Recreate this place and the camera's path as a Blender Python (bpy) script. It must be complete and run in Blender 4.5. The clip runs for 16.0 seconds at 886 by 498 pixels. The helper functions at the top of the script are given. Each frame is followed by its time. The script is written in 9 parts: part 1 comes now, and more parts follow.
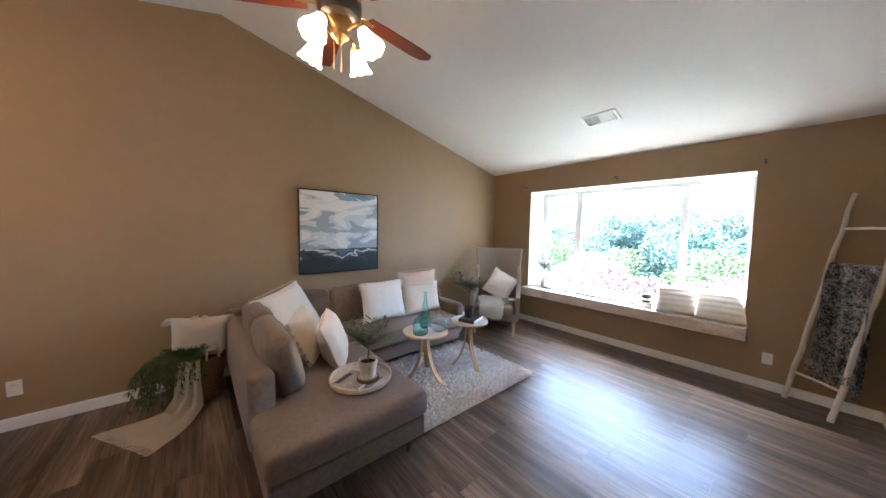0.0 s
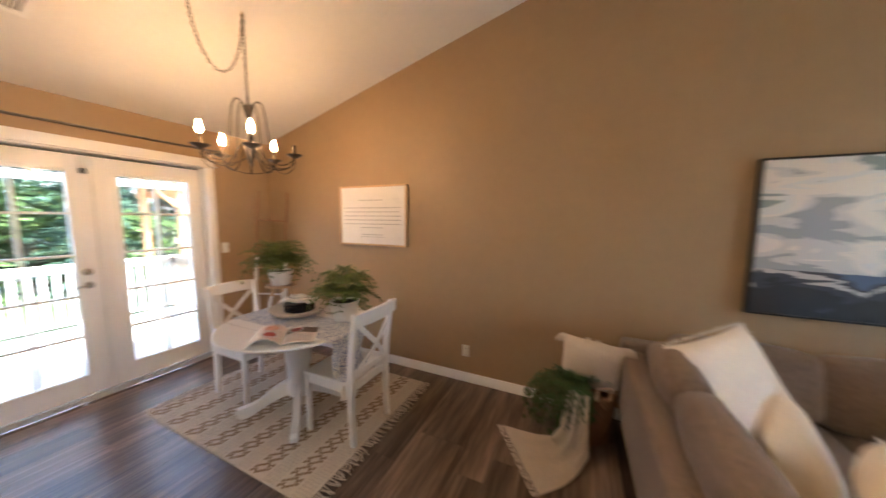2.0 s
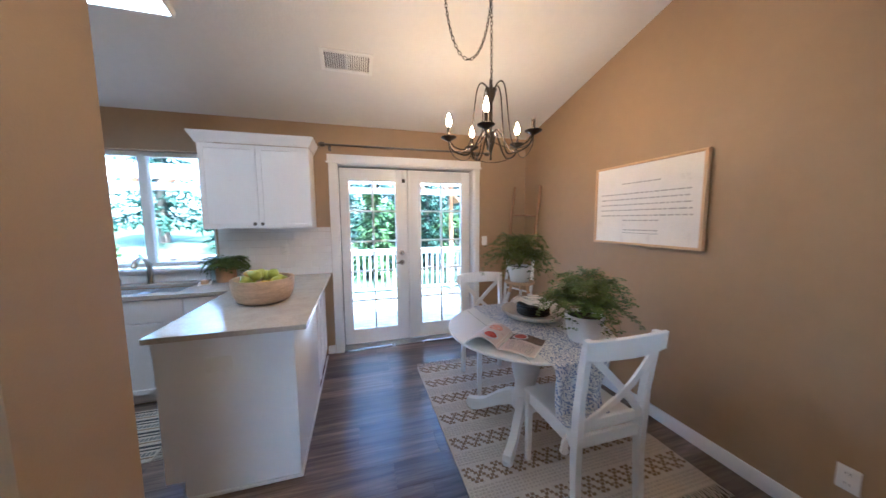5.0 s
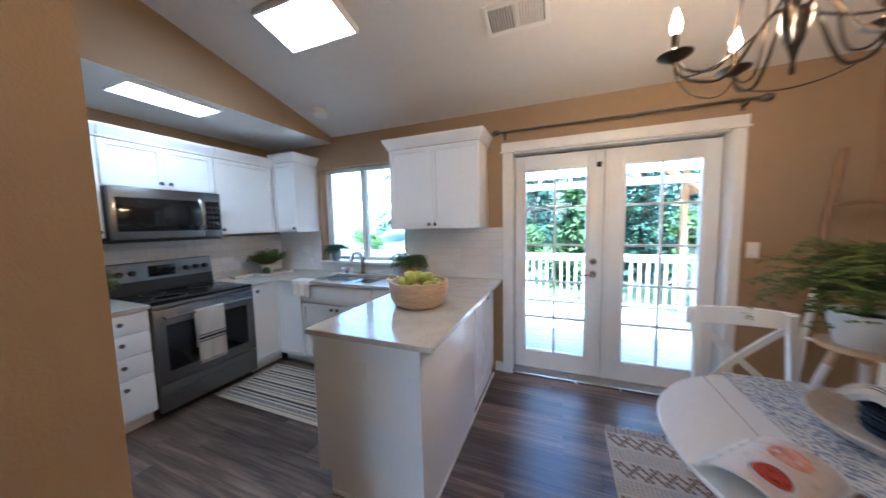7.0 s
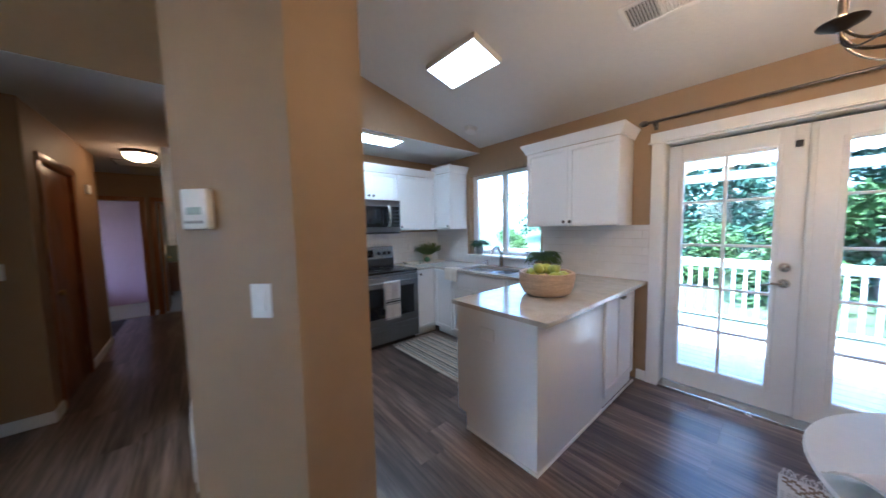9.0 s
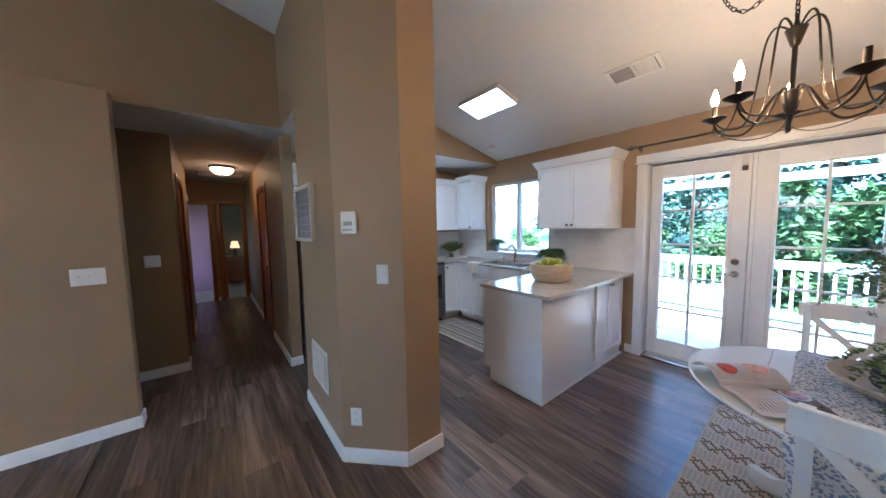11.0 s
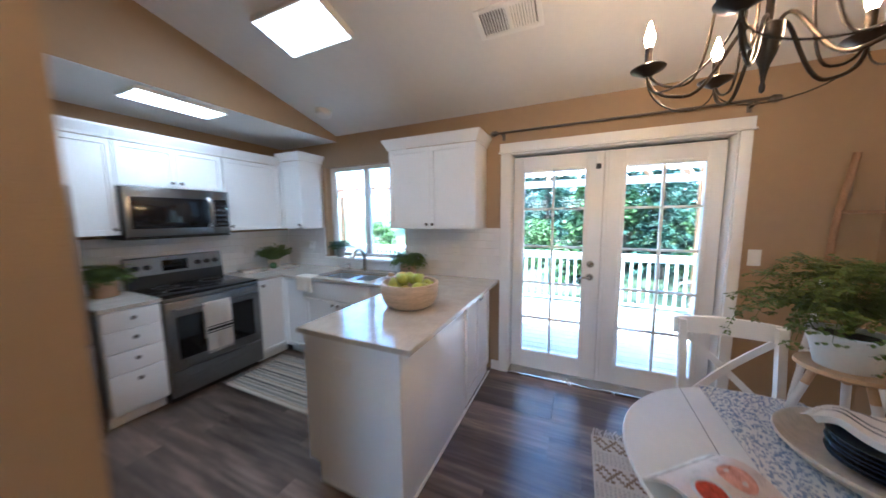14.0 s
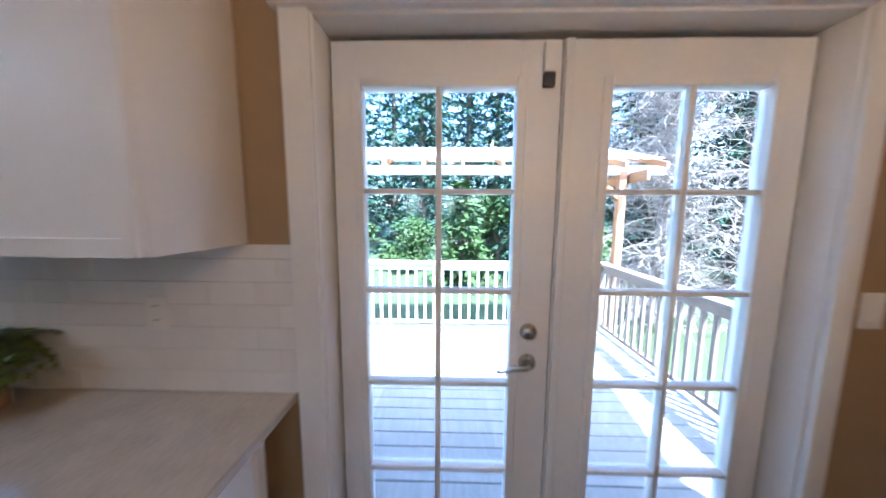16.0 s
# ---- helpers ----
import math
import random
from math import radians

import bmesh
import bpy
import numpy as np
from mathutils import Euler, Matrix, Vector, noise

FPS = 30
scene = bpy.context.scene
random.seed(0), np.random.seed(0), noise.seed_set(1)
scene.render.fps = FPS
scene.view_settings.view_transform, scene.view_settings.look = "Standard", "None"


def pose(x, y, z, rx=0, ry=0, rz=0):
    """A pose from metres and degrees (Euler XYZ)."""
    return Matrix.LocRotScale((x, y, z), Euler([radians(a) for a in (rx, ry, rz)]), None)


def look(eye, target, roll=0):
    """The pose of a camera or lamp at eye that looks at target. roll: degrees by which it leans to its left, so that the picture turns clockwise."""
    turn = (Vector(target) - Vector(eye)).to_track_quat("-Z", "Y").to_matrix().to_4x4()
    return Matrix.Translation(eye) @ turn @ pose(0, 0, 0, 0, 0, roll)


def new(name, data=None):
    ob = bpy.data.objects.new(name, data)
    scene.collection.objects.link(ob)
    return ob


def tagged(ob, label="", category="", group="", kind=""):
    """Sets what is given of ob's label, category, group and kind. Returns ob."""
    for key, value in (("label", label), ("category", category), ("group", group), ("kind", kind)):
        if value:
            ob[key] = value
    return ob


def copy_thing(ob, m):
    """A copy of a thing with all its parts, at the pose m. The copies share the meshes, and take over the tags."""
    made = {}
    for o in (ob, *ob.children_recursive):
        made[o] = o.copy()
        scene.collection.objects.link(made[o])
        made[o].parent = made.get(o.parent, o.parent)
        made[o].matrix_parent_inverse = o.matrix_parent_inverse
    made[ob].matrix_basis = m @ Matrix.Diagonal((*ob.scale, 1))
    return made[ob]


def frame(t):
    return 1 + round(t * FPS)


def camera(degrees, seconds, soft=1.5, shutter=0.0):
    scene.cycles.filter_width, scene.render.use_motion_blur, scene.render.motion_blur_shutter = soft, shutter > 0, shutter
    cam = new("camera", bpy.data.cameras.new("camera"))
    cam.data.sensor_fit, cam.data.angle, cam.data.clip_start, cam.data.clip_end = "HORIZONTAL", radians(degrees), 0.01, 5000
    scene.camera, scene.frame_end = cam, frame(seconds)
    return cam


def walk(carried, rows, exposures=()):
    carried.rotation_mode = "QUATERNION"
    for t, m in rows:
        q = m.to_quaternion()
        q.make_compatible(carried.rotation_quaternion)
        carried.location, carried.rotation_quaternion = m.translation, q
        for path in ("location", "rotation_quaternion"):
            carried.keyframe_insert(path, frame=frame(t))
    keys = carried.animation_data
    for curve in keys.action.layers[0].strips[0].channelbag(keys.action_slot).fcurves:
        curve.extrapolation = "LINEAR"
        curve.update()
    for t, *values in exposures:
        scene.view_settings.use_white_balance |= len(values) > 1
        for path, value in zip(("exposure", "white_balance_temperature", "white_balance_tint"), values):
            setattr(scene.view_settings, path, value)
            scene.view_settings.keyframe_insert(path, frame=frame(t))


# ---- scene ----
cam = camera(112.9, 16.0, soft=1.5, shutter=0.5)
PATH = [
    (0, (0.4, 0.622, 1.541), (1.688, 2.146, 1.402), 1.0),
    (0.5, (0.469, 0.846, 1.549), (1.679, 2.431, 1.393), 1.1),
    (1, (0.423, 1.121, 1.542), (1.159, 2.974, 1.387), 1.1),
    (1.5, (0.337, 1.435, 1.526), (0.207, 3.424, 1.361), 1.1),
    (2, (0.27, 1.673, 1.578), (-0.557, 3.482, 1.372), 0.5),
    (2.5, (0.192, 1.869, 1.546), (-1.192, 3.298, 1.343), 0.4),
    (3, (0.07, 1.926, 1.544), (-1.542, 3.091, 1.338), 0.1),
    (3.5, (0.05, 1.979, 1.548), (-1.662, 2.989, 1.336), -0.1),
    (3.7, (0.053, 1.995, 1.541), (-1.686, 2.961, 1.332), -0.0),
    (5.8, (-0.139, 2.295, 1.476), (-2.127, 2.416, 1.294), -1.0),
    (6, (-0.206, 2.333, 1.485), (-2.198, 2.32, 1.308), -1.1),
    (6.5, (-0.395, 2.398, 1.492), (-2.355, 2.039, 1.314), -1.1),
    (7, (-0.585, 2.387, 1.462), (-2.435, 1.644, 1.292), -1.2),
    (7.5, (-0.681, 2.403, 1.457), (-2.399, 1.391, 1.297), -1.3),
    (8, (-0.62, 2.529, 1.47), (-2.234, 1.358, 1.312), -1.2),
    (8.5, (-0.481, 2.627, 1.451), (-1.954, 1.282, 1.301), -1.3),
    (9, (-0.342, 2.665, 1.432), (-1.633, 1.145, 1.286), -1.2),
    (9.2, (-0.265, 2.7, 1.44), (-1.501, 1.135, 1.288), -1.1),
    (11.3, (0.314, 3.137, 1.483), (-0.916, 1.568, 1.32), -1.0),
    (11.5, (0.327, 3.14, 1.484), (-0.902, 1.57, 1.316), -1.1),
    (12, (0.333, 3.128, 1.479), (-0.895, 1.558, 1.308), -1.0),
    (12.5, (0.224, 3.036, 1.472), (-1.006, 1.469, 1.293), -1.0),
    (13, (0.024, 2.869, 1.502), (-1.318, 1.398, 1.312), -1.0),
    (13.5, (-0.231, 2.678, 1.478), (-1.852, 1.523, 1.285), -0.4),
    (14, (-0.62, 2.547, 1.531), (-2.427, 1.718, 1.313), -0.5),
    (14.5, (-1.037, 2.451, 1.546), (-2.946, 1.902, 1.317), -0.4),
    (15, (-1.474, 2.388, 1.531), (-3.445, 2.129, 1.305), -0.1),
    (15.5, (-1.974, 2.385, 1.51), (-3.957, 2.25, 1.286), 0.1),
    (16, (-2.481, 2.375, 1.516), (-4.466, 2.327, 1.282), 0.3),
]
walk(cam, [(t, look(eye, target, roll)) for t, eye, target, roll in PATH],
     exposures=[(0, 4.42, 5080, 4), (1.0, 4.48, 5350, 4), (1.6, 4.48, 5800, 6), (2.5, 4.48, 5900, 6), (3.7, 4.45, 5250, 5), (5.9, 4.26, 4250, -1), (7, 4.22, 4480, -1), (9, 4.17, 4420, 0), (12, 4.32, 4420, 0), (14, 4.22, 4550, 0), (15.2, 3.95, 4750, 5), (16, 3.58, 4700, 5)])


# ---- light ----
world = bpy.data.worlds.new("sky")
scene.world = world
world.use_nodes = True
_sky = world.node_tree.nodes.new("ShaderNodeTexSky")
_sky.sky_type = "NISHITA"
_sky.sun_disc = False
_sky.sun_elevation = radians(62)
_sky.sun_rotation = radians(50)
_sky.air_density, _sky.dust_density = 1.0, 2.5
world.node_tree.links.new(_sky.outputs[0], world.node_tree.nodes["Background"].inputs[0])
world.node_tree.nodes["Background"].inputs[1].default_value = 0.15
_sun = bpy.data.lights.new("sun", "SUN")
_sun.energy, _sun.angle, _sun.color = 3.6, radians(0.5), (1.0, 0.95, 0.87)
new("sun", _sun).matrix_world = look((20 * math.sin(radians(50)), 20 * math.cos(radians(50)), 37.6), (0, 0, 0))


# ---- materials ----
def _node(nt, kind, **props):
    n = nt.nodes.new(kind)
    for k, v in props.items():
        if k == "operation":
            n.operation = v
        elif k == "blend_type":
            n.blend_type = v
        elif k == "data_type":
            n.data_type = v
        else:
            n.inputs[k].default_value = v
    return n


def mat(name, color, rough=0.6, metal=0.0, var=0.12, scale=6.0, stretch=(1, 1, 1), bump=0.0, bscale=120.0, dark=None,
        rand=0.0, coat=0.0, sheen=0.0, emit=None, strength=0.0, bstretch=(1, 1, 1), rvar=0.1, trans=0.0, ior=1.45):
    """A surface with variation at two scales, fine relief and uneven gloss."""
    m = bpy.data.materials.new(name)
    m.use_nodes = True
    nt = m.node_tree
    b = nt.nodes["Principled BSDF"]
    L = nt.links.new
    co = nt.nodes.new("ShaderNodeTexCoord")
    mp = nt.nodes.new("ShaderNodeMapping")
    mp.inputs["Scale"].default_value = stretch
    L(co.outputs["Object"], mp.inputs["Vector"])
    info = nt.nodes.new("ShaderNodeObjectInfo")
    if rand:
        off = nt.nodes.new("ShaderNodeVectorMath")
        off.operation = "SCALE"
        off.inputs[0].default_value = (37.0, 53.0, 71.0)
        L(info.outputs["Random"], off.inputs["Scale"])
        L(off.outputs[0], mp.inputs["Location"])
    n1 = _node(nt, "ShaderNodeTexNoise", Scale=scale, Detail=6.0, Roughness=0.65)
    n2 = _node(nt, "ShaderNodeTexNoise", Scale=scale * 9, Detail=4.0)
    L(mp.outputs[0], n1.inputs["Vector"])
    L(mp.outputs[0], n2.inputs["Vector"])
    mix = nt.nodes.new("ShaderNodeMath")
    mix.operation = "MULTIPLY_ADD"
    mix.inputs[1].default_value = 0.4
    L(n2.outputs[0], mix.inputs[0])
    sc = nt.nodes.new("ShaderNodeMath")
    sc.operation = "MULTIPLY"
    sc.inputs[1].default_value = 0.6
    L(n1.outputs[0], sc.inputs[0])
    L(sc.outputs[0], mix.inputs[2])
    ramp = nt.nodes.new("ShaderNodeValToRGB")
    c0 = dark or tuple(c * (1 - var) for c in color)
    c1 = tuple(min(1, c * (1 + var)) for c in color)
    ramp.color_ramp.elements[0].color = (*c0, 1)
    ramp.color_ramp.elements[1].color = (*c1, 1)
    ramp.color_ramp.elements[0].position, ramp.color_ramp.elements[1].position = 0.32, 0.68
    L(mix.outputs[0], ramp.inputs[0])
    out = ramp.outputs[0]
    if rand:
        hsv = nt.nodes.new("ShaderNodeHueSaturation")
        mr = nt.nodes.new("ShaderNodeMapRange")
        mr.inputs[3].default_value, mr.inputs[4].default_value = 1 - rand, 1 + rand
        L(info.outputs["Random"], mr.inputs[0])
        L(mr.outputs[0], hsv.inputs["Value"])
        L(out, hsv.inputs["Color"])
        out = hsv.outputs[0]
    L(out, b.inputs["Base Color"])
    rr = nt.nodes.new("ShaderNodeMapRange")
    rr.inputs[3].default_value, rr.inputs[4].default_value = max(0, rough - rvar), min(1, rough + rvar)
    L(n1.outputs[0], rr.inputs[0])
    L(rr.outputs[0], b.inputs["Roughness"])
    b.inputs["Metallic"].default_value = metal
    b.inputs["IOR"].default_value = ior
    b.inputs["Coat Weight"].default_value = coat
    b.inputs["Sheen Weight"].default_value = sheen
    b.inputs["Transmission Weight"].default_value = trans
    if emit:
        b.inputs["Emission Color"].default_value = (*emit, 1)
        b.inputs["Emission Strength"].default_value = strength
    if bump:
        n3 = _node(nt, "ShaderNodeTexNoise", Scale=bscale, Detail=3.0)
        mp2 = nt.nodes.new("ShaderNodeMapping")
        mp2.inputs["Scale"].default_value = bstretch
        L(co.outputs["Object"], mp2.inputs["Vector"])
        L(mp2.outputs[0], n3.inputs["Vector"])
        bp = nt.nodes.new("ShaderNodeBump")
        bp.inputs["Strength"].default_value = min(1.0, bump)
        bp.inputs["Distance"].default_value = 0.004
        L(n3.outputs[0], bp.inputs["Height"])
        L(bp.outputs[0], b.inputs["Normal"])
    return m


WALL = mat("tan_wall_paint", (0.340, 0.232, 0.128), 0.55, var=0.05, scale=1.5, bump=0.22, bscale=160)
CEIL = mat("white_textured_ceiling", (0.72, 0.70, 0.67), 0.8, var=0.03, scale=2, bump=0.45, bscale=55)
TRIM = mat("white_trim_paint", (0.80, 0.79, 0.77), 0.35, var=0.03, scale=5, bump=0.05, bscale=40)
JOINT = mat("dark_floor_joint", (0.03, 0.022, 0.018), 0.7)
CABINET = mat("white_cabinet_paint", (0.80, 0.79, 0.78), 0.32, var=0.02, scale=4, bump=0.03, bscale=60)
QUARTZ = mat("warm_grey_quartz", (0.51, 0.46, 0.395), 0.15, var=0.16, scale=9, rvar=0.04)
TILE = mat("white_glazed_tile", (0.80, 0.79, 0.78), 0.12, var=0.02, rand=0.03, bump=0.05, bscale=14, rvar=0.05)
GROUT = mat("pale_grout", (0.78, 0.77, 0.75), 0.9, bump=0.2, bscale=300)
STEEL = mat("brushed_stainless_steel", (0.22, 0.216, 0.212), 0.3, 1.0, var=0.06, scale=20, stretch=(1, 1, 30), bump=0.03)
SINKST = mat("satin_sink_steel", (0.60, 0.595, 0.58), 0.38, 1.0, var=0.05, scale=12)
NICKEL = mat("satin_nickel", (0.50, 0.48, 0.45), 0.25, 1.0, var=0.05)
PEWTER = mat("dark_pewter", (0.16, 0.14, 0.125), 0.35, 1.0, var=0.1, scale=30)
BRASS = mat("aged_brass", (0.55, 0.36, 0.14), 0.3, 1.0, var=0.1)
BLACKGLASS = mat("black_glass", (0.008, 0.008, 0.009), 0.06, var=0.1, rvar=0.02)
BLACK = mat("black_plastic", (0.02, 0.02, 0.021), 0.4, var=0.2)
BRONZE = mat("dark_bronze_metal", (0.055, 0.044, 0.036), 0.38, 0.85, var=0.25, scale=25)
PLASTIC = mat("white_plastic", (0.78, 0.77, 0.74), 0.4, var=0.02)
SOFA = mat("taupe_woven_upholstery", (0.180, 0.132, 0.102), 0.95, var=0.34, scale=42, bump=0.5, bscale=700, sheen=0.25)
CREAM = mat("cream_cotton", (0.72, 0.64, 0.54), 0.95, var=0.08, scale=5, bump=0.35, bscale=420, sheen=0.2)
IVORY = mat("ivory_cotton", (0.80, 0.74, 0.66), 0.95, var=0.06, scale=5, bump=0.3, bscale=420, sheen=0.2)
SANDC = mat("sand_linen", (0.58, 0.45, 0.33), 0.95, var=0.1, scale=6, bump=0.4, bscale=380, sheen=0.2)
FUR = mat("white_fur", (0.94, 0.92, 0.89), 1.0, var=0.05, scale=20, sheen=0.9)
SHAG = mat("ivory_shag_wool", (0.95, 0.94, 0.92), 1.0, var=0.04, scale=8, sheen=1.0)
for _m in (FUR, SHAG):
    # each tuft has its own tone
    _nt = _m.node_tree
    _bs = next(n for n in _nt.nodes if n.type == "BSDF_PRINCIPLED")
    _geo = _nt.nodes.new("ShaderNodeNewGeometry")
    _rng = _nt.nodes.new("ShaderNodeMapRange")
    _rng.inputs["To Min"].default_value, _rng.inputs["To Max"].default_value = 0.80, 1.04
    _hsv = _nt.nodes.new("ShaderNodeHueSaturation")
    _nt.links.new(_geo.outputs["Random Per Island"], _rng.inputs["Value"])
    _nt.links.new(_rng.outputs[0], _hsv.inputs["Value"])
    if _bs.inputs["Base Color"].links:
        _nt.links.new(_bs.inputs["Base Color"].links[0].from_socket, _hsv.inputs["Color"])
    else:
        _hsv.inputs["Color"].default_value = _bs.inputs["Base Color"].default_value
    _nt.links.new(_hsv.outputs[0], _bs.inputs["Base Color"])
WALNUT = mat("walnut_stained_wood", (0.15, 0.055, 0.025), 0.35, var=0.25, scale=8, stretch=(4, 4, 0.6))
BIRCH = mat("pale_birch_wood", (0.60, 0.40, 0.22), 0.45, var=0.14, scale=6, stretch=(6, 6, 0.7), bump=0.06, bscale=60)
WHITEWOOD = mat("white_painted_wood", (0.80, 0.785, 0.755), 0.4, var=0.03, scale=6, bump=0.05, bscale=60)
TEAK = mat("raw_turned_wood", (0.55, 0.40, 0.265), 0.5, var=0.3, scale=5, stretch=(1, 1, 5), bump=0.1, bscale=50)
BARK = mat("stripped_branch_wood", (0.30, 0.175, 0.095), 0.65, var=0.25, scale=9, stretch=(3, 3, 0.6), bump=0.25, bscale=50)
WHITEWASH = mat("whitewashed_wood", (0.62, 0.54, 0.45), 0.7, var=0.2, scale=10, stretch=(4, 4, 0.5), bump=0.2, bscale=60)
OAKTRIM = mat("orange_oak_trim", (0.33, 0.125, 0.035), 0.3, var=0.25, scale=6, stretch=(6, 6, 0.5), coat=0.3)
WICKER = mat("brown_wicker", (0.20, 0.105, 0.055), 0.65, var=0.35, scale=40, bump=0.3, bscale=150)
LEAF = mat("green_leaf", (0.055, 0.105, 0.030), 0.45, var=0.4, scale=25, dark=(0.025, 0.06, 0.018))
FERN = mat("fern_leaf", (0.125, 0.165, 0.030), 0.5, var=0.4, scale=20, dark=(0.030, 0.060, 0.014))
OLIVE = mat("olive_leaf", (0.10, 0.135, 0.085), 0.5, var=0.3, scale=25)
STEMM = mat("plant_stem", (0.14, 0.09, 0.05), 0.7, var=0.3, scale=30)
SOIL = mat("potting_soil", (0.035, 0.024, 0.017), 0.95, var=0.4, scale=60, bump=0.6, bscale=150)
CERAMIC = mat("white_ceramic", (0.76, 0.73, 0.69), 0.3, var=0.05, scale=8, bump=0.06, bscale=30)
STONEW = mat("speckled_stoneware", (0.62, 0.55, 0.46), 0.6, var=0.14, scale=40, bump=0.15, bscale=90)
TERRA = mat("tan_clay", (0.46, 0.29, 0.17), 0.7, var=0.12, scale=15, bump=0.12, bscale=90)
ZINC = mat("galvanised_zinc", (0.36, 0.37, 0.37), 0.45, 0.8, var=0.15, scale=18)
PEAR = mat("green_pear_skin", (0.42, 0.44, 0.06), 0.4, var=0.22, scale=14, rand=0.12)
PEARY = mat("yellow_pear_skin", (0.60, 0.42, 0.06), 0.4, var=0.2, scale=14)
NAVY = mat("navy_glazed_stoneware", (0.014, 0.02, 0.042), 0.2, var=0.25, scale=20)
PAPER = mat("magazine_paper", (0.74, 0.71, 0.66), 0.35, var=0.03)
INK = mat("dark_ink", (0.03, 0.03, 0.032), 0.5)
PALEINK = mat("pale_grey_ink", (0.40, 0.38, 0.36), 0.6)
GREYINK = mat("grey_ink", (0.20, 0.19, 0.18), 0.6)
CONC = mat("charcoal_cement", (0.03, 0.03, 0.031), 0.6, var=0.2, scale=20)
BOOKC = mat("dark_book_cloth", (0.055, 0.035, 0.028), 0.6, var=0.15, scale=30, bump=0.15, bscale=400)
DECK = mat("weathered_deck_board", (0.235, 0.222, 0.208), 0.75, var=0.2, scale=4, stretch=(0.8, 8, 8), rand=0.1, bump=0.3, bscale=40, bstretch=(0.5, 8, 8))
# weathered wood, its tone darkened for the backlit north railing
RAILW = mat("weathered_backlit_rail_wood", (0.21, 0.165, 0.13), 0.8, var=0.18, scale=6, bump=0.2, bscale=60)
# white here stands for full sun on the timber, not for paint
RAIL_LIT = mat("sunlit_white_rail", (0.62, 0.60, 0.57), 0.6, var=0.06, scale=6)
CEDAR = mat("cedar_timber", (0.33, 0.165, 0.075), 0.65, var=0.2, scale=5, stretch=(4, 4, 0.7), bump=0.1, bscale=50)
ROOFP = mat("corrugated_pergola_cover", (0.78, 0.75, 0.72), 0.5, var=0.05)
GRASS = mat("lawn_grass", (0.045, 0.062, 0.022), 0.9, var=0.4, scale=3, bump=0.8, bscale=60)
CONIFER = mat("conifer_needles", (0.034, 0.062, 0.040), 0.9, var=0.5, scale=3, ior=1.2, dark=(0.014, 0.028, 0.020), rand=0.2)
BRIGHTLEAF = mat("bright_shrub_leaf", (0.058, 0.095, 0.030), 0.8, var=0.4, scale=4, ior=1.2, rand=0.15)
PINKLEAF = mat("pink_blossom", (0.34, 0.20, 0.22), 0.7, var=0.3, scale=6)
TWIG = mat("bare_grey_twig", (0.26, 0.215, 0.185), 0.8, var=0.35, scale=10)
TRUNK = mat("tree_bark", (0.12, 0.085, 0.06), 0.9, var=0.35, scale=6, bump=0.7, bscale=30)
SIDING = mat("beige_siding", (0.45, 0.40, 0.33), 0.7, var=0.05)
ROOFING = mat("asphalt_shingle", (0.08, 0.075, 0.07), 0.9, var=0.3, scale=20, bump=0.5, bscale=80)
MAUVE = mat("mauve_wall_paint", (0.40, 0.235, 0.27), 0.6, var=0.04, scale=2)
SAGE = mat("sage_wall_paint", (0.20, 0.19, 0.12), 0.6, var=0.04, scale=2)
CARPET = mat("beige_carpet", (0.45, 0.38, 0.30), 1.0, var=0.12, scale=30, bump=0.5, bscale=300)
VINYLF = mat("white_vinyl_frame", (0.78, 0.77, 0.74), 0.35, var=0.02)
PANEL_LIGHT = mat("white_led_panel", (0.9, 0.9, 0.9), 0.5, emit=(1.0, 0.97, 0.93), strength=1.1)
BULB = mat("warm_bulb", (1, 0.9, 0.7), 0.3, emit=(1.0, 0.54, 0.23), strength=36.0)
FANBULB = mat("fan_bulb", (1, 0.9, 0.7), 0.3, emit=(1.0, 0.60, 0.30), strength=9.0)
SHADE_LIT = mat("lit_frosted_glass_shade", (0.95, 0.85, 0.7), 0.3, emit=(1.0, 0.62, 0.32), strength=0.9)
DOME_LIT = mat("lit_alabaster_dome", (0.95, 0.85, 0.7), 0.3, emit=(1.0, 0.52, 0.22), strength=1.2)


def glass_mat(name, tint, rough=0.0, ior=1.45):
    m = bpy.data.materials.new(name)
    m.use_nodes = True
    b = m.node_tree.nodes["Principled BSDF"]
    b.inputs["Base Color"].default_value = (*tint, 1)
    b.inputs["Roughness"].default_value = rough
    b.inputs["Transmission Weight"].default_value = 1.0
    b.inputs["IOR"].default_value = ior
    return m


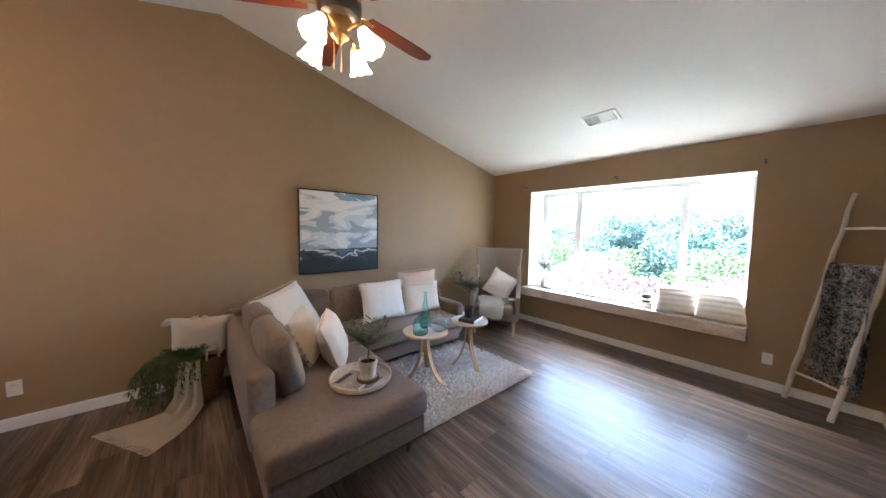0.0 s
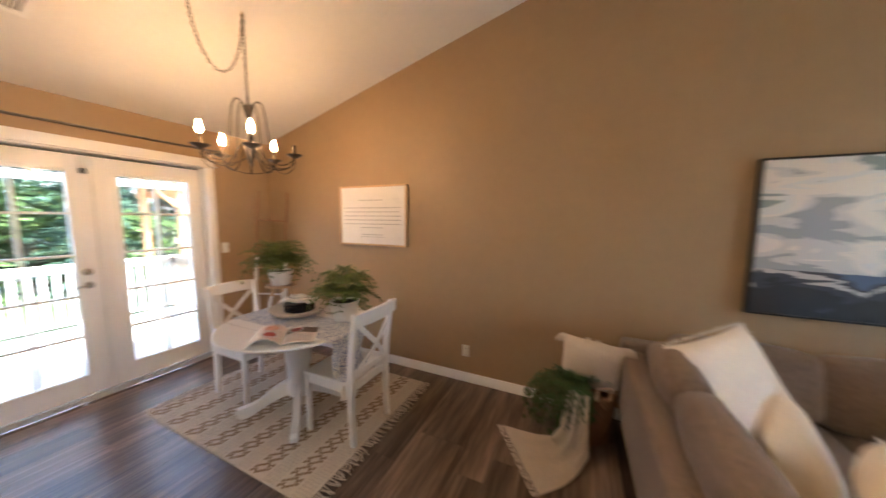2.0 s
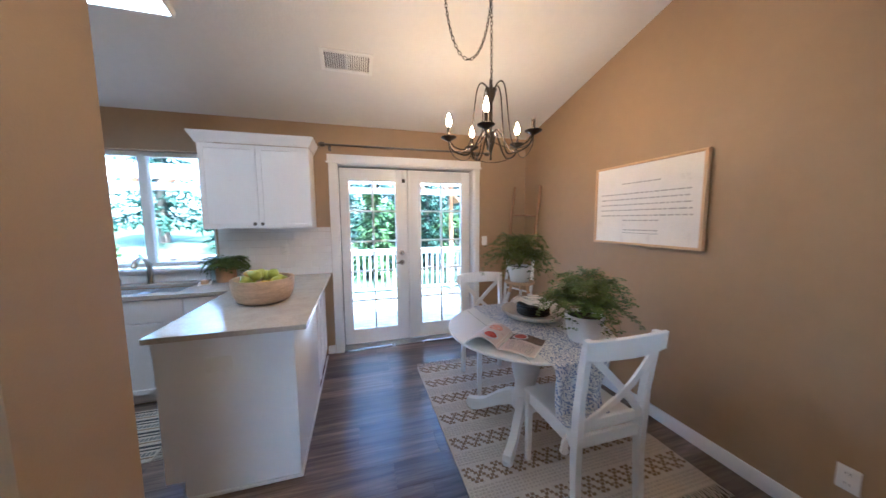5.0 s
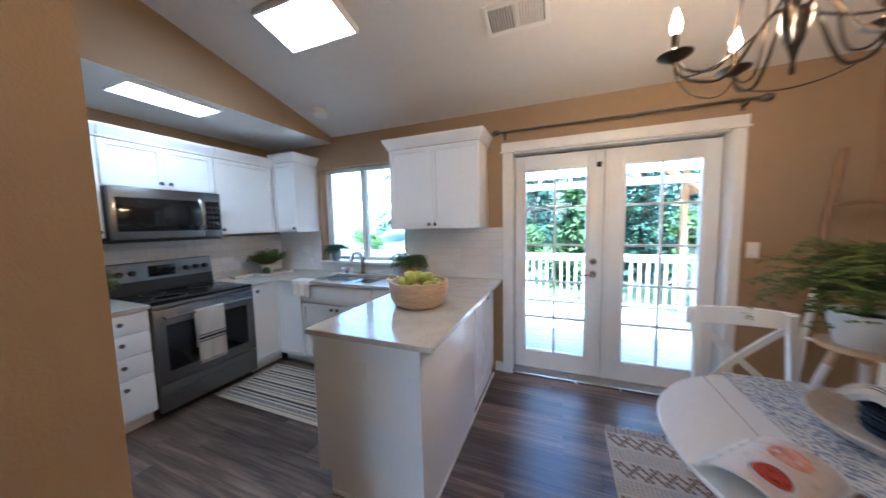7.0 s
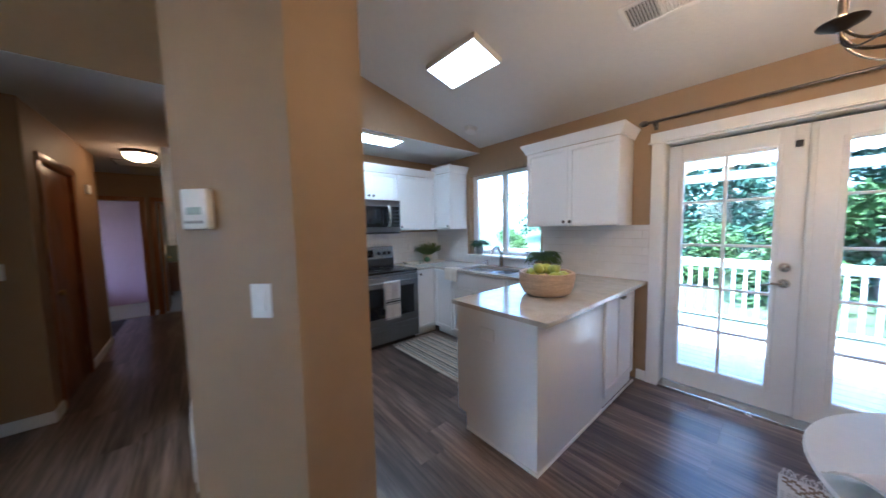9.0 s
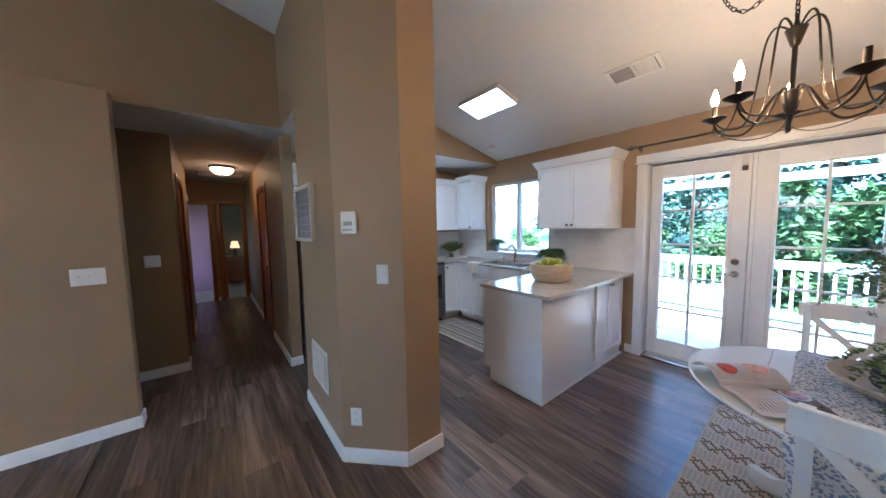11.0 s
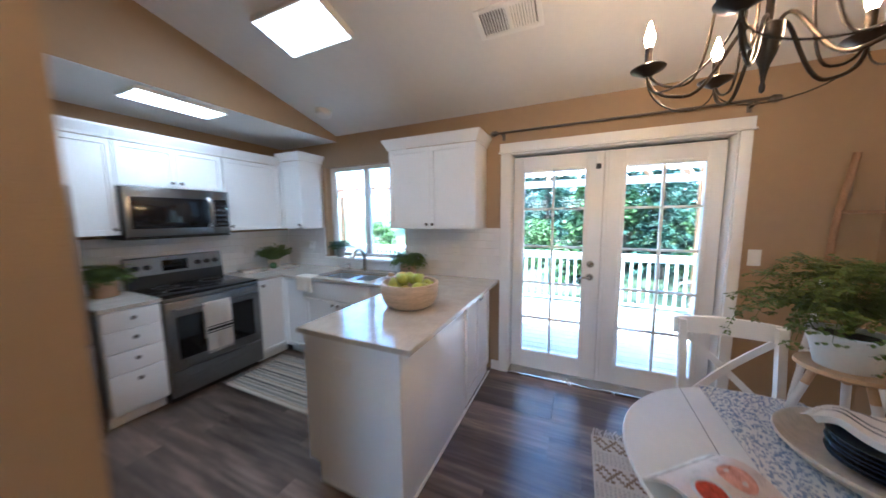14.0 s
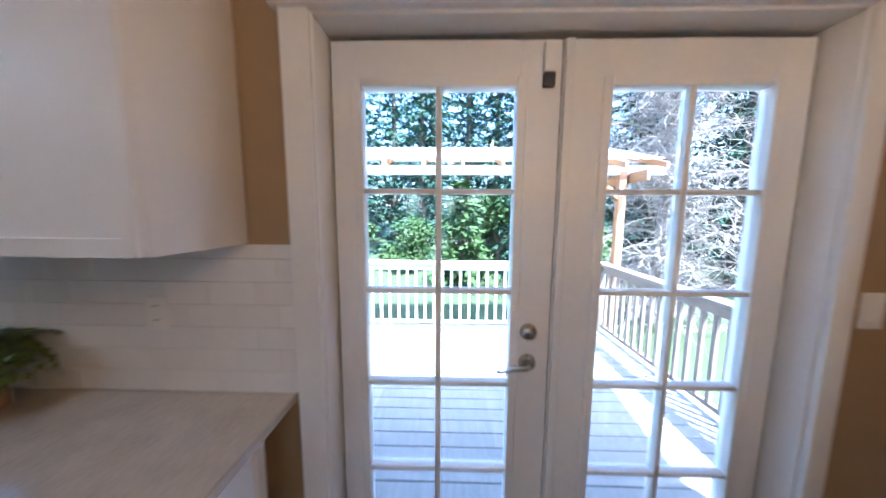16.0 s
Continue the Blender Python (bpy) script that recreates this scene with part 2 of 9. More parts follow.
def plank_mat(name):
    """Wood-look vinyl plank: long grain at three scales, each plank a tone of its own."""
    m = bpy.data.materials.new(name)
    m.use_nodes = True
    nt = m.node_tree
    b = nt.nodes["Principled BSDF"]
    L = nt.links.new
    co = nt.nodes.new("ShaderNodeTexCoord")
    info = nt.nodes.new("ShaderNodeObjectInfo")
    off = _node(nt, "ShaderNodeVectorMath", operation="SCALE")
    off.inputs[0].default_value = (37.0, 53.0, 71.0)
    L(info.outputs["Random"], off.inputs["Scale"])
    shift = _node(nt, "ShaderNodeVectorMath", operation="ADD")
    L(co.outputs["Object"], shift.inputs[0])
    L(off.outputs[0], shift.inputs[1])
    total = None
    for stretch, weight, detail in (((9, 0.9, 1), 0.42, 2.0), ((46, 2.2, 1), 0.36, 3.0), ((190, 6.0, 1), 0.22, 2.0)):
        mp = nt.nodes.new("ShaderNodeMapping")
        mp.inputs["Scale"].default_value = stretch
        L(shift.outputs[0], mp.inputs["Vector"])
        nz = _node(nt, "ShaderNodeTexNoise", Scale=1.0, Detail=detail, Distortion=0.4)
        L(mp.outputs[0], nz.inputs["Vector"])
        acc = _node(nt, "ShaderNodeMath", operation="MULTIPLY_ADD")
        acc.inputs[1].default_value = weight
        L(nz.outputs[0], acc.inputs[0])
        if total:
            L(total, acc.inputs[2])
        else:
            acc.inputs[2].default_value = 0.0
        total = acc.outputs[0]
    ramp = nt.nodes.new("ShaderNodeValToRGB")
    els = ramp.color_ramp.elements
    els[0].position, els[0].color = 0.38, (0.042, 0.028, 0.021, 1)
    els[1].position, els[1].color = 0.63, (0.270, 0.196, 0.150, 1)
    mid = els.new(0.50)
    mid.color = (0.128, 0.088, 0.066, 1)
    L(total, ramp.inputs[0])
    hsv = nt.nodes.new("ShaderNodeHueSaturation")
    mr = nt.nodes.new("ShaderNodeMapRange")
    mr.inputs[3].default_value, mr.inputs[4].default_value = 0.66, 1.34
    L(info.outputs["Random"], mr.inputs[0])
    L(mr.outputs[0], hsv.inputs["Value"])
    L(ramp.outputs[0], hsv.inputs["Color"])
    L(hsv.outputs[0], b.inputs["Base Color"])
    rr = nt.nodes.new("ShaderNodeMapRange")
    rr.inputs[3].default_value, rr.inputs[4].default_value = 0.24, 0.38
    L(total, rr.inputs[0])
    L(rr.outputs[0], b.inputs["Roughness"])
    b.inputs["IOR"].default_value = 1.5
    bp = nt.nodes.new("ShaderNodeBump")
    bp.inputs["Strength"].default_value, bp.inputs["Distance"].default_value = 0.18, 0.003
    L(total, bp.inputs["Height"])
    L(bp.outputs[0], b.inputs["Normal"])
    return m


PLANK = plank_mat("grey_brown_vinyl_plank")
GLASS = glass_mat("clear_window_glass", (0.98, 0.99, 0.985), 0.0, 1.45)
AQUA = glass_mat("aqua_bottle_glass", (0.66, 0.92, 0.92), 0.02, 1.3)
JARGLASS = glass_mat("clear_jar_glass", (0.90, 0.97, 0.97), 0.0, 1.3)


# ---- building helpers ----
def mesh_ob(name, bm, material, smooth=False, angle=40):
    me = bpy.data.meshes.new(name)
    bmesh.ops.recalc_face_normals(bm, faces=bm.faces)
    if smooth:
        lim = radians(angle)
        for f in bm.faces:
            f.smooth = True
        for e in bm.edges:
            if len(e.link_faces) == 2 and e.calc_face_angle(0) > lim:
                e.smooth = False
    bm.to_mesh(me)
    bm.free()
    me.materials.append(material)
    return new(name, me)


def part(name, bm, material, parent, label="", smooth=True, angle=40):
    """One mesh object under a thing or under a part."""
    ob = mesh_ob(name, bm, material, smooth, angle)
    ob.parent = parent
    if label:
        ob["label"] = label
    return ob


def thing(name, label, category, at=(0, 0, 0), rz=0, group="", kind=""):
    ob = new(name)
    ob.empty_display_size = 0.1
    ob.matrix_basis = pose(*at, 0, 0, rz)
    return tagged(ob, label, category, group, kind)


def solid(name, bm, material, label, category, kind="structure", smooth=False, group=""):
    return tagged(mesh_ob(name, bm, material, smooth), label, category, group, kind)


def box(x0, x1, y0, y1, z0, z1, r=0.0, seg=2, bm=None):
    bm = bm or bmesh.new()
    g = bmesh.ops.create_cube(bm, size=1.0, matrix=Matrix.Translation(((x0 + x1) / 2, (y0 + y1) / 2, (z0 + z1) / 2))
                              @ Matrix.Diagonal((abs(x1 - x0), abs(y1 - y0), abs(z1 - z0), 1)))
    if r:
        es = {e for v in g["verts"] for e in v.link_edges}
        bmesh.ops.bevel(bm, geom=list(es), offset=r, segments=seg, profile=0.5, affect="EDGES", clamp_overlap=True)
    return bm


def prism(pts, lo, hi, axis="z", bm=None):
    """A polygon extruded along an axis: pts are (x, y) for z, (x, z) for y, (y, z) for x."""
    bm = bm or bmesh.new()
    put = {"z": lambda a, b, c: (a, b, c), "y": lambda a, b, c: (a, c, b), "x": lambda a, b, c: (c, a, b)}[axis]
    lo_v = [bm.verts.new(put(a, b, lo)) for a, b in pts]
    hi_v = [bm.verts.new(put(a, b, hi)) for a, b in pts]
    bm.faces.new(lo_v)
    bm.faces.new(hi_v[::-1])
    n = len(pts)
    for i in range(n):
        bm.faces.new((lo_v[i], lo_v[(i + 1) % n], hi_v[(i + 1) % n], hi_v[i]))
    return bm


def lathe(profile, seg=28, bm=None, at=(0, 0, 0), closed=False):
    """A profile of (radius, height) turned about the z axis."""
    bm = bm or bmesh.new()
    rings = []
    for r, z in profile:
        if r < 1e-5:
            rings.append([bm.verts.new((at[0], at[1], at[2] + z))])
        else:
            rings.append([bm.verts.new((at[0] + r * math.cos(2 * math.pi * i / seg), at[1] + r * math.sin(2 * math.pi * i / seg), at[2] + z)) for i in range(seg)])
    pairs = list(zip(rings, rings[1:]))
    if closed:
        pairs.append((rings[-1], rings[0]))
    for a, b in pairs:
        for i in range(seg):
            j = (i + 1) % seg
            if len(a) == 1 and len(b) == 1:
                continue
            if len(a) == 1:
                bm.faces.new((a[0], b[j], b[i]))
            elif len(b) == 1:
                bm.faces.new((a[i], a[j], b[0]))
            else:
                bm.faces.new((a[i], a[j], b[j], b[i]))
    return bm


def tube(points, radius, seg=8, bm=None, caps=True):
    """A round bar along points; radius is a number or one for each point."""
    bm = bm or bmesh.new()
    P = [Vector(p) for p in points]
    R = list(radius) if isinstance(radius, (list, tuple)) else [radius] * len(P)
    rings, prev = [], None
    for i, p in enumerate(P):
        d = (P[min(i + 1, len(P) - 1)] - P[max(i - 1, 0)]).normalized()
        if prev is None:
            u = d.orthogonal().normalized()
        else:
            u = (prev - d * prev.dot(d))
            u = u.normalized() if u.length > 1e-6 else d.orthogonal().normalized()
        prev = u
        v = d.cross(u)
        rings.append([bm.verts.new(p + R[i] * (u * math.cos(2 * math.pi * k / seg) + v * math.sin(2 * math.pi * k / seg))) for k in range(seg)])
    for a, b in zip(rings, rings[1:]):
        for k in range(seg):
            bm.faces.new((a[k], a[(k + 1) % seg], b[(k + 1) % seg], b[k]))
    if caps:
        bm.faces.new(rings[0][::-1])
        bm.faces.new(rings[-1])
    return bm


def bezier(p0, p1, p2, p3, n=10):
    p0, p1, p2, p3 = (Vector(p) for p in (p0, p1, p2, p3))
    return [p0 * (1 - t) ** 3 + p1 * 3 * t * (1 - t) ** 2 + p2 * 3 * t * t * (1 - t) + p3 * t ** 3 for t in (i / n for i in range(n + 1))]


def moved(bm, m):
    bmesh.ops.transform(bm, matrix=m, verts=bm.verts)
    return bm


def pillow_bm(w, h, t, n=14, corner=0.05, noise_amp=0.012, seed=0):
    """A stuffed cushion lying in x-z, its thickness along y, bottom edge at z=0."""
    bm = bmesh.new()
    rows = {}
    for side in (1, -1):
        for i in range(n + 1):
            for j in range(n + 1):
                u, v = 2 * i / n - 1, 2 * j / n - 1
                edge = i in (0, n) or j in (0, n)
                if edge and side == -1:
                    rows[(side, i, j)] = rows[(1, i, j)]
                    continue
                pinch = 1 - corner * (1 - u * u) * 1.3 * (abs(v) ** 2), 1 - corner * (1 - v * v) * 1.3 * (abs(u) ** 2)
                fat = (max(0, 1 - u ** 4) * max(0, 1 - v ** 4)) ** 0.55
                q = noise.noise(Vector((u * 1.7 + seed * 5.1, v * 1.7, side + seed)))
                x, z = u * w / 2 * pinch[1], v * h / 2 * pinch[0]
                y = side * t / 2 * fat * (1 + 0.18 * q) + noise_amp * q
                rows[(side, i, j)] = bm.verts.new((x, y, z + h / 2))
    for side in (1, -1):
        for i in range(n):
            for j in range(n):
                q = [rows[(side, i, j)], rows[(side, i + 1, j)], rows[(side, i + 1, j + 1)], rows[(side, i, j + 1)]]
                bm.faces.new(q if side == -1 else q[::-1])
    return bm


def leaf_bm(bm, base, direction, length, width, up=(0, 0, 1), bend=0.15, fold=0.1):
    """A pointed leaf of four quads with a mid rib."""
    d = Vector(direction).normalized()
    u = Vector(up)
    s = d.cross(u)
    s = s.normalized() if s.length > 1e-4 else d.orthogonal().normalized()
    nrm = s.cross(d)
    base = Vector(base)
    mid = [base + d * length * t - nrm * (bend * length * t * t) for t in (0, 0.33, 0.7, 1.0)]
    w = (0.12, 1.0, 0.75, 0.0)
    M = [bm.verts.new(p) for p in mid]
    A = [bm.verts.new(p + s * width / 2 * k + nrm * width * fold * k) for p, k in zip(mid[:3], w)]
    B = [bm.verts.new(p - s * width / 2 * k + nrm * width * fold * k) for p, k in zip(mid[:3], w)]
    for S, flip in ((A, False), (B, True)):
        for i in range(2):
            q = (M[i], M[i + 1], S[i + 1], S[i])
            bm.faces.new(q[::-1] if flip else q)
        q = (M[2], M[3], S[2])
        bm.faces.new(q[::-1] if flip else q)


# ---- the large structure ----
W, E, N = -3.40, 4.70, 4.25          # inner faces of the west, east and north walls
HEAD, FLAT = -0.12, 2.43             # plane of the upper south wall, height of the flat ceilings
RIDGE_X, RIDGE_Z, PITCH = 0.65, 3.53, 0.255
KS = -1.06                           # south wall of the kitchen


def zc(x):
    return RIDGE_Z - (PITCH if x < RIDGE_X else 0.247) * abs(x - RIDGE_X)


def wall_y(name, x0, x1, y0, y1, z1, openings, label, material=None):
    """A wall that runs along y, with openings (y0, y1, z0, z1) through it."""
    bm = bmesh.new()
    at = y0
    for a, b, lo, hi in sorted(openings):
        box(x0, x1, at, a, 0, z1, bm=bm)
        if lo > 0:
            box(x0, x1, a, b, 0, lo, bm=bm)
        if hi < z1:
            box(x0, x1, a, b, hi, z1, bm=bm)
        at = b
    box(x0, x1, at, y1, 0, z1, bm=bm)
    return solid(name, bm, material or WALL, label, "wall")


def wall_x(name, y0, y1, x0, x1, z1, openings, label, material=None):
    ob = wall_y(name, y0, y1, x0, x1, z1, openings, label, material)
    ob.data.transform(Matrix(((0, 1, 0, 0), (1, 0, 0, 0), (0, 0, 1, 0), (0, 0, 0, 1))))
    ob.data.flip_normals()
    return ob


DOOR_Y0, DOOR_Y1, DOOR_H = 1.955, 3.548, 2.105
LEAF_Y0, LEAF_Y1, MID = 1.979, 3.524, 2.733
KWIN = (-0.325, 0.81, 1.028, 2.145)
BAY = (0.88, 3.46, 0.60, 2.17)
wall_y("wall_west", W - 0.16, W, KS - 0.12, N + 0.12, 2.52, [(DOOR_Y0, DOOR_Y1, 0, DOOR_H), KWIN], "tan painted wall with a glazed double door and a kitchen window")
wall_y("wall_east", E, E + 0.14, 0.025, N + 0.12, 2.555, [BAY], "tan painted wall with a wide bay window")
solid("wall_north", prism([(W, -0.02), (E, -0.02), (E, zc(E) + 0.02), (RIDGE_X, RIDGE_Z + 0.02), (W, zc(W) + 0.02)], N, N + 0.14, "y"), WALL,
      "tall tan painted gable wall", "wall")
solid("wall_south", box(0.785, E + 0.14, -0.10, 0.025, 0, 2.46, 0.008), WALL, "tan painted partition wall with a ledge on top", "wall")
solid("wall_header", prism([(W, FLAT + 0.004), (E + 0.14, FLAT + 0.004), (E + 0.14, zc(E + 0.14)), (RIDGE_X, RIDGE_Z + 0.02), (W, zc(W) + 0.02)], HEAD - 0.12, HEAD, "y"), WALL,
      "tan painted upper wall above the flat ceilings", "wall")
solid("wall_kitchen_south", box(W - 0.16, -0.43, KS - 0.12, KS, 0, FLAT), WALL, "tan painted kitchen wall behind the range", "wall")

# vaulted ceiling: two slopes; flat ceiling over kitchen and hall
bm = bmesh.new()
for xa, xb in ((W - 0.2, RIDGE_X), (RIDGE_X, E + 0.5)):
    prism([(xa, zc(xa)), (xb, zc(xb)), (xb, zc(xb) + 0.15), (xa, zc(xa) + 0.15)], HEAD - 0.1, N + 0.2, "y", bm)
solid("ceiling", bm, CEIL, "white textured vaulted ceiling", "ceiling")
bm = box(W - 0.16, 3.32, -5.0, HEAD - 0.121, FLAT, FLAT + 0.1)
box(W - 0.16, 3.32, HEAD - 0.121, HEAD - 0.002, FLAT, FLAT + 0.003, bm=bm)
box(-0.843, -0.303, HEAD - 0.002, 0.459, FLAT, FLAT + 0.003, bm=bm)
solid("ceiling_low", bm, CEIL, "white flat ceiling over kitchen and hall", "ceiling")

# angled pillar block between kitchen and living room, full height, and the wall above the passage
bm = bmesh.new()
pil = [(-0.848, 0.46), (-0.30, 0.46), (-0.30, 1.325), (-0.595, 1.62), (-0.848, 1.62)]
lo = [bm.verts.new((x, y, 0)) for x, y in pil]
hi = [bm.verts.new((x, y, zc(x) + 0.02)) for x, y in pil]
bm.faces.new(lo)
bm.faces.new(hi[::-1])
for i in range(5):
    bm.faces.new((lo[i], lo[(i + 1) % 5], hi[(i + 1) % 5], hi[i]))
solid("wall_pillar", bm, WALL, "tan painted wall block with an angled corner", "wall")
solid("wall_above_passage", prism([(HEAD + 0.001, FLAT + 0.004), (0.459, FLAT + 0.004), (0.459, 3.32), (HEAD + 0.001, 3.32)], -0.845, -0.302, "x"), WALL, "tan painted wall above the passage", "wall")
# hall
HL, HR, HEND = 0.55, -0.32, -4.5
wall_y("wall_hall_right", HR - 0.11, HR, HEND, -0.31, FLAT, [(-2.30, -1.48, 0, 2.03)], "tan painted hall wall with a wooden door")
wall_y("wall_hall_left", HL, HL + 0.11, -3.05, -0.93, FLAT, [(-2.0, -1.2, 0, 2.03)], "tan painted hall wall with a wooden door")
solid("wall_hall_front", box(HL + 0.11, 3.2, -1.04, -0.93, 0, FLAT), WALL, "tan painted wall facing the living room", "wall")
wall_x("wall_hall_end", HEND - 0.11, HEND, HR - 0.11, 2.0, FLAT, [(-0.30, 0.135, 0, 2.0), (0.30, 0.98, 0, 2.0)], "tan painted hall end wall with two doorways")
solid("wall_hall_side", box(1.55, 1.66, HEND, -1.04, 0, FLAT), WALL, "tan painted wall closing the hall", "wall")
solid("wall_entry_side", box(3.2, 3.32, -1.04, -0.10, 0, FLAT), WALL, "tan painted wall of the entry", "wall")
solid("wall_bedroom", box(-2.2, 0.24, -7.1, -7.0, 0, FLAT), SAGE, "sage green bedroom wall", "wall")
bm = box(0.20, 0.24, -7.0, -4.62, 0, FLAT)
box(-2.2, -2.1, -7.0, -4.62, 0, FLAT, bm=bm)
solid("wall_bedroom_side", bm, SAGE, "sage green bedroom side wall", "wall")
bm = box(0.245, 2.0, -6.1, -6.0, 0, FLAT)
box(1.9, 2.0, -6.0, -5.9, 0, FLAT, bm=bm)
box(1.9, 2.0, -4.75, -4.62, 0, FLAT, bm=bm)
box(1.9, 2.0, -5.9, -4.75, 0, 0.6, bm=bm)
box(1.9, 2.0, -5.9, -4.75, 2.15, FLAT, bm=bm)
box(0.245, 0.27, -6.0, -4.62, 0, FLAT, bm=bm)
solid("wall_mauve_room", bm, MAUVE, "mauve painted bedroom wall", "wall")
solid("ceiling_bedrooms", box(-2.2, 2.0, -7.1, -5.0, FLAT, FLAT + 0.1), CEIL, "white bedroom ceiling", "ceiling")
solid("floor_bedrooms", box(-2.2, 2.0, -7.1, -4.52, -0.05, 0.006), CARPET, "beige bedroom carpet", "floor")

# floor slab under the planks
floor = solid("floor", box(W - 0.16, E + 0.14, -4.52, N + 0.1, -0.20, -0.004), JOINT, "grey-brown wood-look plank floor", "floor")
# house body outside: roof with eaves
bm = bmesh.new()
for xa, xb in ((W - 0.75, RIDGE_X), (RIDGE_X, E + 0.70)):
    prism([(xa, zc(xa) + 0.16), (xb, zc(xb) + 0.16), (xb, zc(xb) + 0.26), (xa, zc(xa) + 0.26)], -7.6, N + 0.6, "y", bm)
solid("roof", bm, ROOFING, "dark shingle roof with wide eaves", "roof")


# ---- trim, doors, windows ----
def trim(name, bm, label, material=None):
    return solid(name, bm, material or TRIM, label, "trim", smooth=True)


def skirting(runs, name="baseboard"):
    """Baseboards along runs of (x0, y0, x1, y1, nx, ny): the wall's line and the way it faces."""
    for x0, y0, x1, y1, nx, ny in runs:
        d = Vector((x1 - x0, y1 - y0, 0))
        ln = d.length
        bm = prism([(0, 0), (0.014, 0), (0.014, 0.075), (0.008, 0.09), (0, 0.09)], 0, ln, "x")
        d.normalize()
        m = Matrix(((d.x, nx, 0, x0), (d.y, ny, 0, y0), (0, 0, 1, 0.001), (0, 0, 0, 1)))
        trim(name, moved(bm, m), "white painted baseboard along the wall")


s2 = math.sqrt(0.5)
skirting([(W, N, E, N, 0, -1), (E, 0.04, E, N - 0.015, -1, 0), (0.785, 0.025, E - 0.015, 0.025, 0, 1), (0.785, -0.10, 0.785, 0.039, -1, 0),
          (-0.30, 0.46, -0.30, 1.325, 1, 0), (-0.30, 1.325, -0.595, 1.62, s2, s2), (-0.599, 1.62, -0.848, 1.62, 0, 1), (-0.848, 1.634, -0.848, 0.46, -1, 0),
          (W, 3.612, W, N - 0.015, 1, 0), (W, 1.80, W, 1.874, 1, 0), (HL, -0.93, 1.6, -0.93, 0, 1), (HL, -1.12, HL, -0.916, -1, 0), (HL, -3.05, HL, -2.08, -1, 0),
          (HR, -1.40, HR, -0.31, 1, 0), (HR, HEND, HR, -2.38, 1, 0), (-0.43, -0.31, HR + 0.014, -0.31, 0, 1), (0.195, HEND, 0.24, HEND, 0, 1)])

# casing of the double door, craftsman style
bm = box(W, W + 0.022, 1.877, DOOR_Y0 + 0.008, 0, DOOR_H - 0.004, 0.003)
box(W, W + 0.022, DOOR_Y1 - 0.006, 3.610, 0, DOOR_H - 0.004, 0.003, bm=bm)
box(W, W + 0.026, 1.867, 3.618, DOOR_H + 0.010, 2.19, 0.003, bm=bm)
box(W, W + 0.036, 1.855, 3.628, DOOR_H - 0.004, DOOR_H + 0.010, 0.003, bm=bm)
trim("trim_door", bm, "white painted flat casing round the double door")
bm = box(W - 0.20, W + 0.001, DOOR_Y0, DOOR_Y0 + 0.014, 0, DOOR_H, 0.002)
box(W - 0.20, W + 0.001, DOOR_Y1 - 0.014, DOOR_Y1, 0, DOOR_H, 0.002, bm=bm)
box(W - 0.20, W + 0.001, DOOR_Y0 + 0.014, DOOR_Y1 - 0.014, DOOR_H - 0.014, DOOR_H, 0.002, bm=bm)
trim("trim_door_jamb", bm, "white painted door jamb")
bm = box(W - 0.165, W - 0.147, DOOR_Y0 + 0.015, LEAF_Y0 + 0.012, 0.03, DOOR_H - 0.015)
box(W - 0.165, W - 0.147, LEAF_Y1 - 0.012, DOOR_Y1 - 0.015, 0.03, DOOR_H - 0.015, bm=bm)
box(W - 0.165, W - 0.147, LEAF_Y0 + 0.012, LEAF_Y1 - 0.012, DOOR_H - 0.046, DOOR_H - 0.015, bm=bm)
trim("trim_weatherstrip", bm, "dark rubber weatherstrip round the door leaves", BLACK)
solid("sill_door", box(W - 0.18, W + 0.03, DOOR_Y0 + 0.014, DOOR_Y1 - 0.014, -0.003, 0.028, 0.006), NICKEL, "metal threshold under the double door", "threshold")


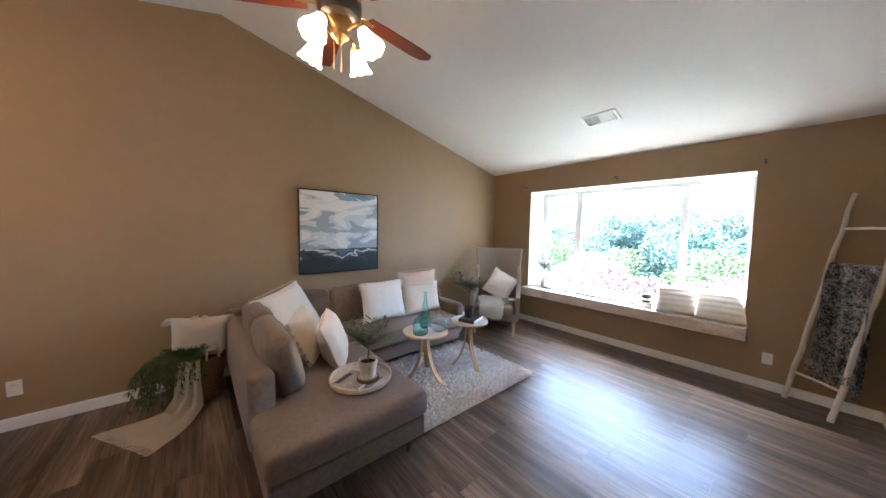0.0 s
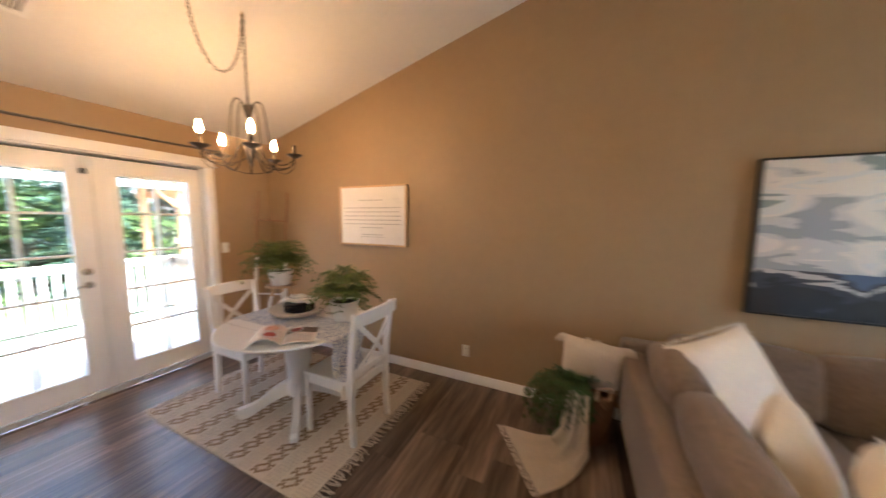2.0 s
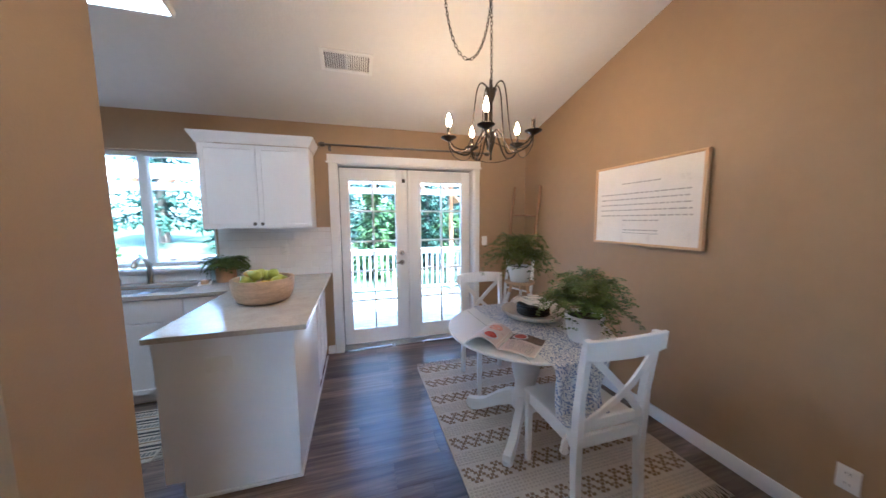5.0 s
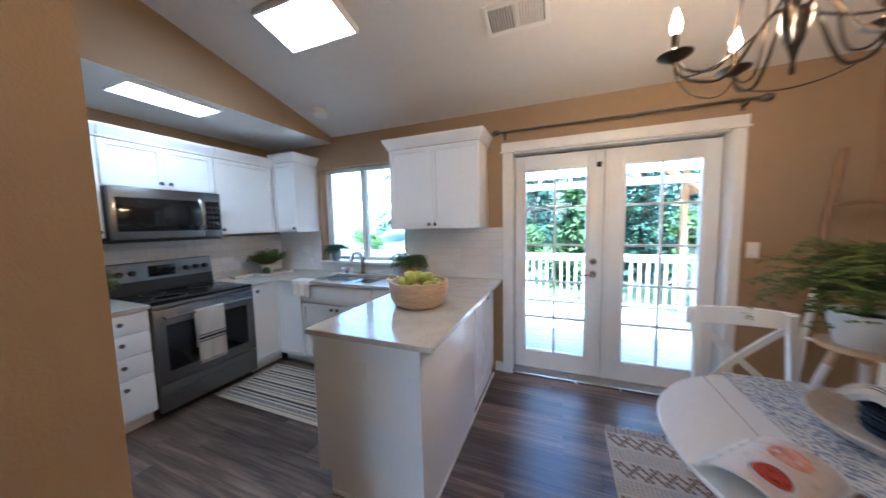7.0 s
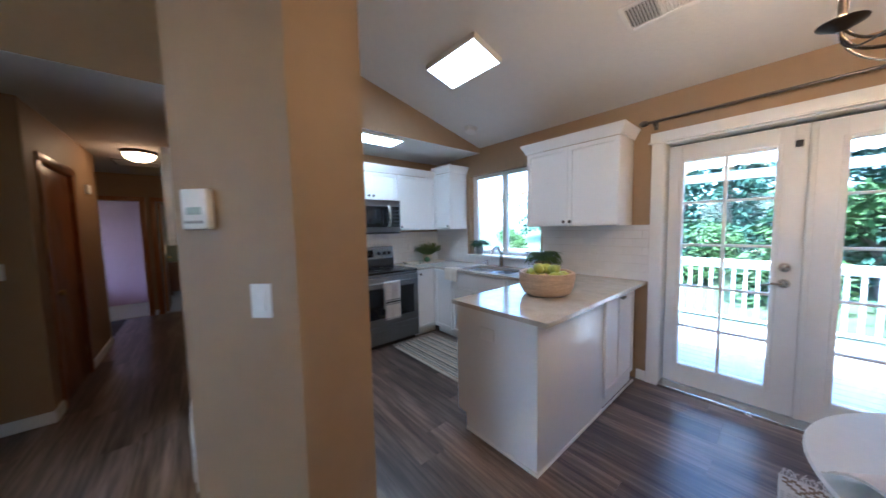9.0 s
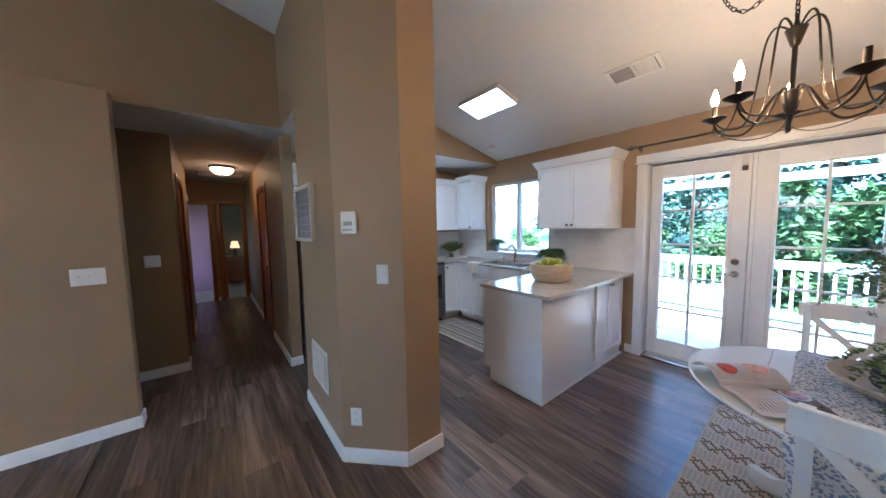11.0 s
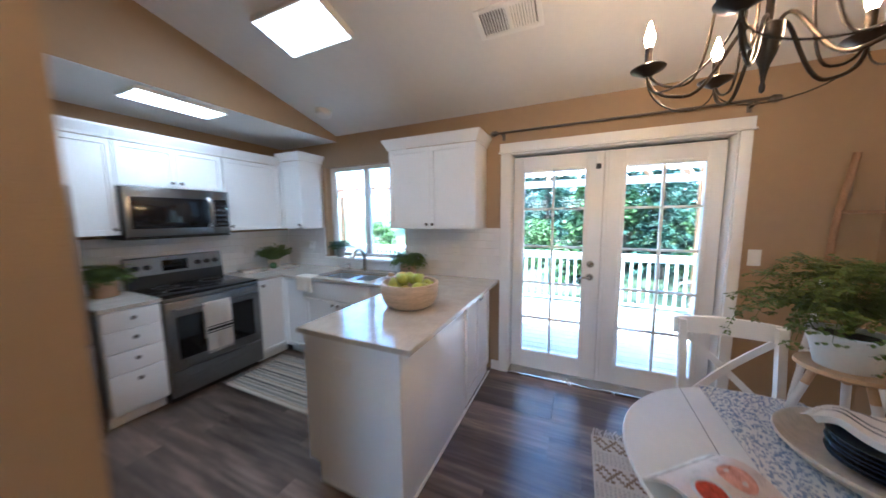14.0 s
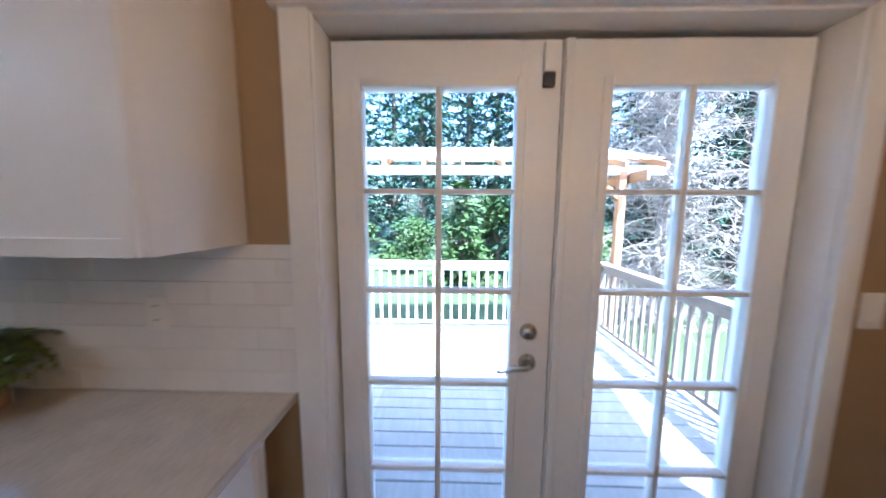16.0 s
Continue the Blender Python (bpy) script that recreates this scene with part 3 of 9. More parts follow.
def french_leaf(name, y0, y1, handle):
    """A glazed door leaf, ten lights, in the west wall; handle: the y of its lock, or None."""
    x0, x1, z0, z1 = W - 0.143, W - 0.100, 0.035, DOOR_H - 0.031
    d = thing(name, "white glazed double-door leaf with ten small panes", "door", (0, 0, 0), kind="structure")
    inner, outer = (0.129, 0.087) if handle else (0.150, 0.103)
    g0, g1, gz0, gz1 = y0 + (outer if handle else inner), y1 - (inner if handle else outer), 0.20, 1.942
    bm = box(x0, x1, y0, g0, z0, z1, 0.002)
    box(x0, x1, g1, y1, z0, z1, 0.002, bm=bm)
    box(x0, x1, g0, g1, z0, gz0, 0, bm=bm)
    box(x0, x1, g0, g1, gz1, z1, 0, bm=bm)
    part("leaf_frame", bm, TRIM, d)
    bm = bmesh.new()
    for a, b, c, e in ((g0 - 0.018, g0 + 0.012, gz0 - 0.018, gz1 + 0.018), (g1 - 0.012, g1 + 0.018, gz0 - 0.018, gz1 + 0.018)):
        box(x0 - 0.008, x1 + 0.010, a, b, c, e, 0.005, bm=bm)
    for c, e in ((gz0 - 0.018, gz0 + 0.012), (gz1 - 0.012, gz1 + 0.018)):
        box(x0 - 0.007, x1 + 0.009, g0 + 0.012, g1 - 0.012, c, e, 0.005, bm=bm)
    part("glazing_bead", bm, TRIM, d)
    mid = (g0 + g1) / 2
    part("muntin", box(x0 + 0.006, x1 + 0.006, mid - 0.010, mid + 0.010, gz0 + 0.01, gz1 - 0.01, 0.004), VINYLF, d)
    for i in range(1, 5):
        z = gz0 + (gz1 - gz0) * i / 5
        for a, b in ((g0 + 0.01, mid - 0.010), (mid + 0.010, g1 - 0.01)):
            part("muntin", box(x0 + 0.006, x1 + 0.005, a, b, z - 0.009, z + 0.009, 0.004), VINYLF, d)
    for i in range(5):
        for a, b in ((g0 + 0.012, mid - 0.01), (mid + 0.01, g1 - 0.012)):
            za, zb = gz0 + (gz1 - gz0) * i / 5 + 0.009, gz0 + (gz1 - gz0) * (i + 1) / 5 - 0.009
            p = part("pane", box(x0 + 0.018, x0 + 0.022, a, b, za, zb), GLASS, d, smooth=False)
            p.visible_shadow = False
    if handle is not None:
        lock = part("deadbolt", moved(lathe([(0, 0.022), (0.016, 0.022), (0.028, 0.014), (0.031, 0.004), (0.031, 0), (0, 0)], 24), pose(x1, handle, 1.10, 0, 90, 0)), NICKEL, d, "round satin nickel deadbolt")
        part("thumb_turn", box(x1 + 0.020, x1 + 0.036, handle - 0.004, handle + 0.004, 1.085, 1.115, 0.003), NICKEL, lock)
        part("rosette", moved(lathe([(0, 0.016), (0.022, 0.016), (0.030, 0.008), (0.032, 0), (0, 0)], 24), pose(x1, handle, 0.985, 0, 90, 0)), NICKEL, d, "satin nickel rose")
        bm = tube(bezier((x1 + 0.01, handle, 0.985), (x1 + 0.06, handle, 0.985), (x1 + 0.055, handle - 0.02, 0.99), (x1 + 0.05, handle - 0.06, 0.985)), 0.009, 10)
        tube(bezier((x1 + 0.05, handle - 0.058, 0.985), (x1 + 0.05, handle - 0.08, 0.978), (x1 + 0.05, handle - 0.10, 0.965), (x1 + 0.045, handle - 0.115, 0.972)), [0.009, 0.008, 0.008, 0.007, 0.007, 0.006, 0.006, 0.006, 0.006, 0.006, 0.005], 10, bm)
        part("lever_handle", bm, NICKEL, d, "curved satin nickel lever handle")
    return d


french_leaf("door_1", LEAF_Y0, MID - 0.002, MID - 0.076)
d2 = french_leaf("door_2", MID + 0.002, LEAF_Y1, None)
part("astragal", box(W - 0.0995, W - 0.085, MID + 0.006, MID + 0.034, 0.036, DOOR_H - 0.033, 0.003), TRIM, d2, "white strip covering the gap between the leaves")
trim("trim_astragal", box(W - 0.162, W - 0.144, MID - 0.010, MID + 0.034, 0.035, DOOR_H - 0.033, 0.004), "white astragal strip between the door leaves")
s = thing("door_sensor", "small white and dark grey alarm sensor at the door top", "sensor", (W - 0.099, MID - 0.045, 1.925))
part("sensor_body", box(0, 0.022, -0.018, 0.020, 0.045, 0.135, 0.004), PLASTIC, s)
part("sensor_magnet", box(0, 0.018, -0.018, 0.020, 0.0, 0.043, 0.004), BLACK, s, "dark grey lower half")

# curtain rod over the doors
s = thing("curtain_rod", "dark grey metal curtain rod above the double door", "curtain rod", (W, 0, 2.27))
part("rod", tube([(0.085, 1.84, 0), (0.085, 3.66, 0.005)], 0.010, 10), PEWTER, s)
for y in (1.83, 3.67):
    part("finial", moved(lathe([(0, -0.03), (0.018, -0.028), (0.024, -0.01), (0.024, 0.012), (0.017, 0.02), (0.013, 0.03), (0, 0.03)], 16), pose(0.085, y, 0, 90, 0, 0)), PEWTER, s)
for y in (1.90, 3.58):
    bm = tube([(0.002, y, -0.02), (0.05, y, -0.02), (0.085, y, -0.006)], 0.007, 8)
    box(0.0, 0.006, y - 0.014, y + 0.014, -0.05, 0.02, 0.002, bm=bm)
    part("bracket", bm, PEWTER, s)

# kitchen window: white vinyl slider, deep sill
y0, y1, z0, z1 = KWIN
s = thing("window_1", "white vinyl sliding kitchen window above the sink", "window", (0, 0, 0), kind="structure")
xa, xb = W - 0.14, W - 0.085
bm = box(xa, xb, y0, y0 + 0.045, z0 + 0.02, z1, 0.003)
box(xa, xb, y1 - 0.045, y1, z0 + 0.02, z1, 0.003, bm=bm)
box(xa, xb, y0 + 0.045, y1 - 0.045, z0 + 0.02, z0 + 0.065, 0.003, bm=bm)
box(xa, xb, y0 + 0.045, y1 - 0.045, z1 - 0.045, z1, 0.003, bm=bm)
part("window_frame", bm, VINYLF, s)
ym = (y0 + y1) / 2
part("window_stile", box(xa + 0.004, xb + 0.012, ym - 0.026, ym + 0.026, z0 + 0.066, z1 - 0.046, 0.003), VINYLF, s)
bm = bmesh.new()
for a, b in ((y0 + 0.046, y0 + 0.07), (ym - 0.05, ym - 0.027)):
    box(xa + 0.01, xb - 0.006, a, b, z0 + 0.066, z1 - 0.046, 0.002, bm=bm)
part("sash", bm, VINYLF, s)
for a, b in ((y0 + 0.045, ym - 0.026), (ym + 0.026, y1 - 0.045)):
    p = part("pane", box(xa + 0.022, xa + 0.026, a, b, z0 + 0.066, z1 - 0.046), GLASS, s, smooth=False)
    p.visible_shadow = False
part("window_sill", box(W - 0.086, W + 0.045, y0 - 0.04, y1 + 0.02, z0 - 0.012, z0 + 0.012, 0.004), TRIM, s, "white painted sill ledge")

# bay window: deep seat, three lights
y0, y1, z0, z1 = BAY
GX = E + 0.40
bm = box(E + 0.14, GX + 0.08, y1, y1 + 0.08, z0 - 0.15, z1 + 0.1)
box(E + 0.14, GX + 0.08, y0 - 0.08, y0, z0 - 0.15, z1 + 0.1, bm=bm)
box(E + 0.14, GX + 0.08, y0, y1, z1, z1 + 0.1, bm=bm)
box(E + 0.14, GX + 0.08, y0, y1, z0 - 0.15, z0 - 0.07, bm=bm)
solid("wall_bay", bm, TRIM, "white painted box of the bay window", "wall")
bm = box(E + 0.001, E + 0.14, y0 + 0.001, y0 + 0.003, z0, z1)
box(E + 0.001, E + 0.14, y1 - 0.003, y1 - 0.001, z0, z1, bm=bm)
box(E + 0.001, E + 0.14, y0 + 0.003, y1 - 0.003, z1 - 0.003, z1 - 0.001, bm=bm)
trim("trim_bay_reveal", bm, "white painted reveal of the bay window")
STONE = mat("pale_travertine_slab", (0.60, 0.51, 0.41), 0.3, var=0.25, scale=5, stretch=(1, 1, 3), dark=(0.42, 0.33, 0.25))
solid("sill_bay", box(E - 0.16, GX + 0.02, y0 - 0.03, y1 + 0.03, z0 - 0.13, z0, 0.006), STONE, "thick pale stone window seat", "window seat")
s = thing("window_2", "wide white vinyl window of three lights over the seat", "window", (0, 0, 0), kind="structure")
cuts = [y0, 1.50, 2.82, y1]
bm = box(GX, GX + 0.07, y0, y0 + 0.05, z0, z1, 0.003)
box(GX, GX + 0.07, y1 - 0.05, y1, z0, z1, 0.003, bm=bm)
box(GX, GX + 0.07, y0 + 0.05, y1 - 0.05, z0, z0 + 0.05, 0.003, bm=bm)
box(GX, GX + 0.07, y0 + 0.05, y1 - 0.05, z1 - 0.05, z1, 0.003, bm=bm)
part("window_frame", bm, VINYLF, s)
for c in cuts[1:3]:
    part("window_stile", box(GX - 0.006, GX + 0.066, c - 0.034, c + 0.034, z0 + 0.05, z1 - 0.05, 0.003), VINYLF, s)
bm = bmesh.new()
a, b = cuts[2] + 0.034, y1 - 0.05
for lo, hi, za, zb in ((a, a + 0.03, z0 + 0.05, z1 - 0.05), (b - 0.03, b, z0 + 0.05, z1 - 0.05), (a + 0.03, b - 0.03, z0 + 0.05, z0 + 0.08), (a + 0.03, b - 0.03, z1 - 0.08, z1 - 0.05)):
    box(GX + 0.006, GX + 0.05, lo, hi, za, zb, 0.002, bm=bm)
sash = part("sash", bm, VINYLF, s)
part("latch", box(GX - 0.006, GX + 0.008, a + 0.006, a + 0.022, 1.30, 1.37, 0.003), VINYLF, sash)
for a, b in zip(cuts, cuts[1:]):
    p = part("pane", box(GX + 0.028, GX + 0.032, a + 0.035, b - 0.035, z0 + 0.05, z1 - 0.05), GLASS, s, smooth=False)
    p.visible_shadow = False
# leftover curtain brackets above the bay
for y in (0.83, 2.16, 3.55):
    b = thing("curtain_bracket", "small bare metal curtain bracket on the wall", "bracket", (E, y, 2.25), group="curtain brackets over the bay window")
    bm = box(-0.006, 0, -0.012, 0.012, -0.02, 0.02, 0.002)
    tube([(-0.004, 0, 0), (-0.05, 0, 0)], 0.006, 8, bm)
    part("bracket_arm", bm, NICKEL, b)
    part("bracket_cup", moved(lathe([(0, -0.012), (0.015, -0.012), (0.015, 0.012), (0, 0.012)], 12), pose(-0.055, 0, 0.004, 90, 0, 0)), PEWTER, b)


# ---- hall doors ----
def hall_door(name, x, y0, y1, face):
    """A closed flush door of stained wood in a wall along y, with its casing; face: +1 or -1, the way it looks."""
    d = thing(name, "closed orange-stained wooden door with a brass knob", "door", (0, 0, 0), kind="structure")
    part("leaf", box(x - face * 0.05, x - face * 0.012, y0 + 0.02, y1 - 0.02, 0.01, 2.01, 0.002), OAKTRIM, d)
    bm = box(x, x + face * 0.014, y0 - 0.06, y0 + 0.012, 0, 2.03, 0.003)
    box(x, x + face * 0.014, y1 - 0.012, y1 + 0.06, 0, 2.03, 0.003, bm=bm)
    box(x, x + face * 0.014, y0 - 0.06, y1 + 0.06, 2.03 - 0.012, 2.09, 0.003, bm=bm)
    part("door_casing", bm, OAKTRIM, d)
    bm = box(x - face * 0.1, x, y0, y0 + 0.019, 0, 2.03)
    box(x - face * 0.1, x, y1 - 0.019, y1, 0, 2.03, bm=bm)
    box(x - face * 0.1, x, y0 + 0.019, y1 - 0.019, 2.011, 2.03, bm=bm)
    part("door_jamb", bm, OAKTRIM, d)
    part("door_knob", moved(lathe([(0, 0.06), (0.02, 0.058), (0.028, 0.045), (0.022, 0.03), (0.01, 0.022), (0.010, 0.008), (0.026, 0.006), (0.028, 0), (0, 0)], 20),
                            pose(x - face * 0.012, y1 - 0.08, 0.95, 0, 90 * face, 0)), BRASS, d, "polished brass knob")
    for z in (0.25, 1.0, 1.8):
        part("hinge", box(x - face * 0.011, x - face * 0.004, y0 + 0.012, y0 + 0.03, z - 0.045, z + 0.045, 0.002), BRASS, d)
    return d


hall_door("door_3", HL, -2.0, -1.2, -1)
hall_door("door_4", HR, -2.30, -1.48, 1)


def doorway(name, x0, x1, label):
    bm = box(x0 - 0.055, x0 + 0.006, HEND, HEND + 0.014, 0, 2.0, 0.003)
    box(x1 - 0.006, x1 + 0.055, HEND, HEND + 0.014, 0, 2.0, 0.003, bm=bm)
    box(x0 - 0.055, x1 + 0.055, HEND, HEND + 0.014, 1.994, 2.055, 0.003, bm=bm)
    box(x0, x0 + 0.016, HEND - 0.11, HEND - 0.001, 0, 2.0, bm=bm)
    box(x1 - 0.016, x1, HEND - 0.11, HEND - 0.001, 0, 2.0, bm=bm)
    box(x0 + 0.016, x1 - 0.016, HEND - 0.11, HEND - 0.001, 1.984, 2.0, bm=bm)
    solid(name, bm, OAKTRIM, label, "door casing", smooth=True)


doorway("trim_bedroom_doorway", -0.255, 0.135, "orange-stained wooden casing of a bedroom doorway")
doorway("trim_mauve_doorway", 0.30, 0.98, "orange-stained wooden casing of a bedroom doorway")
d = thing("door_5", "open orange-stained wooden bedroom door", "door", (0.105, HEND - 0.12, 0.01), kind="structure")
part("leaf", box(-0.035, 0.0, -0.74, 0.0, 0, 1.97, 0.002), OAKTRIM, d)
part("door_knob", moved(lathe([(0, 0.06), (0.02, 0.058), (0.028, 0.045), (0.022, 0.03), (0.01, 0.02), (0.026, 0.004), (0, 0)], 16), pose(-0.035, -0.66, 0.95, 0, -90, 0)), BRASS, d)
s = thing("bedroom_dresser", "dark wooden dresser in the far bedroom", "dresser", (-0.16, -6.7, 0.006))
part("body", box(-0.3, 0.3, -0.2, 0.2, 0.08, 0.75, 0.01), WALNUT, s)
for xx in (-0.27, 0.27):
    part("leg", box(xx - 0.025, xx + 0.025, -0.18, 0.18, 0, 0.08), WALNUT, s)
s = thing("bedroom_lamp", "small lit table lamp on the dresser", "lamp", (-0.2, -6.68, 0.757))
part("lamp_base", lathe([(0, 0), (0.06, 0), (0.06, 0.01), (0.02, 0.03), (0.035, 0.12), (0.012, 0.2), (0.012, 0.26), (0, 0.26)], 16), BRONZE, s)
part("shade", lathe([(0.11, 0.22), (0.07, 0.40), (0.066, 0.40), (0.106, 0.22)], 20, closed=True), mat("dim_lamp_shade", (0.7, 0.5, 0.3), 0.6, emit=(1.0, 0.55, 0.22), strength=0.08), s, "warm glowing shade")


# ---- kitchen ----
def knob(parent, at, axis):
    """A small round knob; axis '+x', '+y' or '-y': the way it points."""
    rot = {"+x": (0, 90, 0), "+y": (-90, 0, 0), "-y": (90, 0, 0)}[axis]
    return part("knob", moved(lathe([(0, 0.026), (0.011, 0.025), (0.0155, 0.020), (0.013, 0.015), (0.006, 0.011), (0.006, 0.003), (0.010, 0), (0, 0)], 16), pose(*at, *rot)), PEWTER, parent, "round dark pewter knob")


def shaker(parent, name, a0, a1, z0, z1, plane, axis, knob_at=None, rail=0.055):
    """A shaker front in a plane: axis '+x' (plane is x, runs along y) or '+y' / '-y' (plane is y, runs along x)."""
    sgn = -1 if axis == "-y" else 1
    t = 0.019

    def bx(u0, u1, v0, v1, d0, d1, r, bm=None):
        if axis == "+x":
            return box(plane + d0, plane + d1, u0, u1, v0, v1, r, bm=bm)
        return box(u0, u1, plane + sgn * d0, plane + sgn * d1, v0, v1, r, bm=bm)
    if z1 - z0 > 0.2 and a1 - a0 > 0.2:
        bm = bx(a0, a1, z0, z1, 0, t, 0.0)
        out = Vector((1, 0, 0)) if axis == "+x" else Vector((0, sgn, 0))
        bm.normal_update()
        face = max(bm.faces, key=lambda f: f.calc_center_median().dot(out))
        bmesh.ops.inset_region(bm, faces=[face], thickness=rail)
        bmesh.ops.inset_region(bm, faces=[face], thickness=0.002)
        bmesh.ops.translate(bm, verts=face.verts[:], vec=out * -0.010)
    else:
        bm = bx(a0, a1, z0, z1, 0, t, 0.003)
    d = part(name, bm, CABINET, parent)
    if knob_at:
        u, v = knob_at
        knob(d, (plane + t, u, v) if axis == "+x" else (u, plane + sgn * t, v), axis)
    return d


def crown(parent, pts_path, z):
    """A flared crown along a chain of (x, y) points with outward normals (nx, ny)."""
    prof = [(0, 0), (0.012, 0), (0.018, 0.02), (0.048, 0.075), (0.05, 0.09), (0, 0.09)]
    bm = bmesh.new()
    rows = [[bm.verts.new((x + nx * o, y + ny * o, z + h)) for o, h in prof] for x, y, nx, ny in pts_path]
    for a, b in zip(rows, rows[1:]):
        for i in range(len(prof)):
            j = (i + 1) % len(prof)
            bm.faces.new((a[i], b[i], b[j], a[j]))
    bm.faces.new(rows[0][::-1])
    bm.faces.new(rows[-1])
    return part("crown", bm, CABINET, parent, smooth=False)


# wall cabinets
c = thing("wall_cabinet", "white shaker wall cabinet with two doors over the peninsula", "cabinet", (0, 0, 0), group="kitchen cabinets")
part("body", box(W + 0.002, W + 0.313, 0.85, 1.735, 1.42, 2.17, 0.003), CABINET, c)
shaker(c, "door", 0.853, 1.291, 1.423, 2.165, W + 0.314, "+x", (1.262, 1.462))
shaker(c, "door", 1.294, 1.732, 1.423, 2.165, W + 0.314, "+x", (1.323, 1.462))
crown(c, [(W + 0.002, 0.85, 0, -1), (W + 0.333, 0.85, 1, -1), (W + 0.333, 1.735, 1, 1), (W + 0.002, 1.735, 0, 1)], 2.17)
c = thing("wall_cabinet", "white shaker corner wall cabinet beside the kitchen window", "cabinet", (0, 0, 0), group="kitchen cabinets")
part("body", box(W + 0.002, W + 0.313, KS + 0.002, -0.38, 1.405, 2.19, 0.003), CABINET, c)
shaker(c, "door", -0.715, -0.383, 1.408, 2.185, W + 0.314, "+x", (-0.415, 1.45))
crown(c, [(W + 0.333, -0.72, 1, 0), (W + 0.333, -0.38, 1, 1), (W + 0.002, -0.38, 0, 1)], 2.19)
UF = KS + 0.32
for x0, x1, z0, doors, lab in ((-3.075, -2.445, 1.405, [(-3.06, -2.45, -2.49)], "white shaker wall cabinet with one door"),
                               (-2.442, -1.675, 1.80, [(-2.439, -2.060, -2.09), (-2.057, -1.678, -2.027)], "short white shaker wall cabinet over the microwave"),
                               (-1.672, -1.385, 1.408, [(-1.669, -1.388, -1.64)], "white shaker wall cabinet beside the microwave"),
                               (-1.375, -0.47, 1.85, [(-1.372, -0.927, -0.96), (-0.923, -0.473, -0.89)], "white shaker cabinet over the refrigerator")):
    c = thing("wall_cabinet", lab, "cabinet", (0, 0, 0), group="kitchen cabinets")
    part("body", box(x0, x1, KS + 0.002, UF, z0, 2.145, 0.003), CABINET, c)
    for a, b, k in doors:
        shaker(c, "door", a, b, z0 + 0.003, 2.14, UF + 0.001, "+y", (k, z0 + 0.045))
    ends = [(x1 if x0 < -3.07 else x1, UF + 0.02, 0, 1), (x0, UF + 0.02, 0, 1)]
    crown(c, ends, 2.145)

# base cabinets
c = thing("drawer_cabinet", "white base cabinet with four drawers beside the range", "cabinet", (0, 0, 0), group="kitchen cabinets")
part("body", box(-1.742, -1.41, KS + 0.002, -0.44, 0.10, 0.884, 0.003), CABINET, c)
part("toe_kick", box(-1.742, -1.41, KS + 0.002, -0.51, 0.0, 0.099), TRIM, c)
for z0, z1 in ((0.735, 0.875), (0.575, 0.728), (0.415, 0.568), (0.115, 0.408)):
    d = part("drawer", box(-1.738, -1.414, -0.439, -0.420, z0, z1, 0.003), CABINET, c)
    knob(d, (-1.576, -0.420, z1 - 0.06), "+y")
c = thing("base_cabinet", "white shaker corner base cabinet beside the range", "cabinet", (0, 0, 0), group="kitchen cabinets")
part("body", box(-2.832, -2.522, KS + 0.002, -0.44, 0.10, 0.884, 0.003), CABINET, c)
part("toe_kick", box(-2.87, -2.522, KS + 0.002, -0.51, 0.0, 0.099), TRIM, c)
shaker(c, "door", -2.828, -2.526, 0.11, 0.875, -0.439, "+y", (-2.565, 0.83))
c = thing("sink_cabinet", "white shaker sink base cabinet with two doors and false drawer fronts", "cabinet", (0, 0, 0), group="kitchen cabinets")
part("body", box(W + 0.002, -2.815, -0.435, 1.17, 0.10, 0.70, 0.003), CABINET, c)
part("face_frame", box(-2.85, -2.815, -0.435, 1.17, 0.70, 0.884), CABINET, c)
part("toe_kick", box(W + 0.002, -2.88, -0.435, 1.17, 0.0, 0.099), TRIM, c)
shaker(c, "door", -0.41, -0.09, 0.11, 0.875, -2.814, "+x")
shaker(c, "door", -0.08, 0.345, 0.11, 0.685, -2.814, "+x", (0.315, 0.645))
shaker(c, "door", 0.352, 0.78, 0.11, 0.685, -2.814, "+x", (0.382, 0.645))
part("drawer_front", box(-2.814, -2.795, -0.08, 0.78, 0.70, 0.875, 0.003), CABINET, c)
part("drawer_front", box(-2.814, -2.795, 0.79, 1.16, 0.70, 0.875, 0.003), CABINET, c)
shaker(c, "door", 0.79, 1.16, 0.11, 0.685, -2.814, "+x")
c = thing("peninsula_cabinet", "white peninsula base cabinet with a plain end panel", "cabinet", (0, 0, 0), group="kitchen cabinets")
part("body", box(W + 0.09, -1.768, 1.18, 1.776, 0.10, 0.884), CABINET, c)
part("toe_kick", box(W + 0.09, -1.768, 1.25, 1.776, 0, 0.099), CABINET, c)
bm = prism([(1.15, 0.115), (1.232, 0.115), (1.232, 0.004), (1.794, 0.004), (1.794, 0.884), (1.15, 0.884)], -1.767, -1.749, "x")
part("end_panel", bm, CABINET, c, "plain white painted end panel", smooth=False)
part("back_panel", box(-2.655, -1.768, 1.777, 1.792, 0.004, 0.884, 0.001), CABINET, c)
part("filler", box(-2.675, -2.656, 1.777, 1.812, 0.10, 0.884, 0.002), CABINET, c)
shaker(c, "door", -2.998, -2.68, 0.105, 0.872, 1.778, "+y", (-2.975, 0.83))
shaker(c, "door", -3.31, -3.002, 0.105, 0.872, 1.778, "+y", (-3.025, 0.83))
bm = box(W + 0.09, -1.748, 1.7945, 1.804, 0.001, 0.022, 0.003)
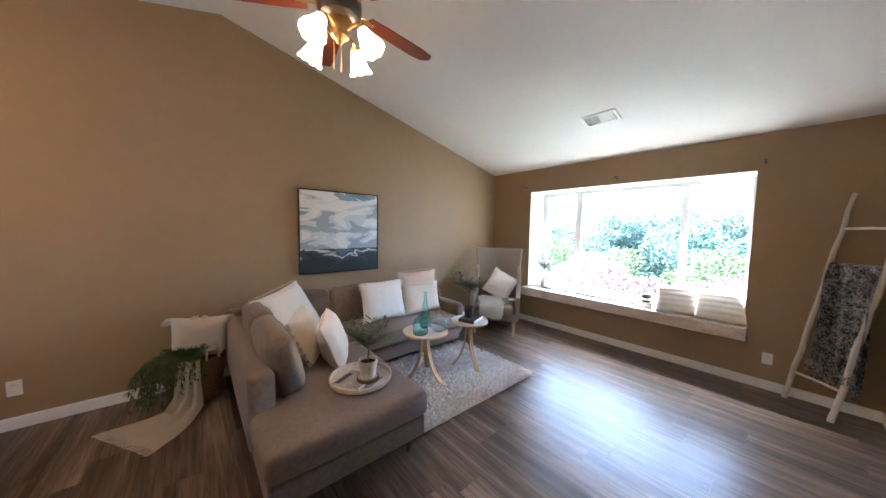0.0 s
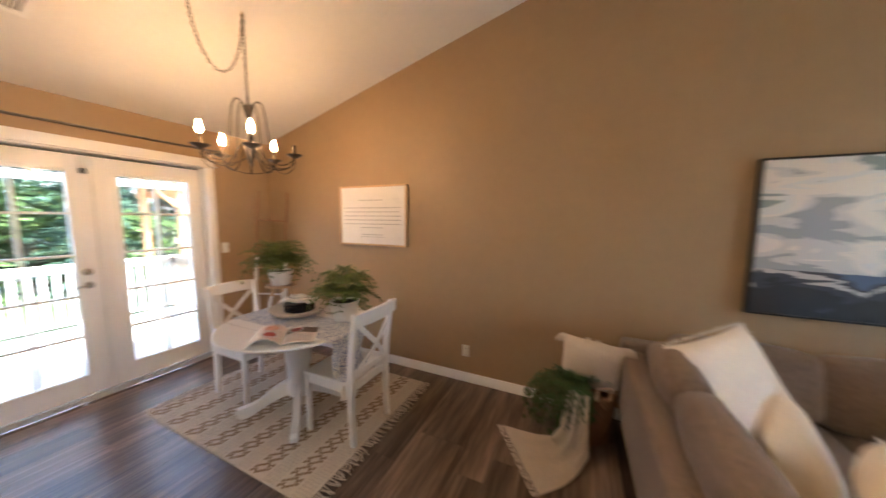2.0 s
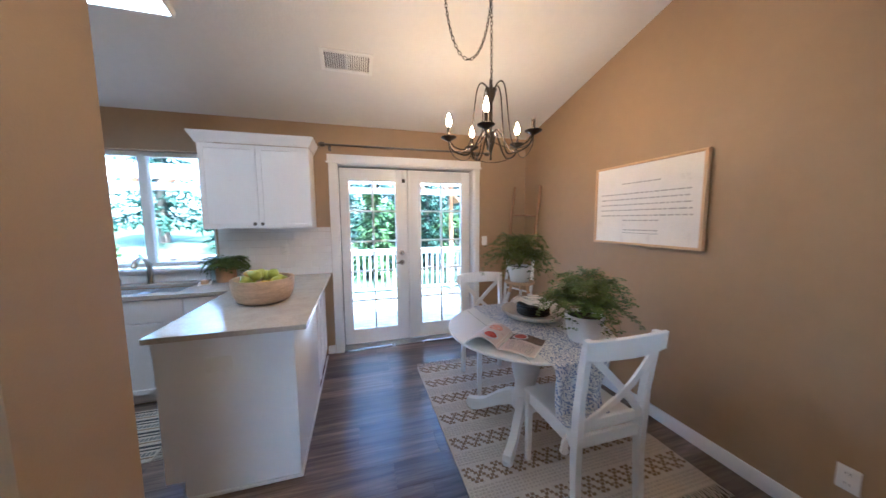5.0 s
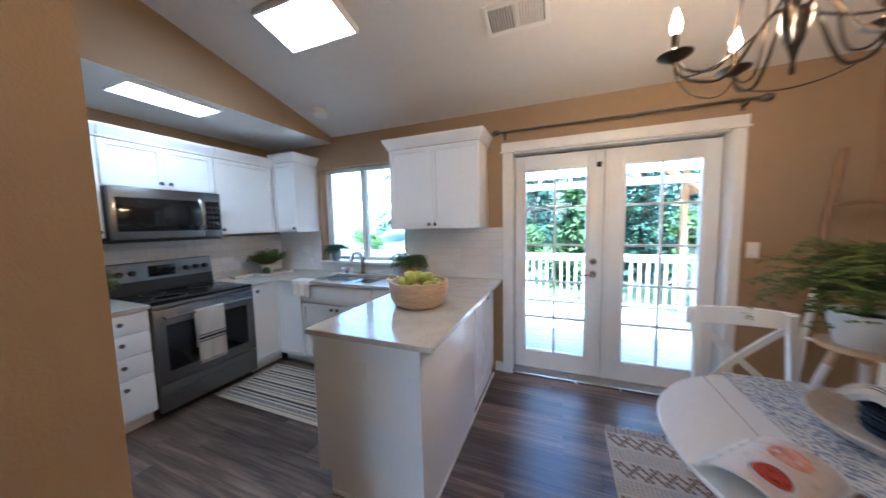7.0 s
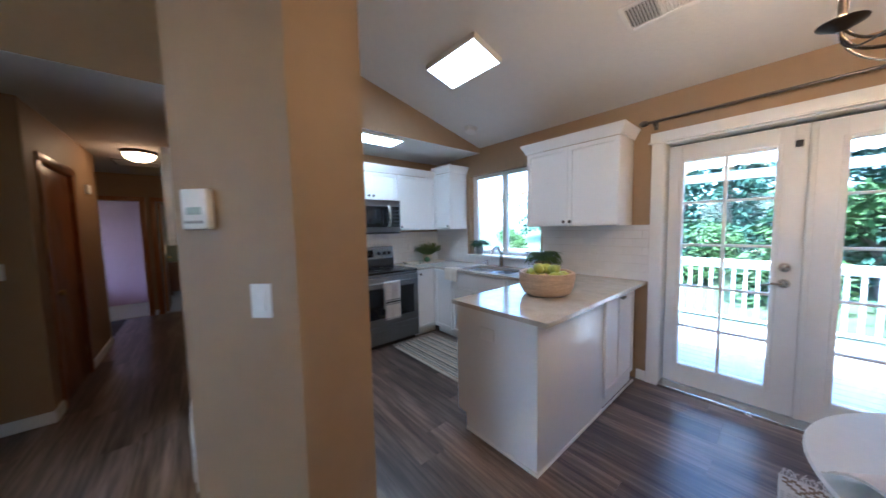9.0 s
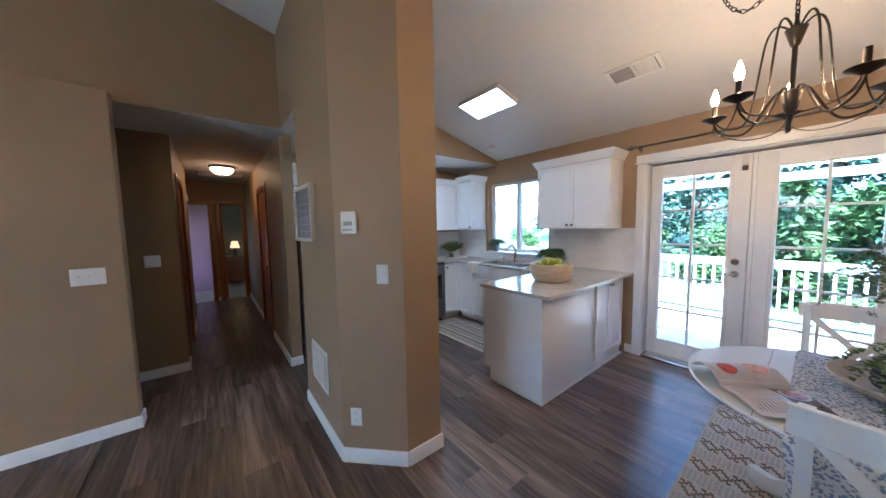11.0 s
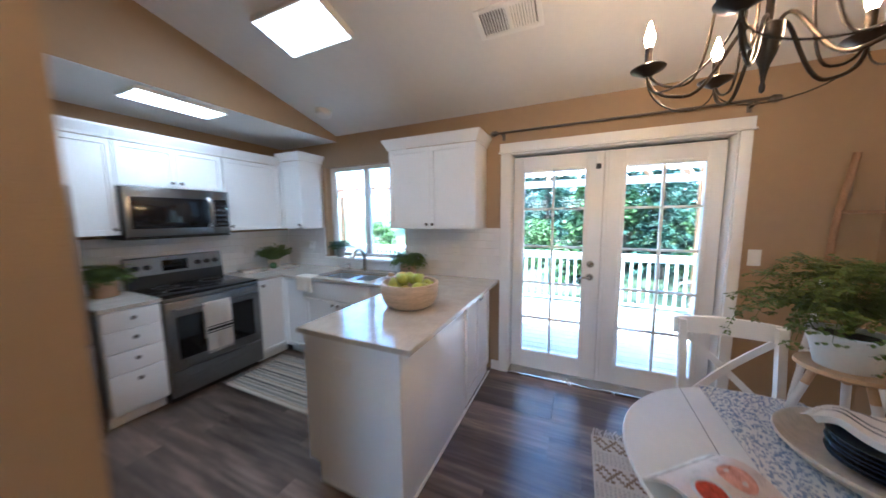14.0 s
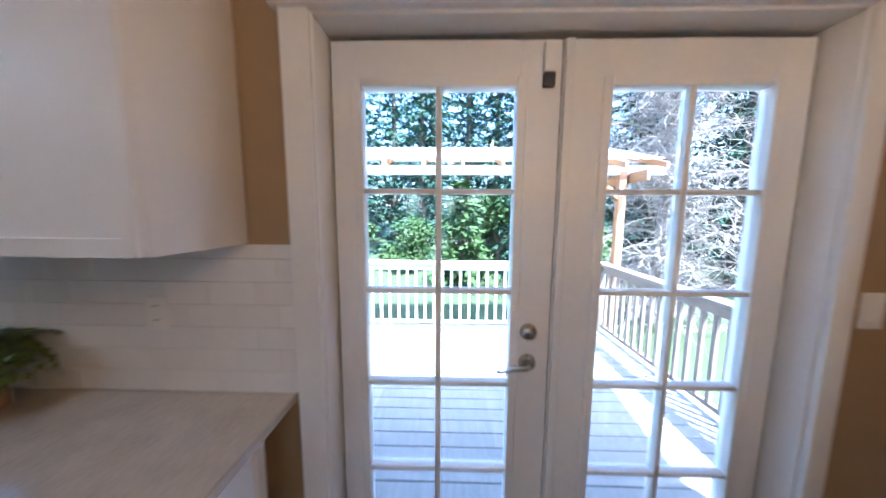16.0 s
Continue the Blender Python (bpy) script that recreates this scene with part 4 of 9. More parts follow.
box(-1.7485, -1.739, 1.237, 1.804, 0.001, 0.022, 0.003, bm=bm)
part("shoe_moulding", bm, TRIM, c)
part("outlet_plate", box(-1.749, -1.744, 1.37, 1.49, 0.70, 0.78, 0.003), PLASTIC, c, "white outlet plate set sideways")

# worktops
def slab(rects, z0, z1):
    """One joined slab out of rectangles (x0, x1, y0, y1) that butt on each other."""
    xs = sorted({v for r in rects for v in r[:2]})
    ys = sorted({v for r in rects for v in r[2:]})
    cells = {(i, j) for i in range(len(xs) - 1) for j in range(len(ys) - 1)
             if any(r[0] <= xs[i] and xs[i + 1] <= r[1] and r[2] <= ys[j] and ys[j + 1] <= r[3] for r in rects)}
    bm = bmesh.new()
    vv = {}

    def v(i, j, k):
        if (i, j, k) not in vv:
            vv[(i, j, k)] = bm.verts.new((xs[i], ys[j], (z0, z1)[k]))
        return vv[(i, j, k)]
    for i, j in cells:
        bm.faces.new((v(i, j, 1), v(i + 1, j, 1), v(i + 1, j + 1, 1), v(i, j + 1, 1)))
        bm.faces.new((v(i, j + 1, 0), v(i + 1, j + 1, 0), v(i + 1, j, 0), v(i, j, 0)))
        for di, dj, a, b in ((-1, 0, (i, j + 1), (i, j)), (1, 0, (i + 1, j), (i + 1, j + 1)), (0, -1, (i, j), (i + 1, j)), (0, 1, (i + 1, j + 1), (i, j + 1))):
            if (i + di, j + dj) not in cells:
                bm.faces.new((v(*a, 0), v(*b, 0), v(*b, 1), v(*a, 1)))
    bmesh.ops.dissolve_limit(bm, angle_limit=0.01, verts=bm.verts[:], edges=bm.edges[:])
    sharp = [e for e in bm.edges if len(e.link_faces) == 2 and e.calc_face_angle(0) > 1]
    bmesh.ops.bevel(bm, geom=sharp, offset=0.003, segments=2, affect="EDGES")
    return bm


bm = slab([(W + 0.002, -2.78, -0.42, -0.02), (W + 0.002, -3.27, -0.02, 0.72), (-2.885, -2.78, -0.02, 0.72), (W + 0.002, -2.78, 0.72, 1.112),
           (W + 0.002, -2.516, KS + 0.002, -0.42), (W + 0.002, -1.732, 1.112, 1.862)], 0.885, 0.915)
tagged(mesh_ob("worktop", bm, QUARTZ), "warm grey quartz worktop with a peninsula", "worktop")
tagged(mesh_ob("worktop", box(-1.746, -1.395, KS + 0.002, -0.405, 0.885, 0.915, 0.003), QUARTZ), "short warm grey quartz worktop beside the range", "worktop")

# sink, tap, soap dispenser
s = thing("kitchen_sink", "stainless steel double-bowl undermount sink", "sink", (0, 0, 0))
for a, b in ((-0.005, 0.37), (0.40, 0.705)):
    bm = box(-3.255, -2.90, a, b, 0.72, 0.888, 0.03, 3)
    bmesh.ops.delete(bm, geom=[f for f in bm.faces if f.calc_center_median().z > 0.884], context="FACES")
    bmesh.ops.solidify(bm, geom=bm.faces[:], thickness=0.004)
    bowl = part("bowl", bm, SINKST, s)
    part("drain", lathe([(0, 0.006), (0.03, 0.006), (0.042, 0.002), (0.042, 0), (0, 0)], 20, at=(-3.08, (a + b) / 2, 0.7245)), NICKEL, bowl)
part("divider", box(-3.25, -2.905, 0.372, 0.398, 0.86, 0.8845, 0.005), SINKST, s)
s = thing("kitchen_tap", "brushed nickel pull-down kitchen tap", "tap", (-3.325, 0.30, 0.9155))
part("tap_base", lathe([(0, 0), (0.030, 0), (0.030, 0.012), (0.024, 0.03), (0.022, 0.14), (0.026, 0.16), (0.024, 0.19), (0, 0.20)], 20), NICKEL, s)
part("spout", tube(bezier((0.0, 0, 0.15), (0.05, 0.0, 0.27), (0.14, 0.0, 0.29), (0.20, 0.0, 0.17), 14), [0.018] * 11 + [0.020, 0.021, 0.021, 0.019], 14), NICKEL, s)
part("lever", tube([(0, 0, 0.19), (-0.005, -0.03, 0.235), (0.005, -0.07, 0.275)], [0.010, 0.009, 0.006], 10), NICKEL, s)
s = thing("soap_dispenser", "brushed nickel soap dispenser by the sink", "dispenser", (-3.325, 0.07, 0.9155))
part("pump_base", lathe([(0, 0), (0.022, 0), (0.022, 0.006), (0.012, 0.012), (0.010, 0.05), (0, 0.05)], 16), NICKEL, s)
part("pump_spout", tube([(0, 0, 0.05), (0.0, 0, 0.062), (0.03, 0, 0.066), (0.075, 0, 0.058)], 0.008, 10), NICKEL, s)

# range
s = thing("range", "stainless steel electric range with a black glass cooktop", "range", (-2.128, KS + 0.005, 0))
part("body", box(-0.379, 0.379, 0.01, 0.62, 0.06, 0.895, 0.004), BLACK, s, "black side panels")
part("cooktop", box(-0.38, 0.38, 0.06, 0.655, 0.896, 0.918, 0.006), mat("black_ceramic_glass", (0.006, 0.006, 0.007), 0.10, var=0.2, ior=1.28), s, "black glass cooktop")
for bx_, by_, br in ((-0.18, 0.22, 0.085), (0.19, 0.22, 0.10), (-0.18, 0.48, 0.11), (0.19, 0.48, 0.08)):
    part("burner_ring", lathe([(br, 0), (br, 0.0006), (br - 0.006, 0.0006), (br - 0.006, 0)], 40, at=(bx_, by_, 0.9182), closed=True), GREYINK, s)
bm = prism([(0.012, 0.918), (0.075, 0.918), (0.055, 1.175), (0.04, 1.185), (0.012, 1.185)], -0.38, 0.38, "x")
back = part("control_panel", bm, STEEL, s, "brushed steel control panel", smooth=False)
part("back_riser", prism([(0.0725, 0.9185), (0.0785, 0.9185), (0.0700, 1.022), (0.0645, 1.022)], -0.379, 0.379, "x"), BLACK, back, "black lower strip", smooth=False)
slope = math.degrees(math.atan2(0.02, 0.257))
for kx in (-0.315, -0.235, 0.155, 0.235, 0.315):
    kn = part("control_knob", moved(lathe([(0, 0.03), (0.018, 0.03), (0.022, 0.024), (0.024, 0), (0, 0)], 20), pose(kx, 0.064, 1.095, -90 + slope, 0, 0)), BLACK, back, "black control knob")
part("display", box(-0.13, 0.07, 0.060, 0.066, 1.045, 1.145, 0.003), BLACKGLASS, back, "black clock display")
part("kick_plate", box(-0.37, 0.37, 0.02, 0.58, 0.0, 0.06), BLACK, s)
d = part("oven_door", box(-0.378, 0.378, 0.622, 0.662, 0.285, 0.86, 0.006), STEEL, s, "brushed steel oven door")
part("oven_window", box(-0.31, 0.31, 0.6625, 0.666, 0.375, 0.735, 0.004), BLACKGLASS, d, "black glass oven window")
bm = tube([(-0.33, 0.715, 0.80), (0.33, 0.715, 0.80)], 0.013, 12)
for hx in (-0.32, 0.32):
    tube([(hx, 0.66, 0.80), (hx, 0.715, 0.80)], 0.010, 10, bm)
part("oven_handle", bm, STEEL, d)
part("front_strip", box(-0.378, 0.378, 0.622, 0.655, 0.866, 0.895, 0.003), STEEL, s)
d = part("drawer", box(-0.378, 0.378, 0.622, 0.657, 0.065, 0.277, 0.006), STEEL, s, "brushed steel storage drawer")
part("drawer_pull", box(-0.26, 0.26, 0.657, 0.668, 0.205, 0.222, 0.004), STEEL, d)
# towel on the oven handle
s = thing("oven_towel", "white kitchen towel with black stripes over the oven handle", "towel", (-2.09, KS + 0.005, 0))


def hanging_cloth(w, drop_front, drop_back, r, n=16, wave=0.006, seed=1):
    """A cloth hung over a bar along x at the origin: front falls towards +y."""
    bm = bmesh.new()
    path = []
    for i in range(7):
        a = math.pi * i / 6
        path.append((-r * math.cos(a), r * math.sin(a)))
    path = [(-r, -drop_back * (1 - k / 5)) for k in range(5)] + path + [(r, -drop_front * (k + 1) / 12) for k in range(12)]
    grid = []
    for k, (y, z) in enumerate(path):
        row = []
        for i in range(n + 1):
            u = i / n - 0.5
            f = min(1, abs(z) / 0.1)
            row.append(bm.verts.new((u * w * (1 - 0.04 * f * math.cos(u * 3)), y + f * wave * math.sin(u * 14 + seed + z * 4) + f * 0.004, z)))
        grid.append(row)
    for a, b in zip(grid, grid[1:]):
        for i in range(n):
            bm.faces.new((a[i], a[i + 1], b[i + 1], b[i]))
    bmesh.ops.solidify(bm, geom=bm.faces[:], thickness=0.004)
    return bm


tw = part("cloth", moved(hanging_cloth(0.215, 0.41, 0.3, 0.017), pose(0, 0.715, 0.80)), IVORY, s)
for z in (0.60, 0.575, 0.55):
    part("stripe", box(-0.104, 0.104, 0.741, 0.7435, z - (0.010 if z == 0.575 else 0.004), z + (0.010 if z == 0.575 else 0.004)), INK, tw)
bm = bmesh.new()
for i in range(34):
    xx = -0.10 + 0.2 * i / 33
    tube([(xx, 0.737, 0.392), (xx + random.uniform(-0.004, 0.004), 0.738, 0.365)], 0.0014, 4, bm)
part("fringe", bm, IVORY, tw)

# microwave
s = thing("microwave", "stainless steel over-the-range microwave oven", "microwave", (-2.058, KS + 0.003, 1.378))
part("body", box(-0.38, 0.38, 0, 0.37, 0, 0.415, 0.004), BLACK, s)
d = part("door", box(-0.38, 0.235, 0.371, 0.405, 0.012, 0.415, 0.006), STEEL, s, "brushed steel door")
part("door_window", box(-0.345, 0.232, 0.4055, 0.409, 0.075, 0.335, 0.004), BLACKGLASS, d, "black glass window")
bm = tube(bezier((0.195, 0.409, 0.075), (0.195, 0.475, 0.11), (0.195, 0.475, 0.31), (0.195, 0.409, 0.345), 14), 0.016, 12)
part("handle", bm, NICKEL, d, "curved chrome handle")
part("side_frame", box(0.238, 0.38, 0.371, 0.404, 0.012, 0.415, 0.005), STEEL, s, "brushed steel surround of the controls")
p = part("control_panel", box(0.246, 0.368, 0.4042, 0.4062, 0.075, 0.335, 0.002), BLACKGLASS, s, "black control panel")
for i in range(5):
    for j in range(3):
        part("button", box(0.258 + j * 0.036, 0.284 + j * 0.036, 0.4064, 0.4072, 0.09 + i * 0.045, 0.11 + i * 0.045), CONC, p)
part("vent_strip", box(-0.38, 0.38, 0.05, 0.39, -0.012, 0.0), BLACK, s)
part("maker_plate", box(-0.12, -0.03, 0.4055, 0.4065, 0.36, 0.372), GREYINK, d)

# the range and the microwave face the room, so their fittings run the other way round
for ob in list(bpy.data.objects):
    top = ob
    while top.parent:
        top = top.parent
    if ob.type == "MESH" and top.name.split(".")[0] in ("range", "microwave"):
        ob.data.transform(Matrix.Diagonal((-1, 1, 1, 1)))
        ob.data.flip_normals()

# refrigerator
s = thing("refrigerator", "black and stainless steel refrigerator beside the passage", "refrigerator", (-0.90, KS + 0.01, 0))
part("body", box(-0.45, 0.45, 0.0, 0.66, 0.02, 1.75, 0.008), BLACK, s, "black textured sides")
for a, b, z0, z1 in ((-0.448, -0.003, 0.72, 1.75), (0.003, 0.448, 0.72, 1.75), (-0.448, 0.448, 0.05, 0.71)):
    d = part("door", box(a, b, 0.665, 0.725, z0, z1, 0.012), STEEL, s, "brushed steel door")
    hx = b - 0.05 if b < 0 else a + 0.05
    if z1 > 1:
        bm = tube([(hx, 0.725, 0.82), (hx, 0.77, 0.85), (hx, 0.77, 1.5), (hx, 0.725, 1.53)], 0.011, 10)
    else:
        bm = tube([(-0.35, 0.725, 0.62), (-0.32, 0.77, 0.62), (0.32, 0.77, 0.62), (0.35, 0.725, 0.62)], 0.011, 10)
    part("handle", bm, STEEL, d)
for xx in (-0.4, 0.4):
    for yy in (0.05, 0.6):
        part("foot", lathe([(0, 0), (0.02, 0), (0.02, 0.021), (0, 0.021)], 10, at=(xx, yy, 0)), BLACK, s)


# ---- outlets and switches ----
def wall_plate(name, label, m, kind="outlet", gangs=1):
    """A cover plate facing +y in its own frame, placed by the pose m."""
    w = 0.072 + 0.046 * (gangs - 1)
    s = thing(name, label, "switch" if kind != "outlet" else "outlet")
    s.matrix_basis = m
    pl = part("cover_plate", box(-w / 2, w / 2, 0, 0.006, -0.058, 0.058, 0.003), PLASTIC, s)
    for g in range(gangs):
        cx = (g - (gangs - 1) / 2) * 0.046
        if kind == "outlet":
            for cz in (-0.024, 0.024):
                part("receptacle", box(cx - 0.016, cx + 0.016, 0.006, 0.0085, cz - 0.014, cz + 0.014, 0.003), PLASTIC, pl)
                for dx in (-0.0065, 0.0065):
                    part("slot", box(cx + dx - 0.0012, cx + dx + 0.0012, 0.0086, 0.0092, cz - 0.002, cz + 0.007), BLACK, pl)
        elif kind == "rocker":
            part("rocker", prism([(0.006, -0.033), (0.012, -0.033), (0.007, 0.033), (0.006, 0.033)], cx - 0.0165, cx + 0.0165, "x"), TRIM, pl, smooth=False)
        else:
            part("toggle", prism([(0.006, -0.004), (0.020, 0.006), (0.020, 0.011), (0.006, 0.006)], cx - 0.004, cx + 0.004, "x"), TRIM, pl, smooth=False)
            part("toggle_frame", box(cx - 0.009, cx + 0.009, 0.006, 0.0075, -0.016, 0.016, 0.002), TRIM, pl)
    return s


def facing(x, y, z, nx, ny):
    return Matrix(((ny, nx, 0, x), (-nx, ny, 0, y), (0, 0, 1, z), (0, 0, 0, 1)))


wall_plate("wall_outlet", "white duplex outlet on the tan gable wall", facing(-0.655, N, 0.31, 0, -1))
wall_plate("wall_outlet", "white duplex outlet under the bay window", facing(E, 0.70, 0.31, -1, 0))
wall_plate("wall_outlet", "white duplex outlet low on the angled wall", facing(-0.3645, 1.3895, 0.30, s2, s2))
wall_plate("light_switch", "white rocker dimmer on the angled wall", facing(-0.5055, 1.5305, 1.20, s2, s2), "rocker")
wall_plate("light_switch", "white rocker switch beside the double door", facing(W, 3.685, 1.225, 1, 0), "rocker")
wall_plate("light_switch", "white three-gang switch plate on the partition wall", facing(0.962, 0.025, 1.172, 0, 1), "toggle", 3)
wall_plate("light_switch", "white two-gang switch plate on the hall wall", facing(0.752, -0.93, 1.178, 0, 1), "rocker", 2)
wall_plate("wall_outlet", "white outlet on the tiled wall by the peninsula", facing(W + 0.009, 1.42, 1.19, 1, 0))
wall_plate("wall_outlet", "white outlet on the tiled wall behind the tray", facing(-2.83, KS + 0.009, 1.16, 0, 1))
wall_plate("light_switch", "white two-gang switch on the tiled corner", facing(W + 0.009, -0.62, 1.17, 1, 0), "rocker", 2)

# thermostat, return grille and framed board on the pillar block
s = thing("thermostat", "white programmable thermostat on the angled wall", "thermostat")
s.matrix_basis = facing(-0.372, 1.397, 1.508, s2, s2)
part("case", box(-0.045, 0.045, 0, 0.032, -0.065, 0.065, 0.006), PLASTIC, s)
part("screen", box(-0.026, 0.026, 0.0322, 0.034, -0.018, 0.006, 0.002), mat("lcd_grey", (0.30, 0.36, 0.33), 0.3), s, "grey display")
for i in range(4):
    part("button", box(-0.03 + i * 0.017, -0.02 + i * 0.017, 0.0322, 0.035, -0.047, -0.037, 0.002), GREYINK, s)
s = thing("wall_heater", "white fan heater grille low in the pillar wall", "heater")
s.matrix_basis = facing(-0.30, 0.885, 0.465, 1, 0)
part("face_plate", box(-0.185, 0.185, 0, 0.012, -0.15, 0.15, 0.004), PLASTIC, s)
for a, b in ((-0.16, -0.005), (0.01, 0.16)):
    part("recess", box(a, b, 0.0122, 0.014, -0.115, 0.12), GREYINK, s)
    for i in range(14):
        zz = -0.108 + i * 0.017
        part("louvre", box(a, b, 0.0142, 0.020, zz, zz + 0.007), PLASTIC, s)
s = thing("framed_board", "blue-grey print in a pale wood frame on the passage wall", "sign")
s.matrix_basis = facing(-0.30, 0.72, 1.585, 1, 0)
bm = box(-0.25, 0.25, 0.003, 0.04, -0.205, -0.18, 0.003)
box(-0.25, 0.25, 0.003, 0.04, 0.18, 0.205, 0.003, bm=bm)
box(-0.25, -0.225, 0.003, 0.04, -0.18, 0.18, 0.003, bm=bm)
box(0.225, 0.25, 0.003, 0.04, -0.18, 0.18, 0.003, bm=bm)
part("frame", bm, WHITEWASH, s)
part("board", box(-0.226, 0.226, 0.004, 0.02, -0.181, 0.181), mat("grey_print_board", (0.30, 0.30, 0.31), 0.22, var=0.18, scale=7), s, "blue-grey printed board")
for i in range(6):
    part("line", box(-0.16, 0.16, 0.0202, 0.0206, -0.13 + i * 0.05, -0.127 + i * 0.05), PALEINK, s)

# ceiling fittings
def slope_pose(x, y, off=0.0):
    """A pose on the west or east slope, its z axis pointing down into the room."""
    a = math.degrees(math.atan(PITCH)) * (1 if x < RIDGE_X else -1)
    return pose(x, y, zc(x) - off, 0, -a, 0) @ pose(0, 0, 0, 180, 0, 0)


def ceiling_vent(x, y, lx, ly, label):
    s = thing("ceiling_vent", label, "vent")
    s.matrix_basis = slope_pose(x, y)
    bm = box(-lx / 2, lx / 2, -ly / 2, -ly / 2 + 0.03, 0.0005, 0.012, 0.003)
    box(-lx / 2, lx / 2, ly / 2 - 0.03, ly / 2, 0.0005, 0.012, 0.003, bm=bm)
    box(-lx / 2, -lx / 2 + 0.03, -ly / 2 + 0.03, ly / 2 - 0.03, 0.0005, 0.012, 0.003, bm=bm)
    box(lx / 2 - 0.03, lx / 2, -ly / 2 + 0.03, ly / 2 - 0.03, 0.0005, 0.012, 0.003, bm=bm)
    box(-lx / 2 + 0.03, lx / 2 - 0.03, -0.008, 0.008, 0.0005, 0.011, bm=bm)
    part("frame", bm, PLASTIC, s)
    part("backing", box(-lx / 2 + 0.03, lx / 2 - 0.03, -ly / 2 + 0.03, ly / 2 - 0.03, 0.0003, 0.001), GREYINK, s)
    n = 9
    for half, tilt in ((-1, 0.010), (1, -0.010)):
        for i in range(n):
            yy = half * (0.012 + (ly / 2 - 0.046) * (i + 0.5) / n)
            bm = prism([(yy - 0.002, 0.002), (yy + 0.002, 0.002), (yy + 0.002 + tilt * 0.8, 0.012), (yy - 0.002 + tilt * 0.8, 0.012)], -lx / 2 + 0.03, lx / 2 - 0.03, "x")
            part("slat", bm, PLASTIC, s, smooth=False)
    return s


ceiling_vent(-2.525, 2.12, 0.22, 0.39, "white slatted vent in the dining ceiling")
ceiling_vent(3.78, 2.03, 0.21, 0.36, "white slatted vent in the living room ceiling")
s = thing("smoke_alarm", "round white smoke alarm on the kitchen ceiling", "smoke alarm")
s.matrix_basis = slope_pose(-2.965, 0.142)
part("base", lathe([(0, 0), (0.082, 0), (0.082, 0.012), (0, 0.012)], 32), PLASTIC, s)
part("cover", lathe([(0.072, 0.012), (0.072, 0.036), (0.062, 0.048), (0.02, 0.053), (0, 0.053)], 32), PLASTIC, s)


def led_panel(m, lx, ly, label):
    s = thing("ceiling_light", label, "ceiling light")
    s.matrix_basis = m
    bm = box(-lx / 2, lx / 2, -ly / 2, -ly / 2 + 0.015, 0.001, 0.05, 0.003)
    box(-lx / 2, lx / 2, ly / 2 - 0.015, ly / 2, 0.001, 0.05, 0.003, bm=bm)
    box(-lx / 2, -lx / 2 + 0.015, -ly / 2 + 0.015, ly / 2 - 0.015, 0.001, 0.05, 0.003, bm=bm)
    box(lx / 2 - 0.015, lx / 2, -ly / 2 + 0.015, ly / 2 - 0.015, 0.001, 0.05, 0.003, bm=bm)
    part("frame", bm, PLASTIC, s)
    part("diffuser", box(-lx / 2 + 0.015, lx / 2 - 0.015, -ly / 2 + 0.015, ly / 2 - 0.015, 0.03, 0.046), PANEL_LIGHT, s, "glowing white diffuser", smooth=False)


led_panel(slope_pose(-2.155, 0.835), 0.33, 0.58, "glowing flat light panel on the sloped kitchen ceiling")
led_panel(pose(-1.94, -0.335, FLAT + 0.026, 180, 0, 0), 0.58, 0.31, "glowing flat light panel on the low kitchen ceiling")
s = thing("hall_light", "lit alabaster bowl light on the hall ceiling", "ceiling light")
s.matrix_basis = pose(0.09, -2.5, FLAT, 180, 0, 0)
part("pan", lathe([(0, 0), (0.165, 0), (0.17, 0.015), (0.15, 0.035), (0, 0.035)], 32), BRONZE, s, "dark bronze rim")
part("bowl", lathe([(0.145, 0.035), (0.14, 0.06), (0.115, 0.095), (0.07, 0.118), (0, 0.125)], 32), DOME_LIT, s, "glowing alabaster bowl")
part("finial", lathe([(0.012, 0.122), (0.014, 0.132), (0.006, 0.142), (0, 0.146)], 12), BRONZE, s)
s = thing("return_grille", "white return air grille in the hall ceiling", "vent")
s.matrix_basis = pose(0.09, -3.35, FLAT, 180, 0, 0)
part("frame", box(-0.33, 0.33, -0.2, 0.2, 0.0005, 0.008, 0.002), GREYINK, s)
for i in range(16):
    part("slat", box(-0.31, 0.31, -0.18 + i * 0.0235, -0.168 + i * 0.0235, 0.008, 0.016), PLASTIC, s)
s = thing("alarm_keypad", "small white alarm keypad on the hall wall", "keypad")
s.matrix_basis = facing(HL, -2.55, 1.95, -1, 0)
part("case", box(-0.06, 0.06, 0, 0.03, -0.05, 0.05, 0.005), PLASTIC, s)


